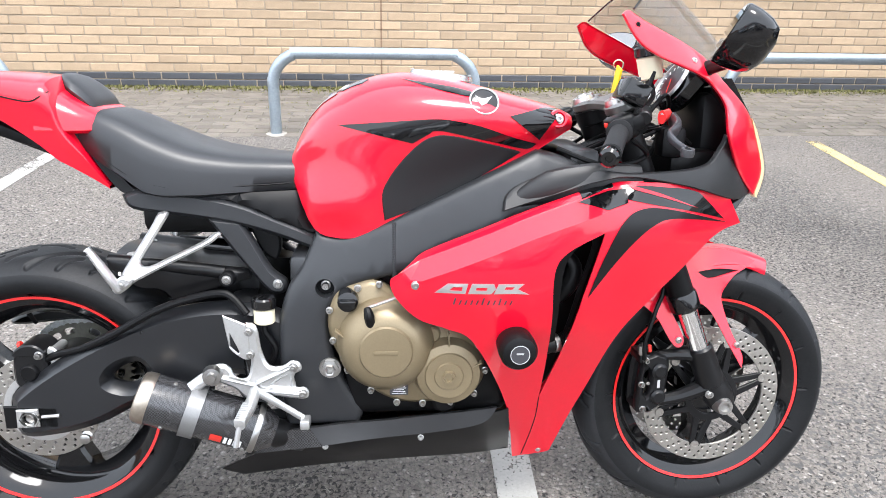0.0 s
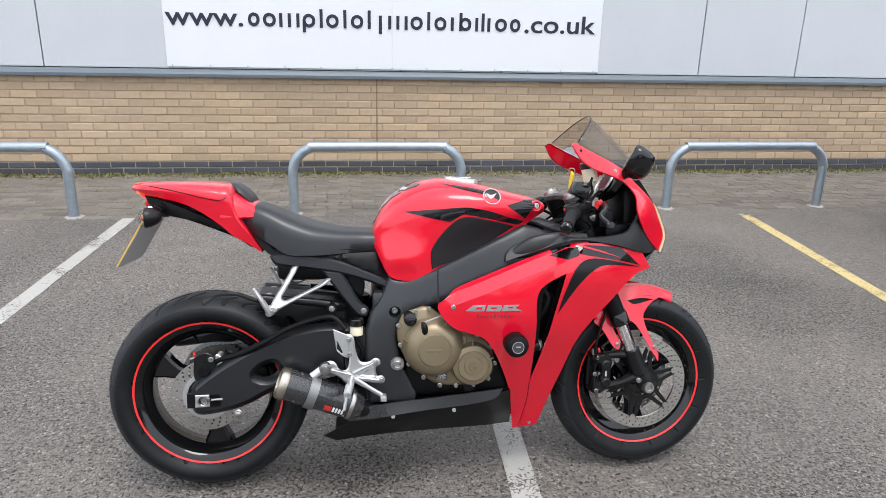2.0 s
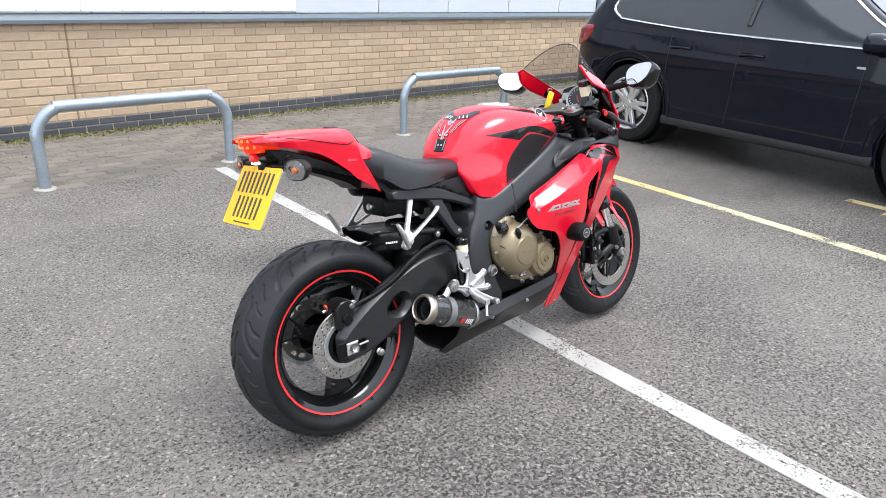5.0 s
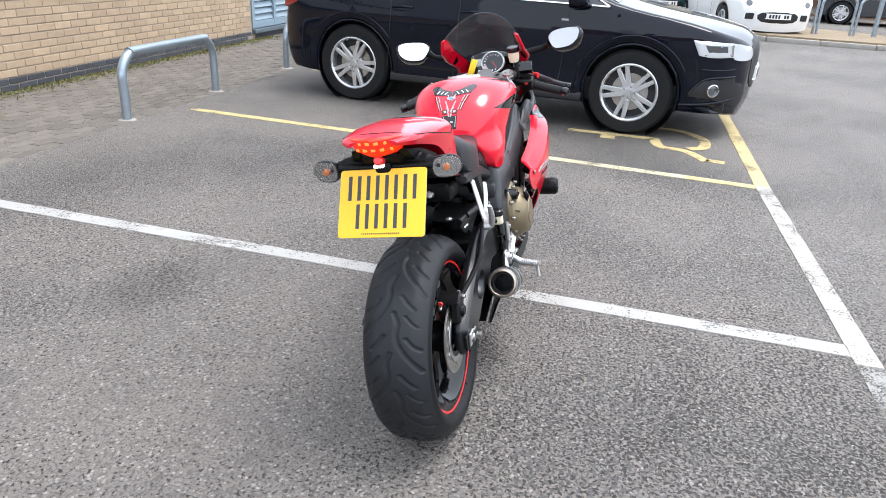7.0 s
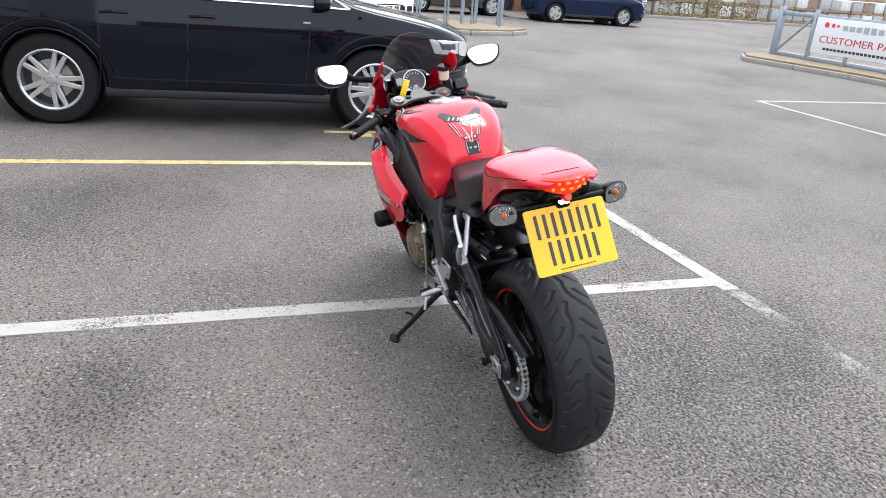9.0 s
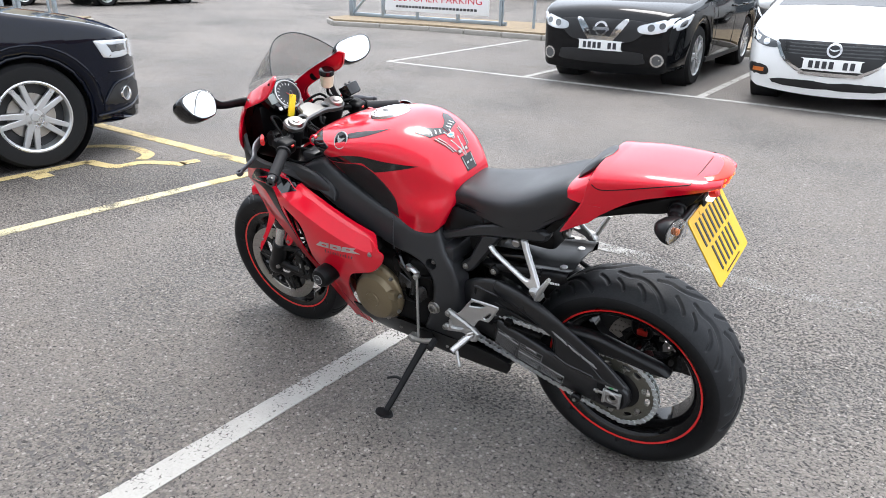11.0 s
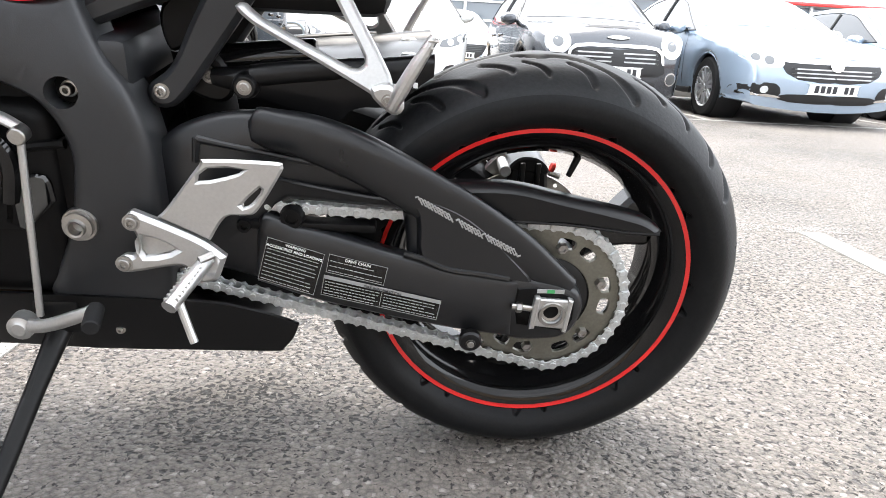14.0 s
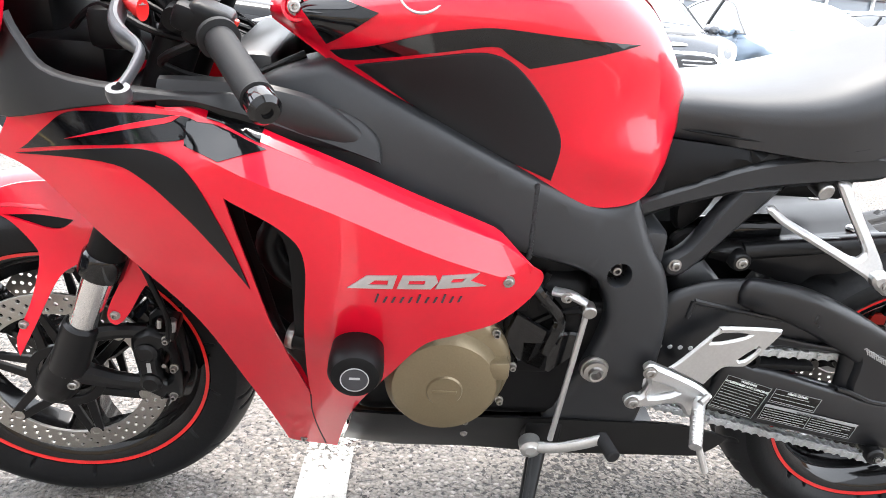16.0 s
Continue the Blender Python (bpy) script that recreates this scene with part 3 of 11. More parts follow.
MORTAR = material("mortar", (0.335, 0.27, 0.20), 0.95, vary=0.12, scale=8, fine=120, bump=0.4)
BLOCK = material("block_paving", (0.145, 0.125, 0.106), 0.88, vary=0.2, scale=8, fine=130, bump=0.4, per=0.2, dirt=0.6, dirt_color=(0.11, 0.11, 0.065), depth=0.003)
SOIL = material("joint_soil", (0.055, 0.055, 0.04), 0.95, vary=0.3, fine=90, bump=0.5)
GALV = material("galvanised_steel", (0.31, 0.36, 0.40), 0.42, metal=0.65, vary=0.16, scale=14, fine=90, bump=0.05, dirt=0.12, dirt_color=(0.5, 0.5, 0.48))
CLAD = material("grey_cladding", (0.50, 0.52, 0.545), 0.5, vary=0.04, scale=2, fine=60, bump=0.02)
SILLMAT = material("slate_metal", (0.10, 0.125, 0.145), 0.45, vary=0.08, scale=3, fine=80, bump=0.02)
SIGNWHITE = material("white_sign", (0.70, 0.71, 0.725), 0.4, vary=0.02, scale=2, fine=60, bump=0.0)
SIGNBLACK = plain("black_sign", (0.012, 0.013, 0.015), 0.35)
NAVYPRINT = plain("dark_blue_letters", (0.012, 0.016, 0.035), 0.45)
LOUVRE = material("blue_grey_louvre", (0.22, 0.29, 0.34), 0.45, vary=0.06, scale=3, fine=80, bump=0.02)
CONCRETE = material("kerb_concrete", (0.30, 0.28, 0.25), 0.9, vary=0.18, scale=5, fine=90, bump=0.4, dirt=0.3)
BARK = material("bark_chips", (0.24, 0.185, 0.12), 0.95, vary=0.45, scale=12, fine=60, bump=0.8, depth=0.01)
GRASS = material("weeds", (0.13, 0.125, 0.035), 0.8, vary=0.35, scale=20, per=0.4)

bm = bmesh.new()
bmesh.ops.create_grid(bm, x_segments=8, y_segments=8, size=300)
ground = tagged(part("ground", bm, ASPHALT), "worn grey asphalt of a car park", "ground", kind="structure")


def stripe(name, a, b, w, mtl, label):
    """A painted line on the ground from a to b."""
    a, b = Vector((*a, 0)), Vector((*b, 0))
    d = (b - a).normalized()
    n = Vector((-d.y, d.x, 0)) * w / 2
    rng2 = random.Random(int(a.x * 91 + b.y * 37))
    steps = max(int((b - a).length / 0.12), 2)
    top, low = [], []
    bm = bmesh.new()
    rows = []
    for i in range(steps + 1):
        p = a + (b - a) * (i / steps)
        e = [rng2.uniform(-0.003, 0.003) for _ in range(2)]
        rows.append([bm.verts.new(p + n * (1 + e[0] / w) + Vector((0, 0, 0.0038))), bm.verts.new(p - n * (1 + e[1] / w) + Vector((0, 0, 0.0038)))])
    for p, q in zip(rows, rows[1:]):
        bm.faces.new((p[0], p[1], q[1], q[0]))
    r = bmesh.ops.extrude_face_region(bm, geom=list(bm.faces))
    bmesh.ops.translate(bm, vec=(0, 0, -0.006), verts=[v for v in r["geom"] if isinstance(v, bmesh.types.BMVert)])
    return tagged(part(name, bm, mtl), label, "road marking", "bay lines", "structure")


WL = "worn white bay line painted on the asphalt"
stripe("road_marking", (1.085, 3.22), (0.942, -1.42), 0.095, LINEWHITE, WL)
stripe("road_marking", (-1.262, 3.22), (-1.378, -1.42), 0.095, LINEWHITE, WL)
stripe("road_marking", (-4.2, -1.47), (0.84, -1.47), 0.10, LINEFADED, "faded white bay line worn through to the asphalt")
stripe("road_marking", (0.84, -1.47), (3.20, -1.425), 0.10, LINEDULL, WL)
stripe("road_marking", (3.20, -1.425), (6.10, -1.42), 0.10, LINEYELLOW, "worn yellow line at the end of a disabled bay")
stripe("road_marking", (3.575, 3.24), (3.37, 0.72), 0.088, LINEYELLOW, "worn yellow line of a disabled bay")
stripe("road_marking", (3.37, 0.72), (3.22, -0.92), 0.088, LINECREAM, "faded cream-yellow line of a disabled bay")
stripe("road_marking", (3.22, -0.92), (3.172, -1.375), 0.088, LINEYELLOW, "worn yellow line of a disabled bay")
stripe("road_marking", (6.12, 3.24), (5.96, -1.37), 0.088, LINEYELLOW, "worn yellow line of a disabled bay")
stripe("road_marking", (-7.5, -6.42), (6.22, -6.42), 0.085, LINEWHITE, WL)
for x in (6.20, 3.92, 1.65, -0.80, -3.14, -5.58):
    stripe("road_marking", (x, -6.46), (x, -11.0), 0.09, LINEWHITE, WL)
# wheelchair symbol, painted lying towards the lane
SYM = Matrix.Translation((4.30, -0.62, 0.004)) @ Matrix.Rotation(radians(-84), 4, "Z")
bm = bmesh.new()


def flat_strip(pts, w, bm):
    line = spline(pts, 6, closed=False)
    rows = []
    for i, p in enumerate(line):
        t = (line[min(i + 1, len(line) - 1)] - line[max(i - 1, 0)]).normalized()
        n = Vector((-t.y, t.x)) * w / 2
        rows.append((bm.verts.new((*(p + n), 0.0)), bm.verts.new((*(p - n), 0.0))))
    for p, q in zip(rows, rows[1:]):
        bm.faces.new((p[0], p[1], q[1], q[0]))


flat_strip([(-0.62, 0.10), (-0.20, 0.04), (0.10, 0.00)], 0.09, bm)
flat_strip([(0.10, 0.02), (0.12, -0.26), (0.30, -0.34), (0.42, -0.62)], 0.09, bm)
flat_strip([(0.42, -0.58), (0.55, -0.62)], 0.09, bm)
flat_strip([(-0.12, 0.18), (0.05, 0.42), (0.36, 0.40), (0.52, 0.14), (0.48, -0.16), (0.34, -0.26)], 0.09, bm)
flat_strip([(-0.30, -0.12), (-0.28, 0.02)], 0.12, bm)
bmesh.ops.transform(bm, matrix=SYM, verts=bm.verts)
tagged(part("road_marking", bm, LINEYELLOW, smooth=False), "worn yellow wheelchair symbol painted on the asphalt", "road marking", kind="structure")

# ---- paving strip beside the building
paving = tagged(part("pavement", box(3.5, 4.075, -0.05, 19.0, 1.63, 0.096, 0), SOIL), "brown block paving strip with weeds beside the wall", "pavement", kind="structure")
paving.matrix_basis = PARK

# ---- building: brick base, sill, panels
V0 = 4.92
wall = tagged(part("wall_brick", box(2.0, V0 + 0.163, 0.47, 13.0, 0.30, 0.94, 0), MORTAR), "buff brick wall base with a dark plinth", "wall", kind="structure")
wall.matrix_basis = PARK
# height above view is assumed: walls and roof carried up to shade the ground
core = tagged(part("wall_upper", box(5.0, V0 + 0.25, 3.74, 19.0, 0.30, 5.52, 0), SILLMAT), "upper wall behind the grey cladding, extended unseen to add shade", "wall", kind="structure")
core.matrix_basis = PARK
tagged(part("wall_back", box(5.0, V0 + 8.0, 3.24, 19.0, 0.30, 6.48, 0), CLAD), "plain back wall of the building", "wall", kind="structure").matrix_basis = PARK
for u in (-4.45, 14.45):
    tagged(part("wall_side", box(u, V0 + 4.2, 3.24, 0.30, 7.3, 6.48, 0), CLAD), "plain end wall of the building", "wall", kind="structure").matrix_basis = PARK
tagged(part("roof", box(5.0, V0 + 4.1, 6.58, 19.6, 8.8, 0.18, 0.02), SILLMAT), "flat grey roof out of view, set high to add shade", "roof", kind="structure").matrix_basis = PARK
sill = tagged(part("sill", plate([Vector(p) for p in ((0.0, 0.92), (0.0, 0.985), (-0.05, 0.972), (-0.075, 0.945), (-0.075, 0.918))], -4.5, 8.36, 0.002), SILLMAT), "slate grey metal sill", "sill", kind="structure")
sill.matrix_basis = PARK @ Matrix.Translation((0, V0 + 0.03, 0)) @ Matrix(((0, 1, 0, 0), (1, 0, 0, 0), (0, 0, 1, 0), (0, 0, 0, 1)))
seams = [-4.45, -3.35, -2.23, -1.13, -0.05, 1.02, 2.02, 3.02, 4.12, 5.216, 6.34, 7.44, 8.36]
for a, b in zip(seams, seams[1:]):
    p = part("cladding_panel", box((a + b) / 2, V0 + 0.075, 3.74, b - a - 0.010, 0.05, 5.50, 0.004, seg=1), CLAD, core)
    p.matrix_basis = core.matrix_basis.inverted() @ PARK
tagged(part("movement_joint", box(0.783, V0 + 0.008, 0.52, 0.013, 0.012, 0.80, 0), material("brown_sealant", (0.22, 0.14, 0.09), 0.7)), "brown sealant joint in the wall", "joint", kind="structure").matrix_basis = PARK
# site sign
sign = thing("wall_sign", "large white sign board with dark lettering on the wall", "sign", PARK @ Matrix.Translation((0.935, V0 + 0.045, 1.0)))
part("sign_panel", box(-1.045, 0, 0.65, 2.088, 0.012, 1.29, 0.002, seg=1), SIGNWHITE, sign)
part("sign_panel", box(1.045, 0, 0.65, 2.088, 0.012, 1.29, 0.002, seg=1), SIGNWHITE, sign)
for k in range(13):
    part("sign_screw", rod((-2.04 + 0.34 * k, -0.004, 0.018), (-2.04 + 0.34 * k, -0.009, 0.018), 0.006, seg=8), STEEL, sign)


# the trade name as plain upright shapes between the readable ends
lm = Matrix.Rotation(radians(90), 4, "X")
lettering("www.", 0.235, NAVYPRINT, sign, Matrix.Translation((-2.064, -0.0085, 0.378)) @ lm, "sign_lettering", 0.003, "LEFT", width=0.690, bold=0.003)
lettering(".co.uk", 0.235, NAVYPRINT, sign, Matrix.Translation((1.290, -0.0085, 0.378)) @ lm, "sign_lettering", 0.003, "LEFT", width=0.727, bold=0.003)


def ring_shape(x, w, z0, z1, stroke):
    """A plain upright oval ring."""
    out = spline([(x, (z0 + z1) / 2), (x + w * 0.12, z1 - 0.020), (x + w / 2, z1), (x + w * 0.88, z1 - 0.020), (x + w, (z0 + z1) / 2), (x + w * 0.88, z0 + 0.020), (x + w / 2, z0), (x + w * 0.12, z0 + 0.020)], 3)
    return plate(out, -0.0115, -0.0075, 0, [inset(out, stroke)])


def stem_shape(x, z0, z1, stroke):
    return plate(V2((x, z0), (x + stroke, z0), (x + stroke, z1), (x, z1)), -0.0115, -0.0075, 0)


x, Z0, XH, ST = -1.335, 0.378, 0.124, 0.029
for kind, wide in ((1, 0.50), (1, 0.556), (3, 0.833), (4, 0.556), (2, 0.222), (1, 0.556), (2, 0.278), (1, 0.556), (2, 0.222), (5, 0.50), (3, 0.833), (1, 0.556), (2, 0.278), (1, 0.556), (6, 0.333), (7, 0.556), (6, 0.222), (8, 0.50), (1, 0.556), (1, 0.50)):
    w = wide * 0.235
    shapes = []
    if kind in (1, 4, 7):
        shapes.append(ring_shape(x, w * 0.90, Z0, Z0 + XH, ST))
    if kind in (2, 7, 8):
        shapes.append(stem_shape(x + (0 if kind != 2 else w * 0.2), Z0, Z0 + 0.167, ST))
    if kind == 3:
        shapes += [stem_shape(x + k * (w - ST) / 2 * 0.94, Z0, Z0 + XH, ST) for k in range(3)]
    if kind in (4, 5):
        shapes.append(stem_shape(x + (0 if kind == 4 else w * 0.4), Z0 - 0.044, Z0 + XH * (0.5 if kind == 4 else 1), ST))
    if kind in (6, 8):
        shapes.append(stem_shape(x + (w * 0.15 if kind == 6 else w * 0.5), Z0, Z0 + XH, ST))
    for shp in shapes:
        part("sign_bar", shp, NAVYPRINT, sign)
    x += w + 0.0175
board = thing("notice_board", "black notice board with white and green print on the wall", "sign", PARK @ Matrix.Translation((7.55, V0 + 0.042, 1.325)))
part("board_panel", box(0, 0, 0.45, 1.06, 0.012, 0.90, 0.002, seg=1), SIGNBLACK, board)
rng3 = random.Random(3)
for k in range(9):
    z = 0.83 - 0.075 * k
    if k == 7:
        continue
    w = (0.34, 0.44, 0.60, 0.26, 0.34, 0.42, 0.22, 0, 0.30)[k]
    x = -0.44
    while x < -0.44 + w:
        part("board_bar", box(x + 0.014, -0.0065, z, 0.026, 0.002, 0.036, 0, None), WHITEPAINT, board)
        x += 0.034
GREEN = plain("green_print", (0.04, 0.42, 0.06), 0.4)
for k in range(8):
    part("board_bar", box(0.16 + 0.034 * k, -0.0065, 0.31, 0.026, 0.002, 0.06, 0), WHITEPAINT, board)
for k in range(6):
    part("board_bar", box(0.22 + 0.034 * k, -0.0065, 0.24, 0.026, 0.002, 0.05, 0), GREEN, board)
part("board_leaf", plate(spline([(0.20, 0.37), (0.26, 0.42), (0.34, 0.40), (0.28, 0.36)]), -0.0085, -0.006, 0), GREEN, board)
# louvred shutter window
shutter = thing("window_1", "blue-grey louvred shutter window in the wall", "window", PARK @ Matrix.Translation((8.40, V0 + 0.03, 0.16)), kind="structure")
for u in (0.04, 0.78, 1.52, 2.26, 3.0):
    part("window_frame", box(u, 0, 1.05, 0.08, 0.08, 2.1, 0.004, seg=1), LOUVRE, shutter)
for z in (0.05, 2.08):
    part("window_frame", box(1.52, 0.002, z, 2.88, 0.076, 0.10, 0.004, seg=1), LOUVRE, shutter)
for j in range(4):
    for k in range(20):
        part("slat", box(0.41 + 0.74 * j, 0.012, 0.15 + 0.095 * k, 0.66, 0.02, 0.10, 0.002, None, Matrix.Translation((0, 0.012, 0.15 + 0.095 * k)) @ Matrix.Rotation(radians(-28), 4, "X") @ Matrix.Translation((0, -0.012, -0.15 - 0.095 * k)), 1), LOUVRE, shutter)
part("window_sill", box(1.52, -0.02, -0.04, 3.04, 0.12, 0.06, 0.004, seg=1), SILLMAT, shutter)
tagged(part("wall_brick", box(11.5, V0 + 0.18, 0.08, 6.0, 0.30, 0.16, 0), BLUEBRICK), "dark brick plinth under the shutters", "wall", kind="structure").matrix_basis = PARK


# ---- cycle hoops
def hoop(u0, u1, v, top, r, parent_m, label, group, corner=0.20):
    h = thing("steel_hoop", label, "hoop barrier", parent_m @ Matrix.Translation(((u0 + u1) / 2, v, 0)), group)
    w = (u1 - u0) / 2
    pts = [(-w, 0, -0.03), (-w, 0, top - r - corner)]
    pts += [(-w + corner - corner * math.cos(a), 0, top - r - corner + corner * math.sin(a)) for a in np.linspace(0.2, 1.57, 7)]
    pts += [(w - corner + corner * math.sin(a), 0, top - r - corner + corner * math.cos(a)) for a in np.linspace(0, 1.37, 7)]
    pts += [(w, 0, top - r - corner), (w, 0, -0.03)]
    part("hoop_tube", tube(pts, r, 20, n=2), GALV, h)
    for s in BOTH:
        part("footing", lathe([(0.0, 0.009), (r, 0.009), (r + 0.02, 0.008), (r + 0.035, 0.002), (r + 0.035, -0.01)], (s * w, 0, 0), (0, 0, 1), 20), CONCRETE, h)
    return h


HL_ = "galvanised steel hoop barrier standing in the paving"
for u0, u1 in ((-3.02, -1.555), (0.055, 1.36), (3.115, 4.50), (6.15, 7.55)):
    hoop(u0, u1, 3.335, 0.56, 0.037, PARK, HL_, "hoops beside the wall")

# ---------------------------------------------------------------- the motorcycle (x ahead, y to its left, z up, leaning on its stand)
LEAN = 9.8
bike = thing("motorcycle", "red and black sports motorcycle leaning on its side stand", "motorcycle", pose(0, 0, 0, -LEAN, 0, 0))
RAX, FAX = Vector((-0.004, 0, 0.308)), Vector((1.383, 0, 0.2930))
STEER = Matrix.Translation((1.2, 0, 0.74)) @ Matrix.Rotation(radians(3), 4, Vector((-0.39, 0, 0.92))) @ Matrix.Translation((-1.2, 0, -0.74))



def steered(ob):
    ob.matrix_basis = STEER
    return ob


def round_shell(outline, depth, rnd, **kw):
    """A panel whose edge rolls inwards."""
    loop = list(outline)

    def rolled(x, z):
        p = Vector((x, z))
        d = 1e9
        for a, b in zip(loop, loop[1:] + loop[:1]):
            ab = b - a
            t = min(max((p - a).dot(ab) / max(ab.length_squared, 1e-12), 0), 1)
            d = min(d, (p - a - ab * t).length)
        if d >= rnd:
            return depth(x, z)
        return depth(x, z) - (rnd - math.sqrt(max(rnd * rnd - (rnd - d) ** 2, 0)))
    lines = []
    for k in (0.12, 0.4, 1.0):
        q = inset(loop, rnd * k)
        if all(within(p, loop) for p in q):
            lines.append(q + [q[0]])
    return shell(loop, rolled, creases=lines, **kw)


def skin(outline, place, thick=0.001, step=0.012, bm=None):
    """A thin sheet laid on place(u, v, off)."""
    bm = bm or bmesh.new()
    loop = list(outline)
    xs, ys = [p.x for p in loop], [p.y for p in loop]
    extra = []
    y = min(ys) + step / 2
    while y < max(ys):
        x = min(xs) + step / 2
        while x < max(xs):
            p = Vector((x, y))
            if within(p, loop) and min((p - q).length for q in loop) > step * 0.4:
                extra.append(p)
            x += step
        y += step
    v, tris = fill([loop], extra)
    top = [bm.verts.new(place(p.x, p.y, thick)) for p in v]
    low = [bm.verts.new(place(p.x, p.y, -0.002)) for p in v]
    seen = {}
    for a, b, c in tris:
        bm.faces.new((top[a], top[b], top[c]))
        bm.faces.new((low[c], low[b], low[a]))
        for e in ((a, b), (b, c), (c, a)):
            seen[frozenset(e)] = None if frozenset(e) in seen else e
    for e in seen.values():
        if e:
            bm.faces.new((top[e[1]], top[e[0]], low[e[0]], low[e[1]]))
    bmesh.ops.delete(bm, geom=[w for w in bm.verts if not w.link_faces], context="VERTS")
    return bm


# ---- wheels
def tyre_mesh(name, centre, profile, rings, grooves, pitch, parent):
    """profile: half section from the crown outwards, (radius, side). grooves: lines in (turn within one pitch 0..1, side) cut into the tread."""
    half = np.array([(p.x, p.y) for p in spline(profile, 8, closed=False)])
    prof = np.concatenate([half[::-1] * [1, -1], half[1:]])
    m = len(prof)
    ang = np.arange(rings) * 2 * np.pi / rings
    side = prof[:, 1][None, :]
    turn = (ang[:, None] / (2 * np.pi) * pitch) % 1.0
    r_out = half[0][0]
    step = 2 * np.pi * r_out / pitch
    cut = np.full((rings, m), 1e9)
    for line, wide in grooves:
        pts = spline(line, 5, closed=False)
        for a, b in zip(pts, pts[1:]):
            for s in (1, -1):
                shift = 0.0 if s == 1 else 0.5
                for wrap in (-1, 0, 1):
                    ax, ay = (a.x + shift + wrap) * step, a.y * s
                    bx, by = (b.x + shift + wrap) * step, b.y * s
                    px, py = turn * step, side
                    dx, dy = bx - ax, by - ay
                    t = np.clip(((px - ax) * dx + (py - ay) * dy) / (dx * dx + dy * dy + 1e-12), 0, 1)
                    cut = np.minimum(cut, np.hypot(px - ax - t * dx, py - ay - t * dy) / wide)
    drop = 0.0045 * np.clip((1.0 - cut) * 2.5, 0, 1)
    tang = np.gradient(prof, axis=0)
    nrm = np.stack([tang[:, 1], -tang[:, 0]], 1)
    nrm /= np.linalg.norm(nrm, axis=1)[:, None]
    if nrm[m // 2][0] < 0:
        nrm = -nrm
    R = prof[:, 0][None] - drop * nrm[:, 0][None]
    Y = side - drop * nrm[:, 1][None]
    X = centre.x + R * np.cos(ang)[:, None]
    Z = centre.z + R * np.sin(ang)[:, None]
    co = np.stack([X, np.broadcast_to(Y + centre.y, X.shape), Z], 2).reshape(-1, 3)
    faces = []
    for i in range(rings):
        j = (i + 1) % rings
        for k in range(m - 1):
            faces.append((i * m + k, i * m + k + 1, j * m + k + 1, j * m + k))
    me = bpy.data.meshes.new(name)
    me.from_pydata(co.tolist(), [], faces)
    me.polygons.foreach_set("use_smooth", [True] * len(me.polygons))
    me.materials.append(RUBBER)
    me.materials.append(TREADRUBBER)
    tread = prof[:, 0] > r_out - 0.034
    me.polygons.foreach_set("material_index", [int(tread[k] and tread[k + 1]) for _ in range(rings) for k in range(m - 1)])
    ob = new(name, me)
    ob.parent = parent
    return ob


def spoke(c, ang, r0, r1, w0, w1, y0, y1, bm):
    """One tapered hollow spoke with a slight fork at the rim."""
    d, n = Vector((math.cos(ang), math.sin(ang))), Vector((-math.sin(ang), math.cos(ang)))
    cc = Vector((c.x, c.z))
    rm = r0 + (r1 - r0) * 0.55
    out = [cc + d * r0 + n * w0, cc + d * rm + n * w1, cc + d * r1 + n * w1 * 2.1, cc + d * r1 - n * w1 * 2.1, cc + d * rm - n * w1, cc + d * r0 - n * w0]
    plate(spline([(p.x, p.y) for p in out], 3), y0, y1, 0.007, bm=bm)


def wheel(name, c, rim_r, half, spokes, hub_r, hub_half, label, valve=1.35):
    bm = bmesh.new()
    ring = [(rim_r + 0.006, -half), (rim_r + 0.010, -half + 0.004), (rim_r + 0.004, -half + 0.010), (rim_r - 0.010, -half + 0.016), (rim_r - 0.028, -half * 0.45),
            (rim_r - 0.030, half * 0.45), (rim_r - 0.010, half - 0.016), (rim_r + 0.004, half - 0.010), (rim_r + 0.010, half - 0.004), (rim_r + 0.006, half),
            (rim_r - 0.010, half - 0.004), (rim_r - 0.022, half - 0.014), (rim_r - 0.040, half * 0.4), (rim_r - 0.042, -half * 0.4), (rim_r - 0.022, -half + 0.014), (rim_r - 0.010, -half + 0.004)]
    lathe(ring, c, (0, 1, 0), 96, bm, closed=True)
    w = part(name, bm, RIMBLACK, bike, label)
    bm = bmesh.new()
    lathe([(0.014, -hub_half), (hub_r, -hub_half), (hub_r, -hub_half * 0.6), (hub_r * 0.85, 0), (hub_r, hub_half * 0.6), (hub_r, hub_half), (0.014, hub_half)], c, (0, 1, 0), 40, bm)
    part("hub", bm, RIMBLACK, w)
    for a in spokes:
        bm = bmesh.new()
        spoke(c, radians(a), hub_r * 0.6, rim_r - 0.032, 0.030, 0.020, -0.024, 0.024, bm)
        part("spoke", bm, RIMBLACK, w)
    for s in BOTH:
        b = lathe([(rim_r + 0.0050, s * (half + 0.0006)), (rim_r - 0.0008, s * (half - 0.0008)), (rim_r - 0.0008, s * (half - 0.003)), (rim_r + 0.0050, s * (half - 0.002))], c, (0, 1, 0), 96, closed=True)
        part("rim_stripe", b, REDTRIM, w, "thin red reflective rim stripe")
    b = rod((c.x + (rim_r - 0.035) * math.cos(valve), 0.004, c.z + (rim_r - 0.035) * math.sin(valve)), (c.x + (rim_r - 0.075) * math.cos(valve - 0.02), 0.012, c.z + (rim_r - 0.075) * math.sin(valve - 0.02)), 0.006, 0.004, 10)
    part("valve_stem", b, PLASTIC, w)
    return w


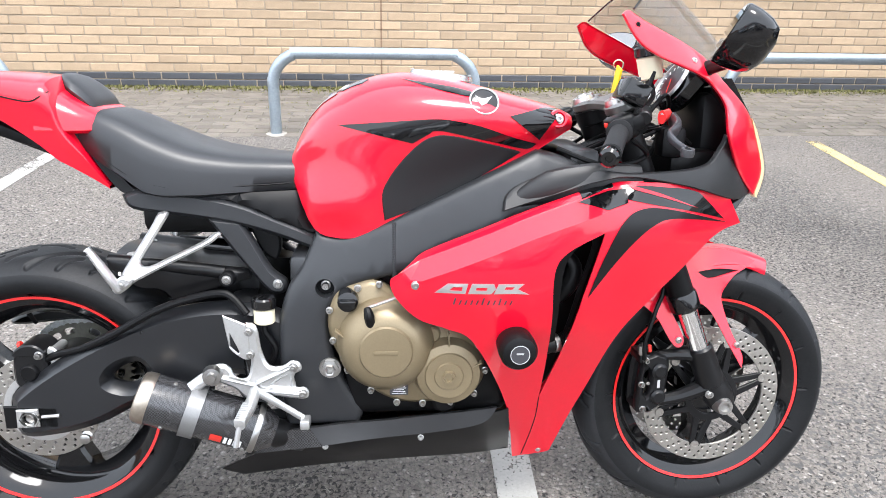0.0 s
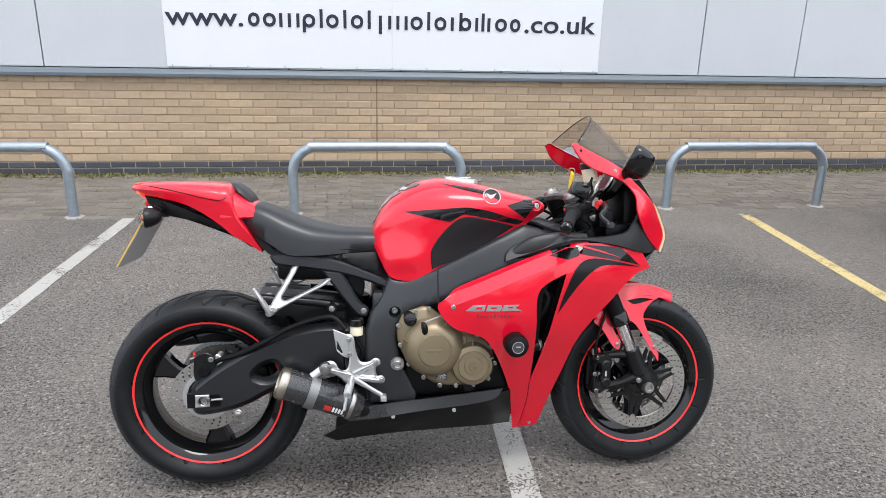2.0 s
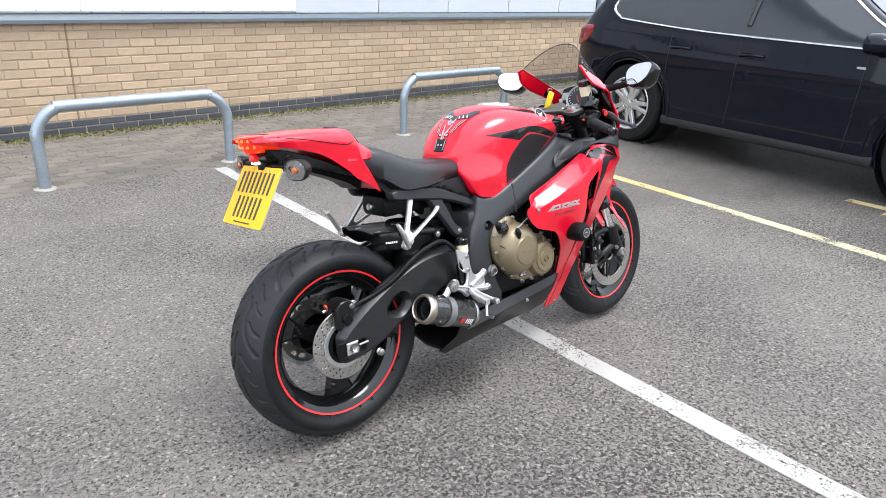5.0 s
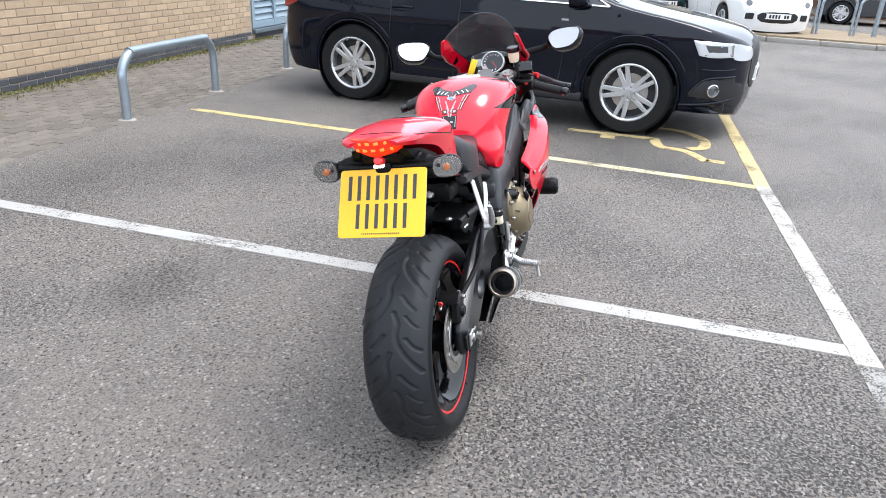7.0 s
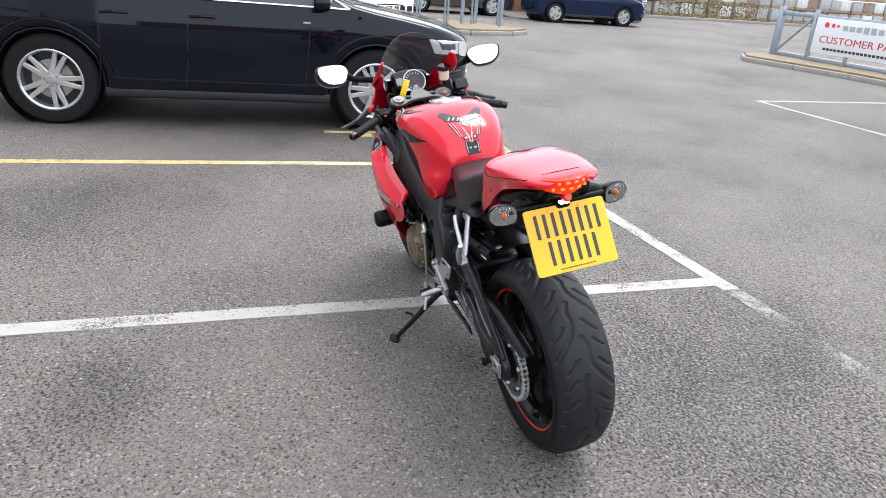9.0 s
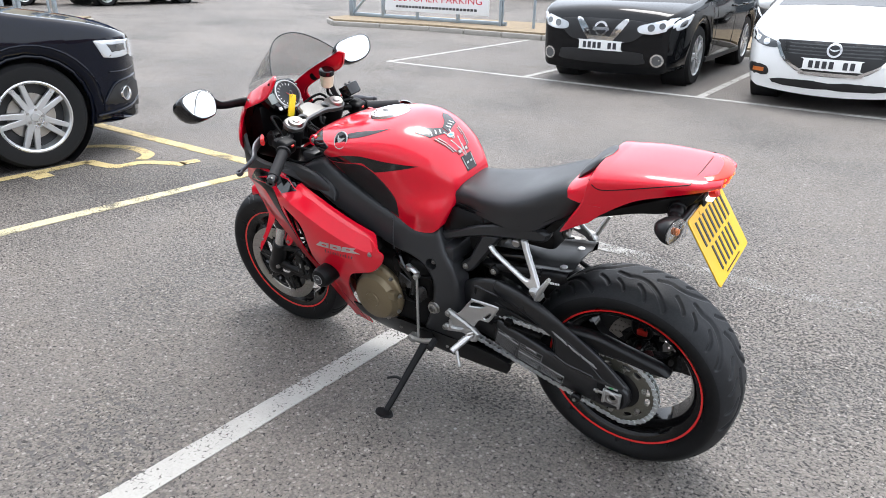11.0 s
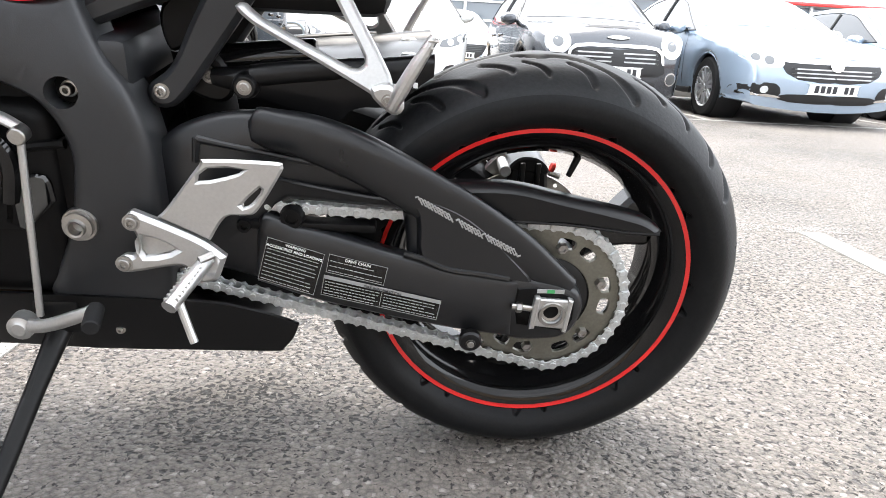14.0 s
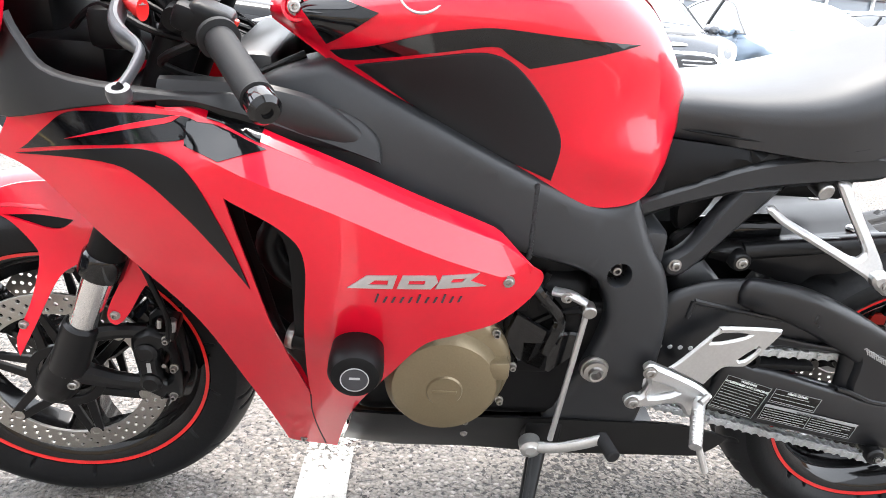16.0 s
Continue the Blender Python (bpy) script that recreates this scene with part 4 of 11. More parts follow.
rear_wheel = wheel("rear_wheel", RAX, 0.2215, 0.076, (154, 274, 34), 0.05, 0.085, "gloss black three-spoke rear wheel", 1.90)
front_wheel = steered(wheel("front_wheel", FAX, 0.2085, 0.050, (272, 32, 152), 0.042, 0.055, "gloss black three-spoke front wheel"))
REAR_PROFILE = [(0.3075, 0.0), (0.305, 0.030), (0.300, 0.058), (0.284, 0.082), (0.268, 0.0945), (0.252, 0.0955), (0.238, 0.088), (0.2275, 0.077)]
FRONT_PROFILE = [(0.2915, 0.0), (0.289, 0.018), (0.2815, 0.037), (0.270, 0.053), (0.257, 0.0605), (0.242, 0.0605), (0.227, 0.056), (0.2155, 0.051)]
REAR_CUTS = [([(0.02, 0.004), (0.16, 0.016), (0.28, 0.012), (0.42, 0.020), (0.56, 0.040), (0.66, 0.060), (0.76, 0.078)], 0.0075), ([(0.34, 0.040), (0.43, 0.058), (0.48, 0.076)], 0.0060), ([(0.80, 0.022), (0.90, 0.040), (0.97, 0.058)], 0.0060), ([(0.06, 0.036), (0.14, 0.052), (0.19, 0.068)], 0.0042)]
FRONT_CUTS = [([(0.05, 0.005), (0.22, 0.012), (0.42, 0.020), (0.60, 0.034), (0.70, 0.050)], 0.0035), ([(0.30, 0.030), (0.42, 0.042), (0.48, 0.056)], 0.0030)]
tyre_mesh("tyre", RAX, REAR_PROFILE, 1200, REAR_CUTS, 9, rear_wheel)["label"] = "wide black rubber tyre with curved tread grooves"
tyre_mesh("tyre", FAX, FRONT_PROFILE, 900, FRONT_CUTS, 14, front_wheel)["label"] = "black rubber tyre with curved tread grooves"
def brake_disc(name, c, y, r_out, r_in, holes, carrier_r, arms, parent, thick=0.005):
    hs = []
    for k, rr in enumerate((r_out - 0.008, (r_out + r_in) / 2, r_in + 0.008)):
        for i in range(holes):
            a = 2 * math.pi * (i + k * 0.33) / holes
            hs.append(circle(c.x + rr * math.cos(a), c.z + rr * math.sin(a), 0.0034, 7))
    bm = plate(circle(c.x, c.z, r_out, 72), y - thick / 2, y + thick / 2, 0.0006, [circle(c.x, c.z, r_in, 72)] + hs)
    d = part(name, bm, DISCMAT, parent, "drilled steel brake disc")
    carrier = part("disc_carrier", plate(circle(c.x, c.z, carrier_r, 36), y - 0.004, y + 0.004, 0.001, [circle(c.x, c.z, carrier_r - 0.016, 36)]), SATIN, d)
    for i in range(arms):
        a = 2 * math.pi * i / arms + 0.3
        for lean_a in (-0.13, 0.13):
            p, q = Vector((math.cos(a + lean_a * 2.2), math.sin(a + lean_a * 2.2))) * (carrier_r - 0.006), Vector((math.cos(a + lean_a * 0.4), math.sin(a + lean_a * 0.4))) * (r_in + 0.004)
            n = Vector((-(q - p).y, (q - p).x)).normalized() * 0.0055
            o = Vector((c.x, c.z))
            part("carrier_arm", plate([o + p + n * 1.4, o + q + n, o + q - n, o + p - n * 1.4], y - 0.0035, y + 0.0035, 0.001), SATIN, carrier)
        for side in BOTH:
            part("disc_bobbin", lathe([(0, 0.0012), (0.0045, 0.0012), (0.005, 0.002), (0.0095, 0.002), (0.0100, 0.0)], (c.x + (r_in + 0.002) * math.cos(a), y + side * thick / 2, c.z + (r_in + 0.002) * math.sin(a)), (0, side, 0), 16), DISCMAT, d)
    return d


for s in BOTH:
    brake_disc("brake_disc", FAX, s * 0.068, 0.155, 0.118, 40, 0.060, 6, front_wheel)
brake_disc("brake_disc", RAX, -0.088, 0.110, 0.074, 24, 0.060, 6, rear_wheel)
part("disc_ring", plate(circle(RAX.x, RAX.z, 0.074, 48), -0.0915, -0.0935, 0.0005, [circle(RAX.x, RAX.z, 0.060, 40)]), ALLOY, rear_wheel, "silver disc carrier ring")
bm = rod((RAX.x, -0.14, RAX.z), (RAX.x, 0.155, RAX.z), 0.0115, seg=24)
lathe([(0.019, -0.148), (0.019, -0.134), (0, -0.134)], RAX, (0, 1, 0), 6, bm)
lathe([(0.012, -0.152), (0.014, -0.146), (0.014, -0.136)], RAX, (0, 1, 0), 16, bm)
part("axle", bm, STEEL, bike)
bm = rod((FAX.x, -0.108, FAX.z), (FAX.x, 0.095, FAX.z), 0.013, seg=24)
lathe([(0.0, -0.128), (0.009, -0.128), (0.010, -0.134), (0.016, -0.134), (0.018, -0.128), (0.020, -0.118), (0.020, -0.095)], FAX, (0, 1, 0), 24, bm)
lathe([(0.0, 0.094), (0.0125, 0.094), (0.0130, 0.112), (0.0165, 0.113), (0.0175, 0.110), (0.0175, 0.092)], FAX, (0, 1, 0), 28, bm)
steered(part("axle", bm, STEEL, bike))

# ---- tank
TANK = lerp_table([(0.505, 0.820, 0.080, 0.800, 0.084, 0.770), (0.522, 0.856, 0.100, 0.806, 0.114, 0.735), (0.545, 0.890, 0.118, 0.815, 0.134, 0.688), (0.57, 0.915, 0.134, 0.828, 0.142, 0.670), (0.63, 0.950, 0.156, 0.852, 0.150, 0.668),
                   (0.70, 0.967, 0.172, 0.872, 0.148, 0.694), (0.78, 0.963, 0.180, 0.884, 0.143, 0.735), (0.86, 0.946, 0.178, 0.888, 0.140, 0.780), (0.94, 0.926, 0.165, 0.880, 0.132, 0.815),
                   (1.00, 0.911, 0.142, 0.880, 0.118, 0.850), (1.035, 0.898, 0.105, 0.878, 0.098, 0.868)])
TN = 2.5


def tank_side(x, z):
    zt, hw, zs, hl, zl = TANK(x)
    if z >= zs:
        k = min((z - zs) / max(zt - zs, 1e-6), 0.985)
        return hw * (1 - k ** TN) ** (1 / TN)
    k = min((zs - z) / max(zs - zl, 1e-6), 1.2)
    hip = 0.020 * min(max((0.70 - x) / 0.10, 0), 1) * min(max((x - 0.515) / 0.03, 0), 1) * math.exp(-((z - 0.735) / 0.042) ** 2)
    return hw + (hl - hw) * (0.5 - 0.5 * math.cos(math.pi * min(k, 1))) - 0.5 * hip + hip * 1.35


def tank_top(x, y):
    zt, hw, zs, hl, zl = TANK(x)
    k = min(abs(y) / hw, 0.985)
    return zs + (zt - zs) * (1 - k ** TN) ** (1 / TN)


rings = []
for i in range(49):
    x = 0.505 + 0.53 * i / 48
    zt, hw, zs, hl, zl = TANK(x)
    ring = []
    for k in range(18):
        z = zl + (zs - zl) * k / 18
        ring.append((x, -tank_side(x, z), z))
    for k in range(33):
        a = math.pi * k / 32
        c, s_ = math.cos(a), math.sin(a)
        ring.append((x, -hw * math.copysign(abs(c) ** (2 / TN), c), zs + (zt - zs) * abs(s_) ** (2 / TN)))
    for k in range(17, -1, -1):
        z = zl + (zs - zl) * k / 18
        ring.append((x, tank_side(x, z), z))
    rings.append(ring)
tank = part("fuel_tank", loft(rings), RED, bike, "glossy red fuel tank", angle=50)
PAD = spline([(0.680, 0.700, 1), (0.676, 0.750), (0.690, 0.783), (0.716, 0.818), (0.746, 0.847), (0.772, 0.859), (0.802, 0.859), (0.854, 0.848), (0.911, 0.834), (0.934, 0.827, 1), (0.866, 0.786), (0.783, 0.740)])
STRIPE = spline([(0.596, 0.874, 1), (0.701, 0.883), (0.765, 0.888), (0.801, 0.886), (0.852, 0.876), (0.909, 0.857), (0.962, 0.842, 1), (0.943, 0.833), (0.895, 0.843), (0.833, 0.857), (0.776, 0.868), (0.757, 0.860), (0.731, 0.845, 1)])
WEDGE = spline([(1.012, 0.905, 1), (0.985, 0.880), (0.966, 0.850, 1), (0.940, 0.868), (0.905, 0.894, 1), (0.940, 0.902), (0.975, 0.908)])
ARROW = spline([(0.709, 0.957, 1), (0.795, 0.945), (0.845, 0.934, 1), (0.838, 0.926, 1), (0.78, 0.938)])
for s in BOTH:
    part("knee_pad", round_shell(PAD, tank_side, 0.004, thick=0.006, step=0.016, side=s, off=0.0035), GRIPMAT, tank, "matt black knee pad")
    part("tank_stripe", shell(STRIPE, tank_side, 0.003, step=0.008, side=s, off=0.0018), GLOSSBLACK, tank, "gloss black graphic stripe")
    part("tank_stripe", shell(WEDGE, tank_side, 0.003, step=0.008, side=s, off=0.0026), GLOSSBLACK, tank)
    part("tank_stripe", shell(ARROW, tank_side, 0.003, step=0.008, side=s, off=0.0018), GLOSSBLACK, tank)
    # round maker's badge as plain shapes
    yb = tank_side(0.858, 0.918)
    n = Vector((0.12, 1.0, 0.66)).normalized()
    n = Vector((n.x, s * n.y, n.z))
    c = Vector((0.858, s * (yb - 0.0045), 0.917))
    b = part("tank_badge", lathe([(0, 0.005), (0.0235, 0.005), (0.0245, 0.0045), (0.0245, 0.002)], c, n, 36), GLOSSBLACK, tank, "round black badge with a silver ring")
    part("badge_ring", lathe([(0.0240, 0.004), (0.0248, 0.0062), (0.0268, 0.0062), (0.0275, 0.003)], c, n, 40), SILVERPRINT, b)
    a_, u_, w_ = basis(n)
    m = Matrix((u_, w_, a_)).transposed().to_4x4()
    m.translation = c + n * 0.0055
    bm = plate(spline([(-0.016, 0.010, 1), (0.004, 0.004), (0.016, 0.012, 1), (0.013, 0.002, 1), (0.006, -0.010, 1), (-0.004, -0.005, 1)], 3), -0.0012, 0.0012, 0.0004)
    bmesh.ops.transform(bm, matrix=m @ Matrix.Rotation(radians(90), 4, "X"), verts=bm.verts)
    part("badge_wing", bm, SILVERPRINT, b)
    part("tank_bolt", bolt((1.0, s * (tank_side(1.0, 0.888) - 0.002), 0.888), (0.1, s, 0.2), 0.009, 0.008), STEEL, tank)
    part("bolt_collar", lathe([(0.011, 0.0), (0.012, 0.005), (0.016, 0.005), (0.018, -0.004)], (1.0, s * (tank_side(1.0, 0.888) - 0.003), 0.888), (0.1, s, 0.2), 24), RED, tank)


def on_top(x, y, off):
    return Vector((x, y, tank_top(x, y) + off * 0.9)) + Vector((-0.5 * off, 0, 0))


CAPMAT = material("brushed_cap", (0.62, 0.61, 0.60), 0.24, metal=0.9, vary=0.06, fine=300, bump=0.02)
CAP = (0.792, 0, 0.9575)
cap = part("fuel_cap", lathe([(0, 0.0125), (0.044, 0.0115), (0.0505, 0.0095), (0.0515, 0.0)], CAP, (0.12, 0, 1), 48), CAPMAT, tank, "round brushed silver fuel cap")
part("cap_ring", lathe([(0.0525, 0.0), (0.0525, 0.0100), (0.0610, 0.0095), (0.0630, 0.0)], CAP, (0.12, 0, 1), 56), CAPMAT, cap)
part("cap_flap", box(CAP[0], 0, CAP[2] + 0.0125, 0.052, 0.020, 0.004, 0.0015), CAPMAT, cap)
for k in range(6):
    a = math.pi / 3 * k
    x, y = CAP[0] + 0.0568 * math.cos(a), 0.0568 * math.sin(a)
    part("cap_screw", rod((x, y, CAP[2] + 0.006), (x, y, CAP[2] + 0.0110 - 0.12 * 0.0568 * math.cos(a)), 0.0034, seg=8), STEEL, cap)
# tank protector: two dark wings, then thin silver and black chevrons down the back
PROTECTDARK = material("protector_resin", (0.035, 0.036, 0.040), 0.12, vary=0.1, bump=0.0, spec=0.6)
PROTECTRED = material("protector_red", (0.16, 0.012, 0.014), 0.12, vary=0.1, bump=0.0, spec=0.6)
BLUEPRINT = plain("blue_print", (0.05, 0.25, 0.55), 0.3)
for s in BOTH:
    wing = part("tank_protector", skin(V2(*[(x, s * y) for x, y in ((0.606, 0.0015), (0.618, 0.030), (0.640, 0.052), (0.652, 0.070), (0.640, 0.082), (0.602, 0.066), (0.592, 0.032), (0.584, 0.0015))]), on_top, 0.0020), PROTECTDARK, tank, "dark grey tank protector wing")
    for x, y in ((0.604, 0.058), (0.600, 0.042), (0.595, 0.027)):
        part("protector_slash", skin(V2((x, s * y), (x + 0.010, s * (y - 0.010)), (x + 0.0085, s * (y - 0.0115)), (x - 0.002, s * (y - 0.0032))), on_top, 0.0030, 0.01), WHITEPAINT, wing)
    for x, y, w, l in ((0.566, 0.047, 0.007, 0.026), (0.564, 0.037, 0.005, 0.024), (0.543, 0.036, 0.006, 0.022), (0.541, 0.027, 0.005, 0.020)):
        st = part("protector_strip", skin(V2((x, s * y), (x + l, s * (y + 0.010)), (x + l, s * (y + 0.010 + w)), (x, s * (y + w))), on_top, 0.0018, 0.01), PROTECTRED, tank)
        part("strip_edge", skin(V2((x, s * y), (x + l, s * (y + 0.010)), (x + l, s * (y + 0.0122)), (x, s * (y + 0.0022))), on_top, 0.0026, 0.01), SILVERPRINT, st)
    for x, y, l in ((0.566, 0.012, 0.026), (0.538, 0.016, 0.028), (0.527, 0.009, 0.022)):
        part("protector_chevron", skin(V2((x, s * 0.0012), (x + l, s * y), (x + l, s * (y + 0.004)), (x, s * 0.0045)), on_top, 0.0024, 0.01), SILVERPRINT, tank)
    tip = part("protector_tip", skin(V2((0.5335, s * 0.0065), (0.5335, s * 0.026), (0.5430, s * 0.028), (0.5430, s * 0.0085)), on_top, 0.0020, 0.01), PROTECTRED, tank)
    part("protector_print", skin(V2((0.5355, s * 0.011), (0.5355, s * 0.020), (0.5400, s * 0.022), (0.5400, s * 0.013)), on_top, 0.0030, 0.01), SILVERPRINT, tip)
emblem = part("protector_emblem", skin(V2((0.573, -0.013), (0.570, 0.0), (0.573, 0.013), (0.580, 0.016), (0.583, 0.0), (0.580, -0.016)), on_top, 0.0030, 0.01), SILVERPRINT, tank, "white and blue protector emblem")
part("emblem_patch", skin(V2((0.574, -0.009), (0.574, 0.004), (0.579, 0.010), (0.579, -0.003)), on_top, 0.0038, 0.01), BLUEPRINT, emblem)
tip = part("protector_tip", skin(V2((0.5085, -0.024), (0.5085, 0.024), (0.5295, 0.026), (0.5295, -0.026)), on_top, 0.0022, 0.01), GLOSSBLACK, tank, "gloss black lower end of the tank protector")
for k in (-1, 1):
    part("tip_edge", skin(V2((0.5105, 0.021 * k), (0.5275, 0.023 * k), (0.5275, 0.0205 * k), (0.5105, 0.0185 * k)), on_top, 0.0030, 0.01), SILVERPRINT, tip)
    part("tip_print", skin(V2((0.5165, 0.004 * k), (0.5165, 0.013 * k), (0.5190, 0.013 * k), (0.5190, 0.004 * k)), on_top, 0.0030, 0.01), SILVERPRINT, tip)

# ---- seat
SEAT = lerp_table([(0.118, 0.868, 0.094, 0.832), (0.140, 0.889, 0.101, 0.818), (0.160, 0.893, 0.110, 0.804), (0.20, 0.881, 0.121, 0.779), (0.25, 0.859, 0.132, 0.748), (0.32, 0.832, 0.135, 0.744), (0.40, 0.815, 0.118, 0.746), (0.47, 0.808, 0.098, 0.748), (0.52, 0.804, 0.090, 0.752), (0.545, 0.790, 0.080, 0.765)])
rings = []
for i in range(37):
    x = 0.118 + 0.427 * i / 36
    zt, hw, zb = SEAT(x)
    ring = []
    for k in range(25):
        a = math.pi * k / 24
        c, s_ = math.cos(a), math.sin(a)
        ring.append((x, -hw * math.copysign(abs(c) ** 0.50, c), zb + (zt - zb) * abs(s_) ** 0.36))
    ring += [(x, hw * 0.8, zb - 0.012), (x, -hw * 0.8, zb - 0.012)]
    rings.append(ring)
seat = part("seat", loft(rings), SEATMAT, bike, "black vinyl rider seat", angle=60)
part("seat_seam", tube([(x, -SEAT(x)[1] * 0.985, SEAT(x)[2] + 0.012) for x in (0.17, 0.22, 0.30, 0.40, 0.50, 0.535)], 0.0016, 6), PLASTIC, seat)
part("seat_seam", tube([(x, SEAT(x)[1] * 0.985, SEAT(x)[2] + 0.012) for x in (0.17, 0.22, 0.30, 0.40, 0.50, 0.535)], 0.0016, 6), PLASTIC, seat)

# ---- tail
TAIL = lerp_table([(-0.200, 0.950, 0.064, 0.942, 0.060, 0.936), (-0.17, 0.957, 0.094, 0.940, 0.084, 0.930), (-0.10, 0.959, 0.113, 0.934, 0.106, 0.914), (-0.02, 0.959, 0.125, 0.924, 0.115, 0.888), (0.06, 0.953, 0.129, 0.908, 0.114, 0.834),
                   (0.092, 0.944, 0.128, 0.896, 0.112, 0.804), (0.106, 0.880, 0.126, 0.856, 0.111, 0.796), (0.140, 0.816, 0.118, 0.809, 0.108, 0.775), (0.175, 0.757, 0.106, 0.756, 0.104, 0.751)])


def tail_side(x, z):
    zt, hw, zs, hl, zl = TAIL(x)
    k = min(max((zs - z) / max(zs - zl, 1e-6), 0), 1)
    return hw + (hl - hw) * k


rings = []
for i in range(38):
    x = -0.200 + 0.375 * i / 37
    zt, hw, zs, hl, zl = TAIL(x)
    ring = [(x, -hl, zl)] + [(x, -tail_side(x, zl + (zs - zl) * k / 5), zl + (zs - zl) * k / 5) for k in range(1, 5)]
    for k in range(21):
        a = math.pi * k / 20
        c, s_ = math.cos(a), math.sin(a)
        ring.append((x, -hw * math.copysign(abs(c) ** 0.66, c), zs + (zt - zs) * abs(s_) ** 0.62))
    ring += [(x, tail_side(x, zl + (zs - zl) * k / 5), zl + (zs - zl) * k / 5) for k in range(4, 0, -1)] + [(x, hl, zl)]
    ring += [(x, hl * 0.7, zl + 0.012), (x, -hl * 0.7, zl + 0.012)]
    rings.append(ring)


def cowl_point(x, z, s):
    """A point on the outside of the cowl at this height."""
    zt, hw, zs, hl, zl = TAIL(x)
    if z <= zs:
        return (x, s * tail_side(x, z), z)
    up = min((z - zs) / (zt - zs), 1.0) ** (1 / 0.62)
    return (x, s * hw * (1 - up * up) ** 0.33, z)


tail = part("tail_cowl", loft(rings), RED, bike, "red single-seat tail cowl", angle=30)
for s in BOTH:
    seam = [cowl_point(x, z, s) for x, z in ((0.092, 0.926), (0.078, 0.916), (0.064, 0.909), (0.045, 0.910), (0.0, 0.920), (-0.046, 0.931), (-0.095, 0.9415), (-0.128, 0.9470), (-0.142, 0.9500))] + [(-0.1455, s * 0.060, TAIL(-0.1455)[0] - 0.0024), (-0.147, s * 0.030, TAIL(-0.147)[0] - 0.0002), (-0.147, 0, TAIL(-0.147)[0])]
    part("tail_seam", tube(seam, 0.0013, 6), PLASTIC, tail)
    part("tail_underpanel", round_shell(spline([(-0.165, 0.920, 1), (-0.090, 0.903), (0.058, 0.838), (0.080, 0.814, 1), (-0.020, 0.848), (-0.092, 0.862), (-0.140, 0.888)]), lambda x, z: tail_side(x, z) - 0.012, 0.006, thick=0.02, side=s, step=0.02), PLASTIC, tail, "black plastic under-tail panel")
part("pad_base", loft([[(x, -w * 0.94, 0.852), (x, -w * 1.01, 0.858)] + [(x, -w * math.copysign(abs(math.cos(a)) ** 0.6, math.cos(a)), 0.86 + (zt - 0.86) * abs(math.sin(a)) ** 0.6) for a in np.linspace(0.05, math.pi - 0.05, 17)] + [(x, w * 1.01, 0.858), (x, w * 0.94, 0.852)] for x, zt, w in ((0.060, 0.949, 0.120), (0.090, 0.934, 0.121), (0.120, 0.915, 0.118), (0.145, 0.899, 0.110), (0.165, 0.887, 0.098), (0.184, 0.875, 0.078))]), RED, tail, angle=50)
part("cowl_front_panel", loft([[(x, -w, 0.80), (x, -w * 1.02, 0.86)] + [(x, -w * math.copysign(abs(math.cos(a)) ** 0.6, math.cos(a)), 0.86 + (zt - 0.86) * abs(math.sin(a)) ** 0.6) for a in np.linspace(0.05, math.pi - 0.05, 17)] + [(x, w * 1.02, 0.86), (x, w, 0.80)] for x, zt, w in ((0.112, 0.864, 0.0945), (0.138, 0.866, 0.0940), (0.158, 0.866, 0.090), (0.182, 0.864, 0.078))]), SATIN, tail, "black plastic panel between seat and tail", angle=50)
part("seat_pad", loft([[(x, y * w, zb + (zt - zb) * max(1 - abs(y) ** 4, 0) ** 0.55) for y in np.linspace(-1, 1, 19)] + [(x, w * 0.8, zb - 0.03), (x, -w * 0.8, zb - 0.03)] for x, zt, zb, w in ((0.074, 0.9560, 0.9500, 0.022), (0.084, 0.9570, 0.946, 0.048), (0.098, 0.9525, 0.936, 0.066), (0.112, 0.9435, 0.926, 0.073), (0.126, 0.9320, 0.915, 0.074), (0.138, 0.918, 0.903, 0.072), (0.146, 0.904, 0.892, 0.066))]), SEATMAT, tail, "black bump-stop pad", angle=50)
bm = plate(spline([(-0.06, 0.880), (-0.150, 0.910), (-0.160, 0.895), (-0.12, 0.862), (-0.04, 0.842), (0.09, 0.79), (0.14, 0.76), (0.12, 0.83)]), -0.060, 0.060, 0.012)
part("under_tray", bm, PLASTIC, tail)
# tail lamp with glowing diodes, its ends swept forward
lamp = part("tail_lamp", loft([[(x + 0.034 * abs(y) ** 2.2, w * y, z + 0.004 * abs(y)) for y in np.linspace(-1, 1, 15)] + [(x + 0.08, w * y * 0.8, z) for y in np.linspace(1, -1, 15)] for x, z, w in ((-0.206, 0.9535, 0.064), (-0.2085, 0.950, 0.073), (-0.203, 0.932, 0.071), (-0.194, 0.914, 0.060), (-0.186, 0.906, 0.044))]), TAILRED, tail, "lit red tail lamp", angle=50)
for z, n, w, x in ((0.9445, 6, 0.056, -0.2068), (0.927, 5, 0.045, -0.2003)):
    for k in range(n):
        y = -w + 2 * w * k / (n - 1)
        part("lamp_diode", box(x + 0.034 * (abs(y) / 0.072) ** 2.2 + 0.0005, y, z, 0.004, 0.012 if abs(y) < 0.03 else 0.008, 0.0080, 0.002), TAILGLOW, lamp)
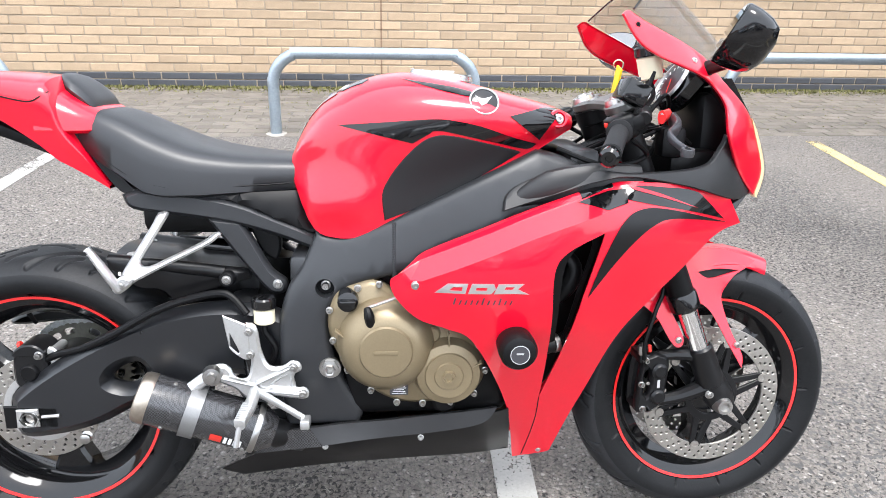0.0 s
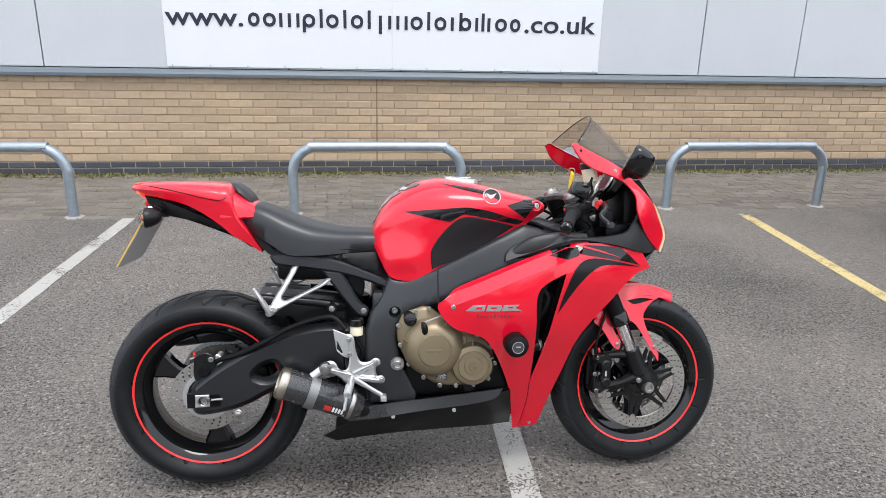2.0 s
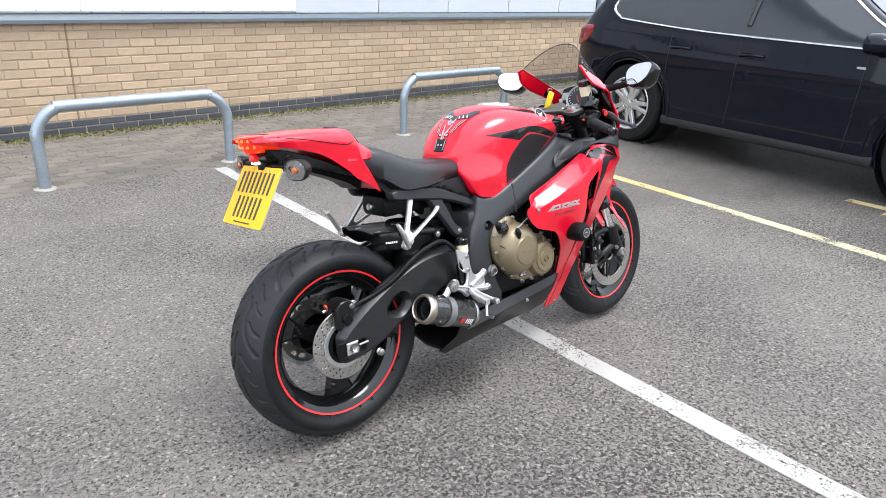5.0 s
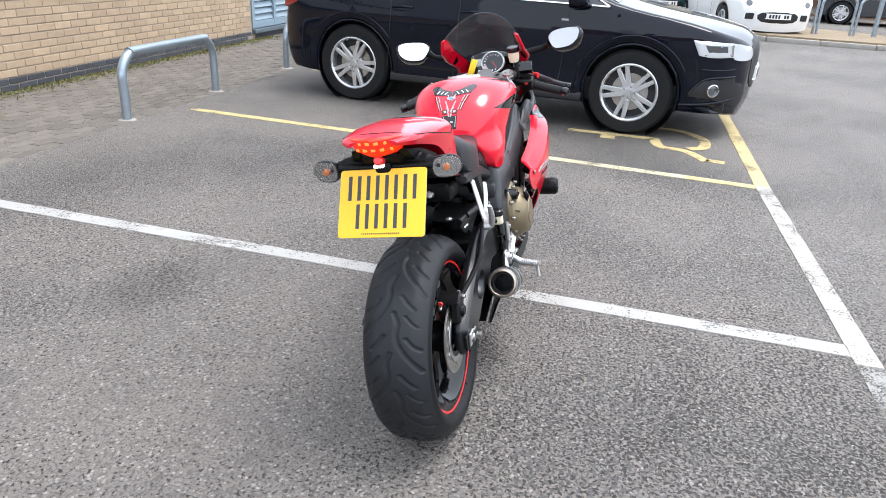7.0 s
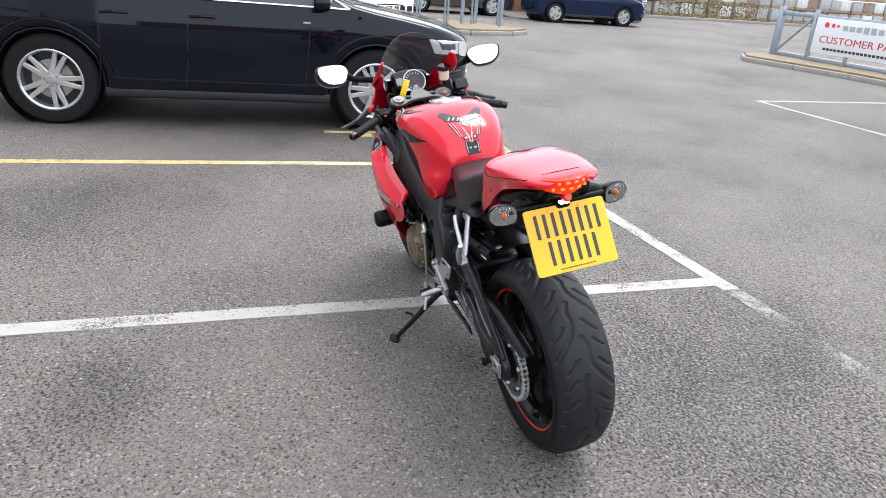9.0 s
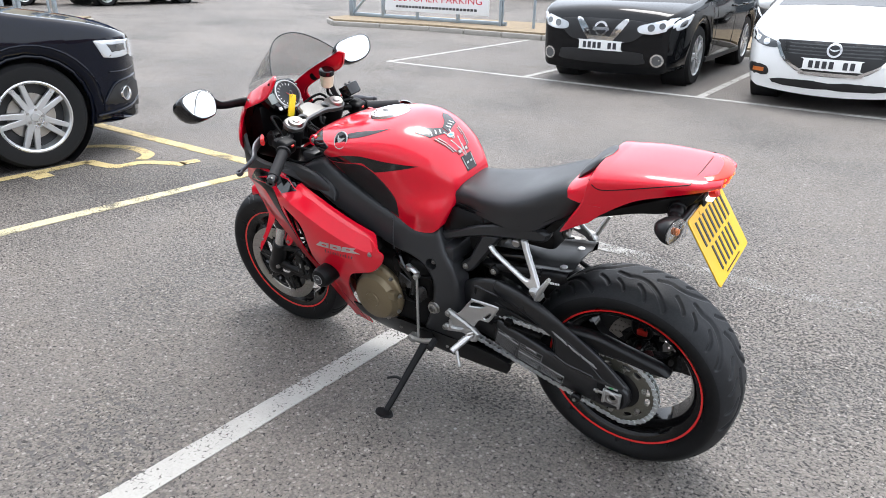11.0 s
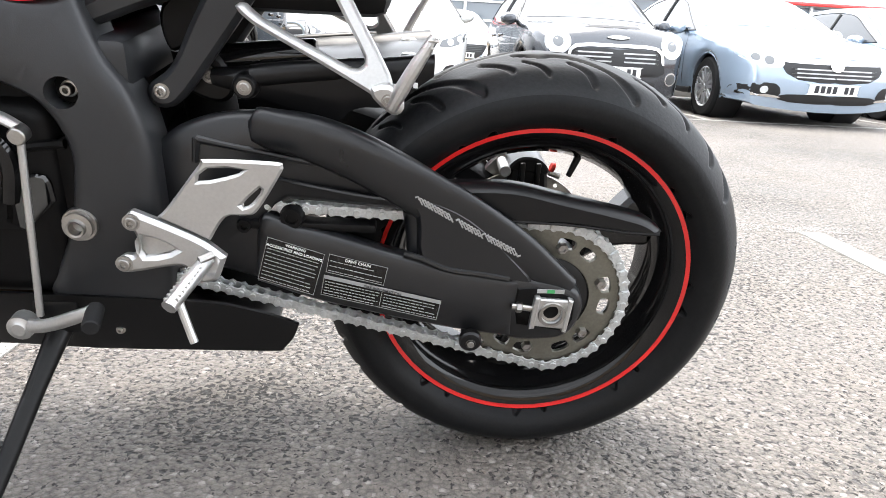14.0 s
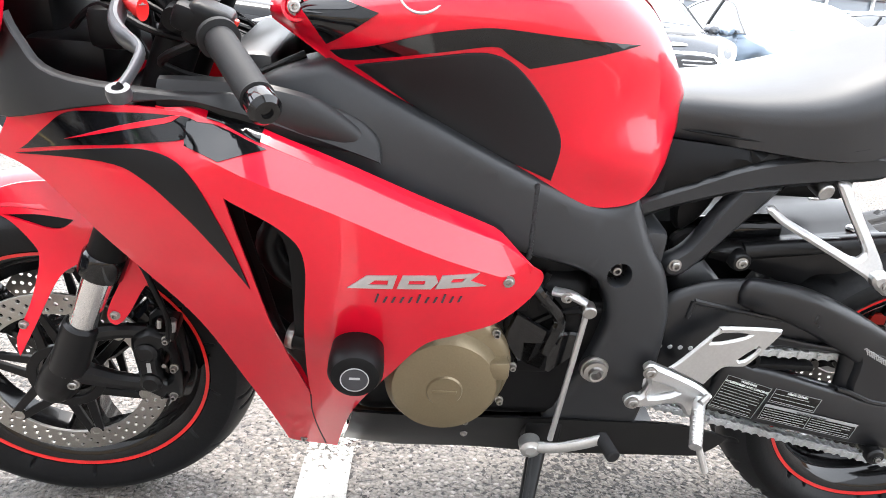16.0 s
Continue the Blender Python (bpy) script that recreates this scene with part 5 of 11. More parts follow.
# plate bracket, number plate, indicators
bm = box(-0.132, 0, 0.868, 0.05, 0.045, 0.035, 0.01)
rod((-0.135, -0.150, 0.868), (-0.135, 0.150, 0.868), 0.010, seg=14, bm=bm)
part("plate_bracket", bm, PLASTIC, bike)
PM = Matrix.Translation((-0.1945, 0, 0.790)) @ Matrix.Rotation(radians(30.5), 4, "Y")


def round_rect(w, h, r, n=4):
    out = []
    for cx, cy, a0 in ((w / 2 - r, h / 2 - r, 0), (r - w / 2, h / 2 - r, 90), (r - w / 2, r - h / 2, 180), (w / 2 - r, r - h / 2, 270)):
        out += [Vector((cx + r * math.cos(radians(a0 + 90 * k / n)), cy + r * math.sin(radians(a0 + 90 * k / n)))) for k in range(n + 1)]
    return out


bm = plate(round_rect(0.234, 0.178, 0.008), -0.0015, 0.0015, 0.0005)
bmesh.ops.transform(bm, matrix=PM @ Matrix.Rotation(radians(90), 4, "Z"), verts=bm.verts)
back = plate(round_rect(0.234, 0.178, 0.008), -0.0034, -0.0020, 0.0003)
bmesh.ops.transform(back, matrix=PM @ Matrix.Rotation(radians(90), 4, "Z"), verts=back.verts)
number_plate = part("number_plate", bm, YELLOW, bike, "yellow rear number plate with dark bars")
part("plate_back", back, plain("grey_back", (0.40, 0.40, 0.40), 0.5), number_plate, "grey back of the plate")
PLM = PM @ Matrix.Rotation(radians(-90), 4, "Z") @ Matrix.Rotation(radians(90), 4, "X")


def plate_bars(rows, parent, m, mtl, proud=0.0024):
    """Plain upright bars in place of plate characters: rows of (left, bottom, height, width, step, count)."""
    for x, z, h, w, step, count in rows:
        for k in range(count):
            bm = bmesh.new()
            box(x + k * step, z + h / 2, proud, w, h, 0.0012, 0.0004, bm, seg=1)
            bmesh.ops.transform(bm, matrix=m, verts=bm.verts)
            part("plate_bar", bm, mtl, parent)


plate_bars([(-0.088, 0.008, 0.064, 0.0095, 0.0250, 8), (-0.064, -0.066, 0.064, 0.0095, 0.0255, 6), (-0.05, -0.081, 0.004, 0.0025, 0.0052, 20)], number_plate, PLM, DARKPRINT)
for s in BOTH:
    part("plate_screw", rod((PM @ Vector((-0.003, s * 0.045, 0.078))), (PM @ Vector((0.002, s * 0.045, 0.078))), 0.006, seg=12), YELLOW, number_plate)
part("red_reflector", lathe([(0, 0.005), (0.009, 0.004), (0.0125, 0.0), (0.0125, -0.016)], (-0.178, 0, 0.896), (-1, 0, 0.35), 24), REDTRIM, number_plate, "round red reflector")
part("plate_lamp", box(-0.166, 0.004, 0.879, 0.016, 0.026, 0.008, 0.002), plain("plate_lamp_glow", (1, 0.95, 0.85), 0.3, glow=1.5), number_plate)
for s in BOTH:
    ic, ia = Vector((-0.128, s * 0.162, 0.863)), Vector((-1, s * 0.22, -0.05))
    across, upward = Vector((s * 0.21, 0.977, 0)).normalized() * s, Vector((0, 0, 1))
    back = ia.normalized()

    def hexed(rows):
        """Rings of a rounded six-sided section, pointed outwards, along the lamp's axis: (half width, half height, along)."""
        out = []
        for w, h, d in rows:
            six = spline([(w * 1.12, 0.05 * h), (w * 0.62, h), (-w * 0.70, h * 0.92), (-w, 0.0), (-w * 0.70, -h * 0.92), (w * 0.62, -h * 0.95)], 4)
            out.append([ic + across * p.x + upward * p.y + back * d for p in six])
        return loft(out)
    ind = part("indicator", hexed([(0.014, 0.010, -0.034), (0.026, 0.018, -0.024), (0.035, 0.025, -0.008), (0.037, 0.0275, 0.006), (0.0365, 0.027, 0.010)]), SATIN, bike, "black six-sided indicator with clear lens", angle=40)
    part("reflector", hexed([(0.012, 0.009, 0.0104), (0.034, 0.0245, 0.0114)]), plain("grey_reflector", (0.5, 0.5, 0.5), 0.14, metal=1.0), ind)
    lens = part("lens", hexed([(0.0362, 0.0266, 0.0105), (0.0345, 0.0250, 0.020), (0.026, 0.018, 0.028), (0.012, 0.008, 0.031)]), LENS, ind, "clear indicator lens", angle=40)
    for k in range(5):
        part("lens_rib", rod(ic + across * (-0.024 + 0.012 * k) + upward * 0.017 + back * 0.0235, ic + across * (-0.024 + 0.012 * k) - upward * 0.017 + back * 0.0235, 0.0009, seg=6), LENS, lens)
    part("bulb", lathe([(0, 0.010), (0.009, 0.012), (0.0085, 0.018), (0, 0.022)], ic, ia, 14), AMBER, ind)
    part("indicator_stem", tube([(-0.112, s * 0.060, 0.884), (-0.115, s * 0.090, 0.880), (-0.116, s * 0.096, 0.879), (-0.119, s * 0.112, 0.876), (-0.120, s * 0.118, 0.874), (-0.125, s * 0.146, 0.868)], [0.021, 0.021, 0.0175, 0.0175, 0.0145, 0.015], 16), PLASTIC, ind)

# ---- frame
FRAME_OUT = spline([(0.552, 0.678, 1), (0.606, 0.669), (0.690, 0.700), (0.836, 0.771), (0.962, 0.832, 1), (1.03, 0.812), (1.09, 0.775, 1), (1.0, 0.735), (0.912, 0.693), (0.80, 0.640), (0.70, 0.600), (0.640, 0.583), (0.597, 0.560), (0.573, 0.514), (0.575, 0.468), (0.590, 0.409), (0.611, 0.360), (0.634, 0.315), (0.628, 0.285, 1), (0.485, 0.283, 1), (0.478, 0.350), (0.478, 0.469), (0.482, 0.520), (0.498, 0.572), (0.524, 0.612)])
FRAME_Y = surface([(0.48, 0.3, 0.150), (0.62, 0.3, 0.150), (0.5, 0.45, 0.162), (0.58, 0.45, 0.164), (0.55, 0.60, 0.158), (0.65, 0.63, 0.166), (0.56, 0.67, 0.140), (0.8, 0.70, 0.172), (0.8, 0.74, 0.166), (0.95, 0.78, 0.166), (0.96, 0.83, 0.145), (1.08, 0.78, 0.150)])
frame_body = None
for s in BOTH:
    fr = part("frame_spar", round_shell(FRAME_OUT, FRAME_Y, 0.014, thick=0.05, side=s, step=0.024, holes=[circle(0.568, 0.573, 0.018, 18)]), FRAMEBLACK, bike, "satin black aluminium twin-spar frame", angle=60)
    part("frame_recess", lathe([(0, -0.022), (0.018, -0.022), (0.0185, -0.004)], (0.568, s * 0.160, 0.573), (0, s, 0), 20), PLASTIC, fr)
    part("engine_bolt", bolt((0.568, s * 0.139, 0.573), (0, s, 0), 0.009, 0.014), STEEL, fr)
    part("pivot_nut", lathe([(0.0, 0.002), (0.0075, 0.002), (0.008, 0.015), (0.0105, 0.016), (0.0115, 0.010), (0.0175, 0.009), (0.0180, 0.0)], (0.574, s * 0.162, 0.413), (0, s, 0), 6 if s < 0 else 24), STEEL, fr, "steel swingarm pivot nut")
    part("pivot_washer", lathe([(0.0, 0.001), (0.0205, 0.002), (0.0215, 0.0), (0.0215, -0.006)], (0.574, s * 0.162, 0.413), (0, s, 0), 28), STEEL, fr)
    # weld seam
    bm = bmesh.new()
    for k in range(22):
        z = 0.60 + 0.095 * k / 21
        lathe([(0, 0.0022), (0.003, 0.0016), (0.0042, -0.001)], (0.698, s * (FRAME_Y(0.698, z) - 0.0006), z), (0, s, 0), 8, bm)
    part("weld_seam", bm, FRAMEBLACK, fr)
for x, z, w in ((0.52, 0.32, 0.29), (0.53, 0.60, 0.28), (1.06, 0.80, 0.24)):
    part("frame_crossmember", box(x, 0, z, 0.06, w, 0.06, 0.012), FRAMEBLACK, bike)
SUB_A = spline([(0.198, 0.742, 1), (0.229, 0.752, 1), (0.315, 0.746), (0.406, 0.727), (0.480, 0.697), (0.548, 0.668), (0.566, 0.654), (0.560, 0.638), (0.542, 0.638), (0.480, 0.662), (0.398, 0.686), (0.30, 0.702), (0.216, 0.715)])
SUB_B = spline([(0.345, 0.700, 1), (0.410, 0.692, 1), (0.434, 0.650), (0.462, 0.598), (0.490, 0.574), (0.488, 0.553), (0.470, 0.548), (0.448, 0.562), (0.400, 0.625)])
TRIM = spline([(0.116, 0.858, 1), (0.135, 0.850), (0.172, 0.800), (0.215, 0.752), (0.240, 0.746), (0.38, 0.745), (0.521, 0.748, 1), (0.542, 0.690, 1), (0.536, 0.672), (0.405, 0.727), (0.313, 0.745), (0.228, 0.751), (0.198, 0.744), (0.168, 0.776), (0.140, 0.818)])
for s in BOTH:
    sf = part("subframe", plate(SUB_A, s * 0.086, s * 0.121, 0.008), FRAMEBLACK, bike, "satin black rear subframe", angle=50)
    part("subframe_strut", plate(SUB_B, s * 0.090, s * 0.119, 0.007), FRAMEBLACK, sf, angle=50)
    part("subframe_bolt", bolt((0.557, s * 0.119, 0.652), (0, s, 0), 0.011, 0.008), STEEL, sf)
    part("subframe_bolt", bolt((0.474, s * 0.117, 0.569), (0, s, 0), 0.009, 0.008), STEEL, sf)
    part("side_cover", round_shell(TRIM, surface([(0.12, 0.85, 0.100), (0.2, 0.76, 0.108), (0.3, 0.745, 0.116), (0.54, 0.74, 0.100), (0.54, 0.68, 0.120), (0.4, 0.73, 0.122)]), 0.006, thick=0.02, side=s, step=0.02), PLASTIC, bike, "black plastic side cover under the seat")
    part("tail_bracket", plate(spline([(0.42, 0.69), (0.475, 0.66), (0.47, 0.61), (0.44, 0.63)]), s * 0.06, s * 0.085, 0.004), PLASTIC, sf)
bm = box(0.36, 0, 0.69, 0.30, 0.13, 0.07, 0.02)
part("under_seat_tray", bm, PLASTIC, bike)

# ---- swingarm, shock, chain
SWING_R = spline([(-0.046, 0.330), (-0.030, 0.362), (0.057, 0.424), (0.169, 0.484), (0.267, 0.520), (0.374, 0.534), (0.470, 0.520), (0.540, 0.470), (0.55, 0.40), (0.46, 0.375), (0.367, 0.385), (0.308, 0.345), (0.210, 0.330), (0.118, 0.285), (0.029, 0.262), (-0.036, 0.264)])
SWING_HOLE = spline([(0.149, 0.379), (0.167, 0.403), (0.200, 0.414), (0.214, 0.392), (0.185, 0.369)])
def bow(x):
    """How far out the left leg's face stands: it swells towards the axle."""
    return 0.140 + 0.022 * min(max((0.357 - x) / 0.25, 0), 1)


def bowed(bm):
    """Bend a leg piece built against y = 0 out to the leg's face."""
    for v in bm.verts:
        v.co.y += bow(v.co.x)
    return bm


SWING_L = spline([(0.520, 0.440), (0.507, 0.478), (0.485, 0.505), (0.464, 0.525), (0.435, 0.539), (0.401, 0.548), (0.354, 0.552), (0.320, 0.552), (0.287, 0.544), (0.235, 0.526), (0.195, 0.504), (0.155, 0.482), (0.114, 0.463), (0.086, 0.449), (0.049, 0.424), (0.011, 0.396), (-0.030, 0.362), (-0.052, 0.336),
                  (-0.058, 0.307), (-0.052, 0.284), (-0.040, 0.268), (-0.019, 0.259), (0.035, 0.262), (0.097, 0.272), (0.174, 0.281), (0.235, 0.291), (0.304, 0.304), (0.377, 0.326), (0.455, 0.348), (0.515, 0.375)], 3)
CHAIN_GAP = spline([(0.343, 0.430), (0.329, 0.441, 1), (0.254, 0.4395), (0.187, 0.437, 1), (0.182, 0.405), (0.180, 0.378, 1), (0.190, 0.374), (0.229, 0.384), (0.258, 0.391), (0.294, 0.399), (0.337, 0.402), (0.352, 0.410)], 3)
LOWER_BOX = spline([(0.367, 0.416), (0.340, 0.418), (0.319, 0.410), (0.284, 0.404), (0.249, 0.396), (0.214, 0.387), (0.185, 0.3805), (0.164, 0.377), (0.128, 0.366), (0.085, 0.361), (0.048, 0.356), (0.030, 0.350), (0.034, 0.308), (0.032, 0.266, 1), (0.098, 0.275), (0.173, 0.284), (0.233, 0.294), (0.300, 0.306), (0.373, 0.328, 1)], 3)
AXLE_END = spline([(0.047, 0.357), (0.010, 0.3555), (-0.022, 0.351), (-0.048, 0.339), (-0.057, 0.317), (-0.052, 0.290), (-0.040, 0.273), (-0.017, 0.264), (0.039, 0.265), (0.052, 0.300)], 3)
AXLE_RECESS = spline([(0.034, 0.344), (-0.022, 0.341), (-0.044, 0.331, 1), (-0.046, 0.299), (-0.038, 0.279, 1), (0.030, 0.288, 1)], 2)
swing = part("swingarm", plate(SWING_R, -0.138, -0.090, 0.019, [SWING_HOLE]), SWINGMAT, bike, "satin black aluminium swingarm", angle=60)
leg = part("swingarm_leg", bowed(plate(SWING_L, -0.036, -0.012, 0.010, [CHAIN_GAP])), SWINGMAT, swing, angle=60)
# the gull arm: a round-backed beam that rises over the chain and dies away towards the axle
rings = []
GULL = lerp_table([(0.374, 0.538, 0.004, 0.004), (0.370, 0.5375, 0.018, 0.012), (0.360, 0.5355, 0.023, 0.014), (0.340, 0.531, 0.026, 0.017), (0.310, 0.527, 0.028, 0.019), (0.280, 0.519, 0.030, 0.020), (0.238, 0.503, 0.031, 0.019), (0.195, 0.482, 0.032, 0.016), (0.155, 0.460, 0.032, 0.0115), (0.114, 0.438, 0.032, 0.0105), (0.072, 0.411, 0.032, 0.0105), (0.030, 0.385, 0.028, 0.0105), (0.000, 0.366, 0.022, 0.0105), (-0.038, 0.344, 0.012, 0.010)][::-1])
for i in range(60):
    x = 0.374 - 0.412 * i / 59
    zc, hz, hy = GULL(x)
    x2, x1 = min(x + 0.004, 0.374), max(x - 0.004, -0.038)
    slope = (GULL(x2)[0] - GULL(x1)[0]) / (x2 - x1)
    d = Vector((-slope, 1)).normalized()
    rings.append([(x + d.x * hz * math.copysign(abs(math.sin(a)) ** 0.85, math.sin(a)), bow(x) - 0.014 + hy * (1.0 if math.cos(a) > 0 else 0.6) * math.copysign(abs(math.cos(a)) ** 0.8, math.cos(a)), zc + d.y * hz * math.copysign(abs(math.sin(a)) ** 0.85, math.sin(a))) for a in np.linspace(0, 2 * math.pi, 25)[:-1]])
part("gull_arm", loft(rings), SWINGMAT, leg, "round-backed upper arm of the swingarm", angle=60)
part("lower_box", bowed(plate(LOWER_BOX, -0.030, -0.0012, 0.006)), SWINGMAT, leg, angle=60)
part("axle_end", bowed(plate(AXLE_END, -0.034, -0.003, 0.006)), SWINGMAT, leg, angle=60)
part("leg_web", bowed(plate(spline([(0.170, 0.437), (0.164, 0.378), (0.128, 0.360), (0.045, 0.350), (0.012, 0.352), (0.052, 0.398), (0.100, 0.440), (0.150, 0.462), (0.190, 0.470)], 3), -0.030, -0.0025, 0.006)), SWINGMAT, leg, angle=60)
part("leg_rib", bowed(tube([(0.436, -0.013, 0.516), (0.40, -0.012, 0.5095), (0.34, -0.012, 0.500), (0.292, -0.012, 0.4935)], [0.0055, 0.004, 0.004, 0.004], 10)), SWINGMAT, leg)
part("leg_rib", bowed(tube([(0.436, -0.013, 0.517), (0.440, -0.013, 0.487)], [0.0055, 0.004], 10)), SWINGMAT, leg)
part("leg_rib", bowed(tube([(0.372, -0.012, 0.476), (0.31, -0.011, 0.465), (0.22, -0.009, 0.455), (0.165, -0.010, 0.456)], 0.0035, 8)), SWINGMAT, leg)
for x, z, r in ((0.326, 0.420, 0.0135), (0.386, 0.406, 0.0085)):
    part("leg_boss", bowed(lathe([(0, 0.006), (r * 0.5, 0.006), (r * 0.55, 0.010), (r, 0.010), (r * 1.1, 0.006), (r * 1.25, -0.006)], (x, -0.014, z), (0, 1, 0), 20)), PLASTIC, leg)
part("chain_slider", box(0.30, 0.122, 0.408, 0.16, 0.026, 0.012, 0.004), PLASTIC, swing, "black chain slider")
part("weld_bead", bowed(tube([(0.183, -0.006, 0.383), (0.160, -0.003, 0.379), (0.128, -0.003, 0.367), (0.085, -0.003, 0.362), (0.046, -0.003, 0.356)], 0.0042, 8)), SWINGMAT, leg)
part("swingarm_bridge", box(0.40, 0, 0.45, 0.13, 0.2, 0.10, 0.03, seg=3), SATIN, swing)
part("axle_slot", plate(spline([(-0.055, 0.285, 1), (-0.055, 0.332, 1), (0.045, 0.328, 1), (0.045, 0.285, 1)], 1), -0.131, -0.138, 0.002), PLASTIC, swing)
part("chain_adjuster", plate(spline([(-0.030, 0.289, 1), (-0.029, 0.327, 1), (0.012, 0.328, 1), (0.012, 0.291, 1)], 1), -0.138, -0.145, 0.002, [circle(-0.008, 0.309, 0.012, 14)]), ALLOY, swing)
part("adjuster_screw", rod((0.016, -0.139, 0.31), (0.050, -0.139, 0.312), 0.004, seg=10), STEEL, swing)
part("stand_bobbin", lathe([(0, 0.014), (0.006, 0.014), (0.0105, 0.012), (0.011, 0.008), (0.007, 0.004), (0.012, 0)], (0.093, -0.132, 0.262), (0, -1, 0), 18), STEEL, swing)
part("axle_slot", plate(AXLE_RECESS, 0.154, 0.1605, 0.002), PLASTIC, leg)
adj = part("chain_adjuster", plate(V2((0.007, 0.333), (-0.037, 0.331), (-0.033, 0.287), (0.011, 0.291)), 0.160, 0.168, 0.002, [circle(-0.014, 0.310, 0.0135, 24)]), ALLOY, leg, "silver chain adjuster block")
part("adjuster_flange", plate(V2((0.011, 0.336), (0.004, 0.336), (0.008, 0.289), (0.015, 0.288)), 0.160, 0.1715, 0.0015), ALLOY, adj)
part("adjuster_flange", plate(V2((-0.033, 0.334), (-0.040, 0.332), (-0.036, 0.283), (-0.030, 0.284)), 0.160, 0.1705, 0.0015), ALLOY, adj)
part("adjuster_rim", lathe([(0.0135, 0.0), (0.0138, 0.0022), (0.0175, 0.0022), (0.0185, 0.0)], (-0.014, 0.168, 0.310), (0, 1, 0), 28), STEEL, adj)
part("axle_end_face", lathe([(0, -0.008), (0.009, -0.008), (0.0132, -0.006), (0.0132, -0.014)], (-0.014, 0.168, 0.310), (0, 1, 0), 28), STEEL, adj)
part("adjuster_screw", rod((0.010, 0.163, 0.3155), (0.040, 0.163, 0.3185), 0.0042, seg=10), STEEL, adj)
part("adjuster_nut", rod((0.026, 0.163, 0.317), (0.034, 0.163, 0.3178), 0.0075, seg=6), STEEL, adj)
tag = part("wear_tag", box(-0.010, 0.1618, 0.3415, 0.036, 0.0008, 0.0058, 0), SILVERPRINT, leg, "small silver chain wear label")
part("tag_patch", box(-0.010, 0.1624, 0.3415, 0.010, 0.0006, 0.0050, 0), plain("green_patch", (0.05, 0.35, 0.12), 0.5), tag)
part("stand_bobbin", lathe([(0, 0.020), (0.006, 0.020), (0.0065, 0.0165), (0.0125, 0.016), (0.0150, 0.013), (0.0150, 0.004), (0.009, 0.0), (0.011, -0.016)], (0.091, 0.160, 0.268), (0, 1, 0), 24), SATIN, leg, "black paddock stand bobbin")
part("bobbin_screw", bolt((0.091, 0.179, 0.268), (0, 1, 0), 0.006, 0.003), STEEL, leg)


def sticker(corner, tilt, w, h, lines, columns=1, title=(), band=False):
    """A printed label on the lower box: its upper front corner, its tilt, and rows of unreadable print."""
    x0, z0 = corner
    turn = math.atan2(bow(x0 - w) - bow(x0), w)
    m = Matrix.Translation((x0, bow(x0) + 0.0002, z0)) @ Matrix.Rotation(radians(180) - turn, 4, "Z") @ Matrix.Rotation(radians(90), 4, "X") @ Matrix.Rotation(radians(-tilt), 4, "Z") @ Matrix.Translation((0, -h, 0))
    st = part("warning_label", box(0, 0, 0, 1, 1, 0.0006, 0), GLOSSBLACK, leg, "small black warning label with white print")
    st.data.transform(m @ Matrix.Translation((w / 2, h / 2, 0)) @ Matrix.Diagonal((w, h, 1, 1)))
    bm = bmesh.new()
    for cx, cy, sx, sy in ((w / 2, 0.0006, w, 0.0007), (w / 2, h - 0.0006, w, 0.0007), (0.0006, h / 2, 0.0007, h), (w - 0.0006, h / 2, 0.0007, h)):
        box(cx, cy, 0.0005, sx, sy, 0.0005, 0, bm)
    for k in range(1, columns):
        box(w * k / columns, h * 0.42, 0.0005, 0.0006, h * 0.80, 0.0005, 0, bm)
    rnd = random.Random(int(x0 * 1000) + lines)
    top = h - 0.0035 - 0.0062 * max(len(title), 1 if band else 0)
    for c in range(columns):
        l0, l1 = w * c / columns + 0.0032, w * (c + 1) / columns - 0.0032
        for k in range(lines):
            y = 0.0036 + (top - 0.0036) * k / max(lines - 1, 1)
            x, stop = l0, l1 - rnd.choice((0, 0, 0.004, 0.014))
            while x < stop - 0.002:
                ln = min(rnd.uniform(0.0022, 0.0075), stop - x)
                box(x + ln / 2, y, 0.0005, ln, 0.0011, 0.0004, 0, bm)
                x += ln + 0.0011
    if band:
        box(w / 2, h - 0.0032, 0.0006, w - 0.0016, 0.0050, 0.0005, 0, bm)
    bmesh.ops.transform(bm, matrix=m, verts=bm.verts)
    part("label_print", bm, LABELGREY, st, smooth=False)
    for k, line in enumerate(title):
        lettering(line, 0.0055, DARKPRINT if band else WHITEPAINT, st, m @ Matrix.Translation((w / 2, h - 0.0062 - 0.0062 * k, 0.0010 if band else 0.0005)), "label_title", 0.0002, "CENTER", bold=0.00012)


sticker((0.356, 0.396), 14.5, 0.0755, 0.064, 9, 1, ("WARNING", "ACCESSORIES AND LOADING"))
sticker((0.278, 0.3785), 10.5, 0.0770, 0.0275, 3, 1, ("DRIVE CHAIN",))
sticker((0.285, 0.348), 9.6, 0.1560, 0.0310, 5, 2, ("TIRE INFORMATION",), True)
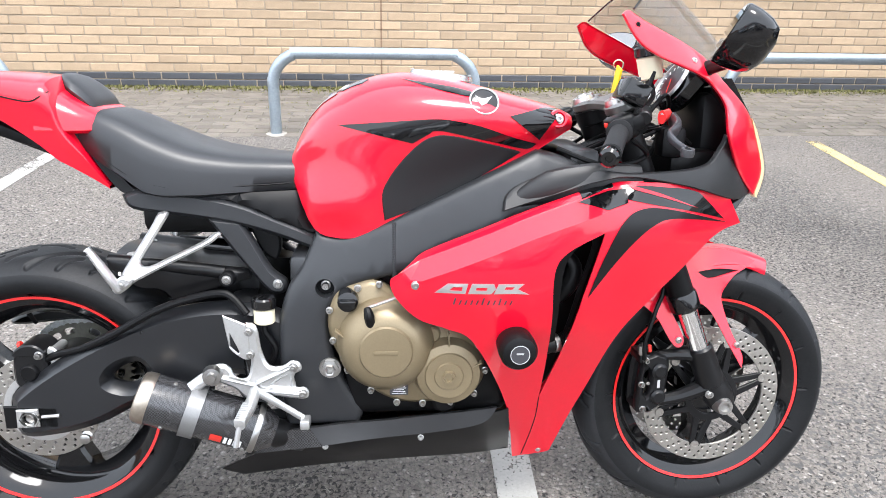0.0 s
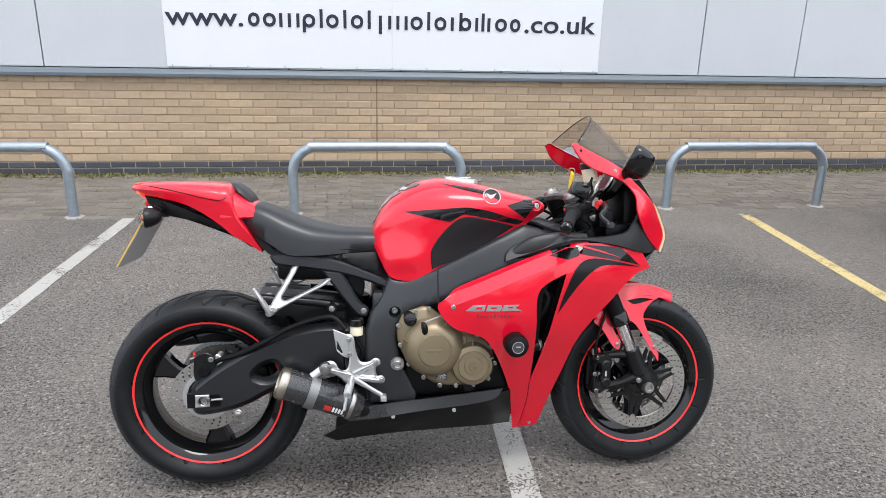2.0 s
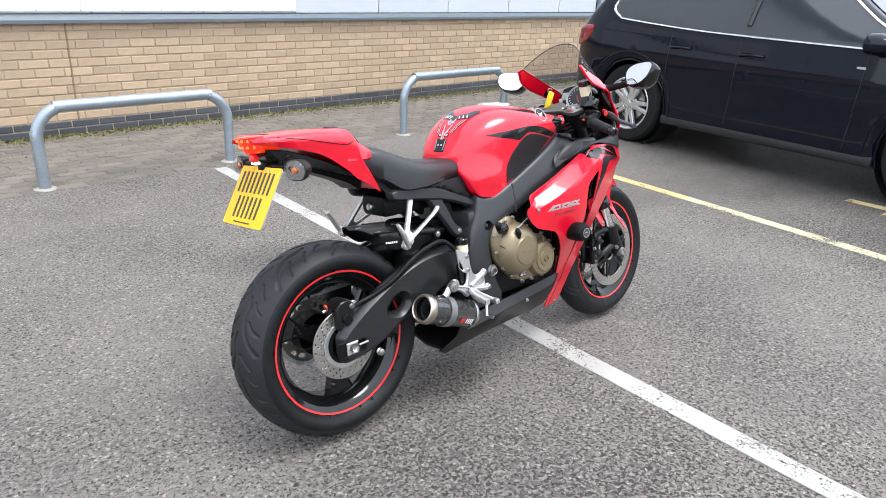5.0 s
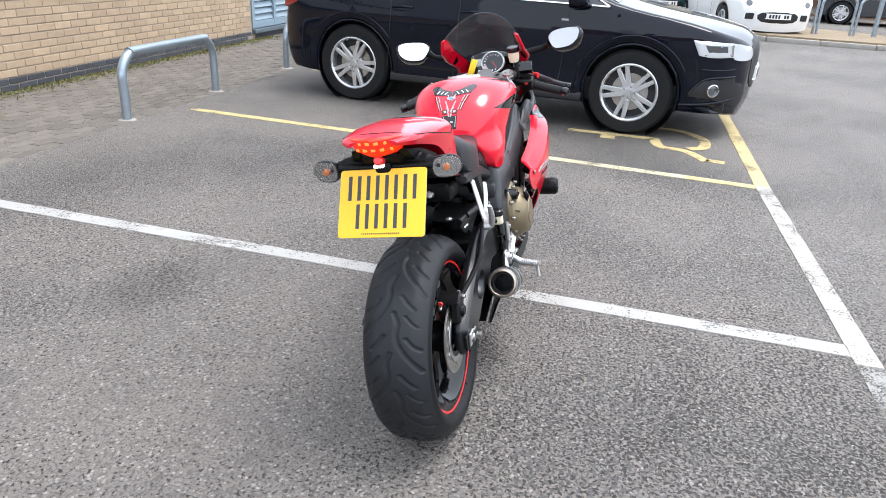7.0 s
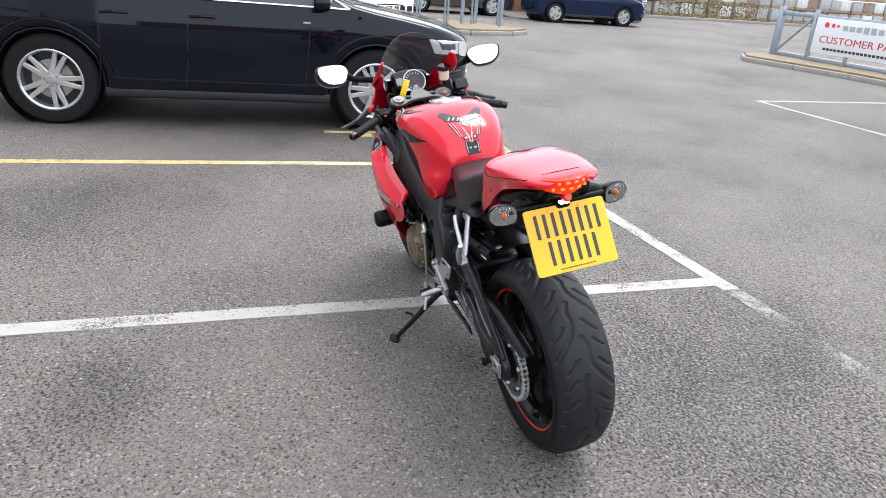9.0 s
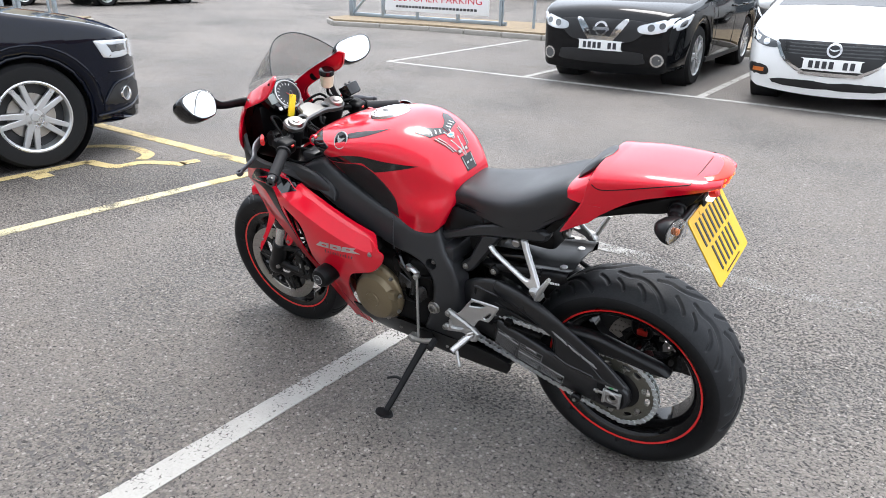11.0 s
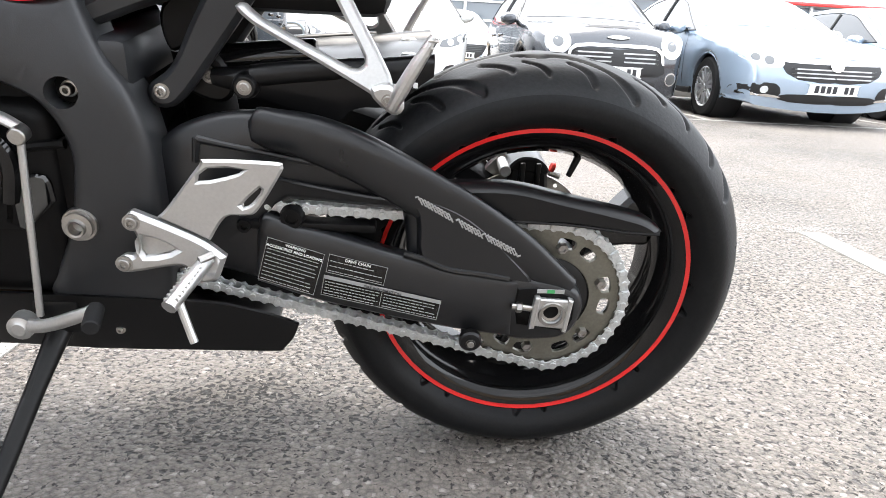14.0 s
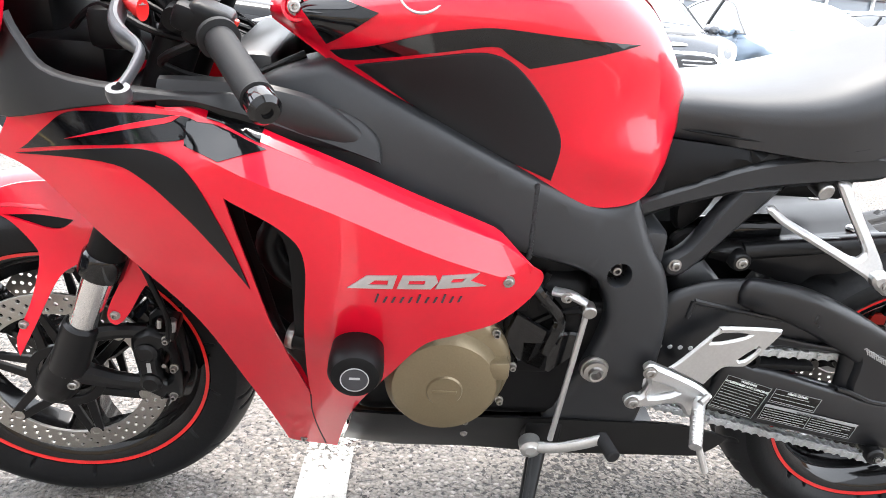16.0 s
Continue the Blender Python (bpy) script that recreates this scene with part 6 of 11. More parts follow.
# the name along the upper arm: slanting pale strokes
bm = bmesh.new()
for k in range(30):
    if k in (10, 11, 19):
        continue
    t = k / 29
    q = Vector((0.166 - 0.124 * t, 0.459 - 0.064 * t))
    m = Matrix.Translation((q.x, bow(q.x) - 0.0020, q.y)) @ Matrix.Rotation(radians(27), 4, "Y")
    for dz, sx, sz in (((0.0045, 0.0036, 0.0014), (-0.0045, 0.0036, 0.0014), (0, 0.0012, 0.0092)) if k % 3 else ((0, 0.0014, 0.0100), (0.0045, 0.0030, 0.0013))):
        box(0.0022 * dz / 0.0045, 0, dz * 1.35, sx * 1.15, 0.0016, sz * 1.35, 0, bm, m)
part("swingarm_print", bm, SILVERPRINT, leg, smooth=False)
part("shock_reservoir", rod((0.43, 0.045, 0.592), (0.30, 0.045, 0.606), 0.021, seg=20), GLOSSBLACK, bike, "black shock absorber reservoir")
part("shock_absorber", tube([(0.46, 0, 0.60), (0.42, 0, 0.30)], 0.035, 16), PLASTIC, bike)
part("shock_link", plate(spline([(0.452, 0.600), (0.425, 0.606), (0.408, 0.590), (0.402, 0.560), (0.420, 0.545), (0.455, 0.556), (0.468, 0.580)], 3), 0.052, 0.070, 0.005), SATIN, bike, "black rear suspension link")
part("shock_bolt", bolt((0.387, 0.066, 0.571), (0, 1, 0), 0.013, 0.012), STEEL, bike)
part("shock_bolt", bolt((0.429, 0.070, 0.580), (0, 1, 0), 0.010, 0.010), STEEL, bike)
GUARD = spline([(0.160, 0.466, 1), (0.131, 0.470), (0.051, 0.4725), (-0.020, 0.459), (-0.093, 0.444), (-0.130, 0.434), (-0.152, 0.420, 1), (-0.140, 0.412), (-0.104, 0.414), (-0.023, 0.423), (0.042, 0.423), (0.075, 0.440), (0.120, 0.452)], 4)
guard = part("chain_guard", plate(GUARD, 0.098, 0.138, 0.007), SATIN, bike, "black plastic chain guard", angle=50)
part("guard_lip", tube([(0.060, 0.137, 0.4285), (-0.030, 0.137, 0.426), (-0.105, 0.137, 0.4185), (-0.148, 0.136, 0.4175)], 0.0022, 8), SATIN, guard)
part("guard_bracket", plate(spline([(0.086, 0.452), (0.070, 0.446), (0.052, 0.430), (0.040, 0.412), (0.052, 0.408), (0.075, 0.420)], 3), 0.128, 0.146, 0.003), SATIN, guard)
part("guard_bolt", bolt((0.058, 0.146, 0.424), (0, 1, 0), 0.007, 0.005), STEEL, guard)


HUG = lerp_table([(0.155, 0.624, 0.598), (0.170, 0.6225, 0.587), (0.190, 0.620, 0.570), (0.212, 0.617, 0.558), (0.240, 0.6135, 0.556), (0.256, 0.6115, 0.550), (0.272, 0.6095, 0.5345), (0.290, 0.608, 0.5375), (0.312, 0.605, 0.545), (0.36, 0.600, 0.560), (0.42, 0.594, 0.575)])


def hugger():
    """A flat-topped guard over the front of the tyre with a rolled ridge along each side."""
    rows = []
    for i in range(40):
        x = 0.155 + 0.265 * i / 39
        zt, zb = HUG(x)
        half = [(0.0995, zb), (0.1045, zb + (zt - zb) * 0.35), (0.1065, zb + (zt - zb) * 0.68), (0.1040, zt - 0.006), (0.0980, zt - 0.0012), (0.0900, zt), (0.0800, zt - 0.0025), (0.0720, zt - 0.0075), (0.060, zt - 0.0080), (0.035, zt - 0.0040), (0.0, zt - 0.0020)]
        outer = half + [(-y, z) for y, z in half[-2::-1]]
        inner = [(y * 0.965, z - (0.0035 if k > 2 else 0.0)) for k, (y, z) in enumerate(half)]
        inner = inner + [(-y, z) for y, z in inner[-2::-1]]
        rows.append([(x, y, z) for y, z in outer] + [(x, y, z) for y, z in inner[::-1]])
    return loft(rows)


hug = part("rear_mudguard", hugger(), SATIN, bike, "black rear mudguard over the tyre", angle=50)
for s in BOTH:
    part("guard_boss", lathe([(0, 0.012), (0.012, 0.012), (0.0145, 0.009), (0.016, 0.0), (0.016, -0.03)], (0.378, s * 0.108, 0.578), (0, s, 0), 24), SATIN, hug)
    part("guard_bolt", bolt((0.378, s * 0.119, 0.578), (0, s, 0), 0.0085, 0.005), STEEL, hug)
    part("guard_ridge", tube([(0.372, s * 0.100, 0.588), (0.33, s * 0.100, 0.594), (0.28, s * 0.100, 0.600), (0.232, s * 0.099, 0.606)], [0.0135, 0.0135, 0.0130, 0.0110], 14), SATIN, hug)
    part("guard_stud", lathe([(0, 0.004), (0.0085, 0.004), (0.011, 0.002), (0.0115, 0.0)], (0.186, s * 0.056, 0.6125), (0, 0, 1), 20), ALLOY, hug, "round silver stud")
    for k in range(6):
        part("guard_print", box(0.246 - 0.0078 * k - 0.03, s * 0.1070, 0.584 + 0.0008 * k, 0.0055, 0.0010, 0.0065, 0), WHITEPAINT, hug)

# sprocket and chain
SPR, SPC = 0.1105, Vector((-0.0115, 0, 0.3085))
bm = plate([Vector((SPC.x + (SPR + (0.005 if k % 4 in (1, 2) else -0.004)) * math.cos(2 * math.pi * k / 172), SPC.z + (SPR + (0.005 if k % 4 in (1, 2) else -0.004)) * math.sin(2 * math.pi * k / 172))) for k in range(172)], 0.114, 0.121, 0.0008,
           [circle(SPC.x, SPC.z, 0.062, 40)] + [spline([(SPC.x + r * math.cos(a + d), SPC.z + r * math.sin(a + d)) for r, d in ((0.080, -0.13), (0.091, -0.13), (0.093, 0), (0.091, 0.13), (0.080, 0.13), (0.078, 0))], 2) for a in [2 * math.pi * (i + (0.12 if i % 2 else -0.12)) / 12 + 0.19 for i in range(12)]])
sprocket = part("sprocket", bm, SPROCKETMAT, rear_wheel, "steel rear sprocket")
for k in range(6):
    a = 2 * math.pi * (k + 0.5) / 6 + 0.19
    part("sprocket_nut", lathe([(0, 0.006), (0.0035, 0.006), (0.004, 0.009), (0.0065, 0.009), (0.0078, 0.007), (0.0082, 0)], (SPC.x + 0.0795 * math.cos(a), 0.120, SPC.z + 0.0795 * math.sin(a)), (0, 1, 0), 6), STEEL, sprocket)
part("sprocket_hub", lathe([(0, 0.124), (0.045, 0.124), (0.060, 0.120), (0.068, 0.114), (0.068, 0.05)], SPC, (0, 1, 0), 40), SATIN, sprocket)
C2, R2 = Vector((0.585, 0.395)), 0.044
loop = []
top_a, low_a = radians(98), radians(-94)
for k in range(40):
    a = top_a + (2 * math.pi + low_a - top_a) * k / 39
    loop.append(Vector((SPC.x + SPR * math.cos(a), SPC.z + SPR * math.sin(a))))
loop += [Vector((C2.x + R2 * math.cos(a), C2.y + R2 * math.sin(a))) for a in np.linspace(radians(-94), radians(98), 14)]
dense = []
for a, b in zip(loop, loop[1:] + loop[:1]):
    n = max(int((b - a).length / 0.002), 1)
    dense += [a + (b - a) * (k / n) for k in range(n)]
total = sum((b - a).length for a, b in zip(dense, dense[1:] + dense[:1]))
links = int(total / 0.01588)
marks, run = [], 0.0
for a, b in zip(dense, dense[1:] + dense[:1]):
    if run >= len(marks) * total / links and len(marks) < links:
        marks.append(a)
    run += (b - a).length
bm = bmesh.new()
for k, p in enumerate(marks):
    q = marks[(k + 1) % len(marks)]
    mid, d = (p + q) / 2, q - p
    m = Matrix.Translation((mid.x, 0.1175, mid.y)) @ Matrix.Rotation(-math.atan2(d.y, d.x), 4, "Y")
    off = 0.0085 if k % 2 else 0.0062
    for s in BOTH:
        plate([Vector(v) for v in ((-0.0128, -0.0045), (-0.0085, -0.0082), (-0.003, -0.0058), (0.003, -0.0058), (0.0085, -0.0082), (0.0128, -0.0045), (0.0128, 0.0045), (0.0085, 0.0082), (0.003, 0.0058), (-0.003, 0.0058), (-0.0085, 0.0082), (-0.0128, 0.0045))],
              s * off - 0.001, s * off + 0.001, 0.0004, bm=bm, m=m)
    rod((p.x, 0.1065, p.y), (p.x, 0.1285, p.y), 0.0042, seg=8, bm=bm)
part("drive_chain", bm, CHAINMAT, bike, "steel drive chain", smooth=False)

# ---- engine
engine = part("engine_block", box(0.76, 0, 0.43, 0.34, 0.30, 0.26, 0.03, seg=3), PLASTIC, bike, "dark engine block")
part("gearbox_top", box(0.70, 0, 0.56, 0.20, 0.26, 0.12, 0.03, seg=3), PLASTIC, engine)
part("cylinder_block", box(0.88, 0, 0.58, 0.16, 0.30, 0.22, 0.03, None, Matrix.Translation((0.88, 0, 0.58)) @ Matrix.Rotation(radians(25), 4, "Y") @ Matrix.Translation((-0.88, 0, -0.58)), seg=3), PLASTIC, engine)
COVER = spline([(0.573, 0.520), (0.590, 0.565), (0.630, 0.585), (0.665, 0.590), (0.705, 0.560), (0.745, 0.520), (0.79, 0.505), (0.845, 0.480), (0.870, 0.430), (0.868, 0.385), (0.835, 0.350), (0.77, 0.342), (0.705, 0.345), (0.650, 0.375), (0.600, 0.430), (0.578, 0.475)])
clutch = part("clutch_cover", plate(COVER, -0.140, -0.178, 0.010), BRONZE, engine, "bronze painted clutch cover", angle=50)
part("clutch_dome", lathe([(0, 0.054), (0.030, 0.054), (0.047, 0.053), (0.050, 0.049), (0.056, 0.048), (0.072, 0.040), (0.090, 0.016), (0.094, -0.01)], (0.682, -0.176, 0.469), (0, -1, 0), 56), BRONZE, clutch)
part("starter_dome", lathe([(0, 0.034), (0.010, 0.034), (0.012, 0.036), (0.026, 0.036), (0.028, 0.033), (0.044, 0.033), (0.046, 0.029), (0.060, 0.024), (0.066, 0.010), (0.070, -0.01)], (0.800, -0.176, 0.412), (0, -1, 0), 48), BRONZE, clutch)
part("inspection_plug", lathe([(0, 0.003), (0.008, 0.003), (0.009, 0.007), (0.0125, 0.007), (0.014, 0)], (0.800, -0.211, 0.412), (0, -1, 0), 6), BRONZE, clutch)
part("cover_boss", lathe([(0, 0.01), (0.012, 0.01), (0.015, 0.007), (0.016, -0.01)], (0.770, -0.178, 0.487), (0, -1, 0), 24), BRONZE, clutch)
part("oil_filler", lathe([(0, 0.022), (0.014, 0.022), (0.019, 0.019), (0.020, 0.0), (0.022, -0.01)], (0.612, -0.176, 0.556), (0, -1, 0), 20), GLOSSBLACK, clutch, "black oil filler cap")
part("oil_filler_ridge", box(0.612, -0.199, 0.556, 0.030, 0.007, 0.007, 0.002), GLOSSBLACK, clutch)
part("clutch_lever_arm", tube([(0.655, -0.215, 0.515), (0.652, -0.222, 0.538), (0.648, -0.215, 0.552)], [0.008, 0.010, 0.006], 10), PLASTIC, clutch)
part("clutch_cable", tube([(0.650, -0.215, 0.552), (0.68, -0.212, 0.562), (0.72, -0.205, 0.575)], 0.003, 8), STEEL, clutch)
part("timing_plug", lathe([(0, 0.012), (0.007, 0.012), (0.010, 0.009), (0.011, 0)], (0.731, -0.178, 0.403), (0, -1, 0), 16), GLOSSBLACK, clutch)
bm = box(0.706, -0.1812, 0.3755, 0.034, 0.002, 0.025, 0)
part("cover_label", bm, DARKPRINT, clutch)
bm = bmesh.new()
for k in range(6):
    box(0.706, -0.1825, 0.3665 + k * 0.0036, 0.028 - (k % 3) * 0.004, 0.0006, 0.0010, 0, bm)
part("label_print", bm, WHITEPAINT, clutch, smooth=False)
for x, z, a in ((0.598, 0.495, 40), (0.738, 0.468, -5), (0.716, 0.540, -62), (0.800, 0.482, 88), (0.748, 0.440, 35), (0.852, 0.430, -25)):
    part("cast_rib", box(x, -0.196, z, 0.026, 0.016, 0.0035, 0.0015, None, Matrix.Translation((x, -0.196, z)) @ Matrix.Rotation(radians(a), 4, "Y") @ Matrix.Translation((-x, 0.196, -z))), BRONZE, clutch)
part("oil_seep_cap", lathe([(0, 0.006), (0.018, 0.005), (0.024, 0.0), (0.024, -0.02)], (0.795, -0.160, 0.338), (0, -1, 0), 20), PLASTIC, clutch)
part("maker_mark", box(0.682, -0.2305, 0.469, 0.045, 0.0014, 0.008, 0.0005), BRONZE, clutch)
for x, z in ((0.577, 0.535), (0.582, 0.475), (0.608, 0.415), (0.652, 0.372), (0.702, 0.346), (0.752, 0.343), (0.806, 0.345), (0.852, 0.362), (0.872, 0.410), (0.858, 0.462), (0.815, 0.500), (0.630, 0.578), (0.670, 0.585), (0.705, 0.552)):
    part("cover_bolt", bolt((x, -0.176, z), (0, -1, 0), 0.0065, 0.011), STEEL, clutch)
GEN = spline([(0.70, 0.40), (0.708, 0.455), (0.745, 0.495), (0.79, 0.505), (0.84, 0.475), (0.868, 0.420), (0.862, 0.365), (0.82, 0.322), (0.77, 0.310), (0.725, 0.335)])
gen = part("generator_cover", plate(GEN, 0.140, 0.176, 0.010), BRONZE, engine, "bronze painted generator cover", angle=50)
part("generator_dome", lathe([(0, 0.030), (0.024, 0.030), (0.026, 0.027), (0.055, 0.026), (0.074, 0.020), (0.084, 0.004), (0.086, -0.01)], (0.795, 0.174, 0.395), (0, 1, 0), 56), BRONZE, gen)
part("generator_boss", box(0.722, 0.180, 0.425, 0.035, 0.03, 0.03, 0.006), BRONZE, gen)
part("maker_mark", box(0.795, 0.2045, 0.395, 0.034, 0.0012, 0.006, 0.0005), BRONZE, gen)
for k in range(9):
    a = 2 * math.pi * k / 9 + 0.2
    part("cover_bolt", bolt((0.785 + 0.088 * math.cos(a), 0.172, 0.408 + 0.093 * math.sin(a)), (0, 1, 0), 0.006, 0.010), STEEL, gen)
part("sprocket_cover", round_shell(spline([(0.535, 0.50), (0.62, 0.51), (0.70, 0.50), (0.705, 0.40), (0.70, 0.33), (0.62, 0.34), (0.55, 0.36)]), lambda x, z: 0.138, 0.008, thick=0.03, side=1), PLASTIC, engine, "black plastic sprocket cover")
bm = tube([(0.69, 0.150, 0.47), (0.64, 0.150, 0.50), (0.58, 0.150, 0.51)], 0.006, 8)
tube([(0.70, 0.155, 0.55), (0.71, 0.150, 0.50), (0.70, 0.150, 0.44), (0.70, 0.15, 0.40)], 0.008, 8, bm)
tube([(0.66, 0.14, 0.56), (0.67, 0.145, 0.52), (0.655, 0.14, 0.46)], 0.006, 8, bm)
part("engine_hose", bm, PLASTIC, engine)
part("engine_bracket", box(0.665, 0.150, 0.43, 0.05, 0.02, 0.06, 0.006), PLASTIC, engine)
for x, z in ((0.560, 0.492), (0.606, 0.352), (0.690, 0.478), (0.556, 0.372)):
    part("cover_bolt", bolt((x, 0.136, z), (0, 1, 0), 0.0075, 0.009), STEEL, engine)
part("loom_bracket", plate(spline([(0.700, 0.505, 1), (0.640, 0.470, 1), (0.606, 0.472), (0.600, 0.440, 1), (0.640, 0.400, 1), (0.690, 0.420, 1), (0.712, 0.460)], 3), 0.150, 0.160, 0.003), GLOSSBLACK, engine)
part("coolant_hose", tube([(0.70, 0.150, 0.575), (0.675, 0.168, 0.545), (0.640, 0.166, 0.500), (0.650, 0.160, 0.44)], 0.010, 10), GLOSSBLACK, engine)
part("engine_mount", box(0.700, 0.158, 0.535, 0.03, 0.02, 0.05, 0.005), PLASTIC, engine)
# radiator and hoses behind the fairing openings
bm = box(1.035, 0, 0.56, 0.035, 0.25, 0.30, 0.008, None, Matrix.Translation((1.035, 0, 0.56)) @ Matrix.Rotation(radians(-18), 4, "Y") @ Matrix.Translation((-1.035, 0, -0.56)))
radiator = part("radiator", bm, PLASTIC, bike, "black radiator")
for s in BOTH:
    part("radiator_hose", tube([(1.0, s * 0.18, 0.65), (1.03, s * 0.19, 0.62), (1.02, s * 0.19, 0.58), (0.98, s * 0.17, 0.54)], 0.017, 12), PLASTIC, radiator)
    part("radiator_hose", tube([(1.045, s * 0.15, 0.47), (1.01, s * 0.18, 0.465), (0.96, s * 0.18, 0.45)], 0.015, 12), PLASTIC, radiator)
    part("hose_clip", lathe([(0.0165, -0.005), (0.0185, -0.005), (0.0185, 0.005), (0.0165, 0.005)], (1.006, s * 0.180, 0.465), (-1, 0.3 * s, -0.1), 18, closed=True), STEEL, radiator)
    part("inner_duct", round_shell(spline([(1.10, 0.74), (0.98, 0.68), (0.95, 0.58), (0.96, 0.40), (1.0, 0.32), (1.06, 0.45), (1.10, 0.60)]), lambda x, z: 0.150 - 0.40 * max(0.5 - z, 0), 0.01, thick=0.03, side=s), PLASTIC, radiator)
bm = bmesh.new()
for y in (-0.075, -0.025, 0.025, 0.075):
    tube([(0.96, y, 0.50), (1.0, y, 0.42), (0.97, y, 0.30), (0.86, y * 0.6, 0.235), (0.66, y * 0.4 - 0.03, 0.22)], 0.019, 10, bm)
part("exhaust_pipe", bm, material("heat_stained_steel", (0.24, 0.16, 0.11), 0.35, metal=0.9, vary=0.3, scale=8), bike, "heat-stained exhaust header pipes")

# ---- exhaust can
part("link_pipe", tube([(0.70, -0.02, 0.22), (0.55, -0.08, 0.22), (0.47, -0.15, 0.27), (0.42, -0.178, 0.302)], 0.028, 14), SATIN, bike, "black exhaust link pipe")
E0, E1 = Vector((0.436, -0.176, 0.296)), Vector((0.225, -0.196, 0.378))
ED = (E1 - E0).normalized()
EL = (E1 - E0).length
can = part("exhaust_can", lathe([(0.030, -0.03), (0.044, -0.005), (0.047, 0.0), (0.047, EL - 0.020)], E0, ED, 40), CARBON, bike, "short carbon-fibre exhaust can")
part("end_cap", lathe([(0.0475, EL - 0.022), (0.0485, EL - 0.020), (0.0475, EL - 0.004), (0.044, EL + 0.002), (0.040, EL + 0.004), (0.0375, EL + 0.001), (0.0370, EL - 0.012)], E0, ED, 40), material("tan_steel", (0.42, 0.37, 0.31), 0.35, metal=0.95, vary=0.15), can, "brushed steel end cap")
part("outlet_pipe", lathe([(0.0374, EL - 0.004), (0.0366, EL - 0.030), (0.0366, EL - 0.13), (0, EL - 0.13)], E0, ED, 36), PLASTIC, can, "black inside of the exhaust outlet")
part("baffle_ring", lathe([(0.0362, EL - 0.030), (0.0300, EL - 0.028), (0.0285, EL - 0.032), (0.0285, EL - 0.060)], E0, ED, 32), LEVERGREY, can)
part("front_ring", lathe([(0.0475, 0.0), (0.0485, 0.002), (0.0485, 0.010), (0.0475, 0.012)], E0, ED, 40), STEEL, can)
part("clamp_strap", lathe([(0.048, EL * 0.50), (0.051, EL * 0.50), (0.051, EL * 0.62), (0.048, EL * 0.62)], E0, ED, 40), STRAPGREY, can, "grey metal clamp strap")
part("clamp_bracket", tube([E0 + ED * EL * 0.55 + Vector((0.0, -0.01, 0.050)), E0 + ED * EL * 0.5 + Vector((0.02, -0.005, 0.075)), Vector((0.365, -0.19, 0.417))], [0.012, 0.012, 0.016], 12, squash=(0.5, (1, 0, 0))), ALLOY, can)
a_, u_, w_ = basis(ED)
for k, (al, col, ln) in enumerate(((0.025, WHITEPAINT, 0.034), (0.062, BRAKERED, 0.020))):
    bm = bmesh.new()
    for j in range(4 if k == 0 else 1):
        p = E0 + ED * (al + j * 0.009)
        rr = []
        for t in (-1.0, -0.5, 0, 0.5, 1.0):
            ang = math.radians(205 + t * 12)
            rr.append(Vector((0, math.cos(ang), math.sin(ang))))
        w = 0.006 if k == 0 else 0.022
        rows = []
        for h in (0, w):
            row = []
            for v in rr:
                v = (v - ED * v.dot(ED)).normalized()
                row.append(p + ED * h + v * 0.0478)
            rows.append(row)
        loft(rows, bm, closed=False, caps=False)
    part("exhaust_badge", bm, col, can, recalc=True)
for t in (0.3, 2.4, 4.5):
    for h in (EL - 0.055, 0.02):
        v = (u_ * math.cos(t) + w_ * math.sin(t))
        part("can_rivet", rod(E0 + ED * h + v * 0.046, E0 + ED * h + v * 0.0495, 0.004, seg=10), STEEL, can)

# ---- belly pan
PAN = spline([(0.345, 0.174, 1), (0.415, 0.214, 1), (0.418, 0.250, 1), (0.531, 0.264), (0.676, 0.280), (0.853, 0.302), (0.925, 0.318, 1), (0.945, 0.172, 1), (0.80, 0.168), (0.688, 0.166), (0.52, 0.160), (0.385, 0.150, 1)])
PAN_Y = surface([(0.35, 0.17, 0.115), (0.42, 0.25, 0.150), (0.39, 0.15, 0.100), (0.6, 0.27, 0.150), (0.6, 0.22, 0.140), (0.6, 0.165, 0.085), (0.9, 0.31, 0.160), (0.9, 0.24, 0.125), (0.93, 0.175, 0.065), (0.75, 0.17, 0.08)])
PAN_LY = surface([(0.32, 0.26, 0.136), (0.35, 0.21, 0.120), (0.42, 0.30, 0.150), (0.6, 0.31, 0.156), (0.6, 0.20, 0.112), (0.9, 0.31, 0.160), (0.9, 0.24, 0.125), (0.93, 0.175, 0.065), (0.75, 0.19, 0.092)])
PAN_LEFT = spline([(0.321, 0.264, 1), (0.331, 0.236), (0.347, 0.212, 1), (0.373, 0.207), (0.607, 0.200), (0.75, 0.192), (0.945, 0.172, 1), (0.925, 0.318, 1), (0.85, 0.318), (0.70, 0.312), (0.50, 0.306), (0.421, 0.300), (0.356, 0.281)], 4)
RIB = spline([(0.530, 0.286, 1), (0.699, 0.303), (0.784, 0.314), (0.90, 0.326, 1), (0.87, 0.296), (0.768, 0.277), (0.643, 0.264), (0.556, 0.253, 1)])
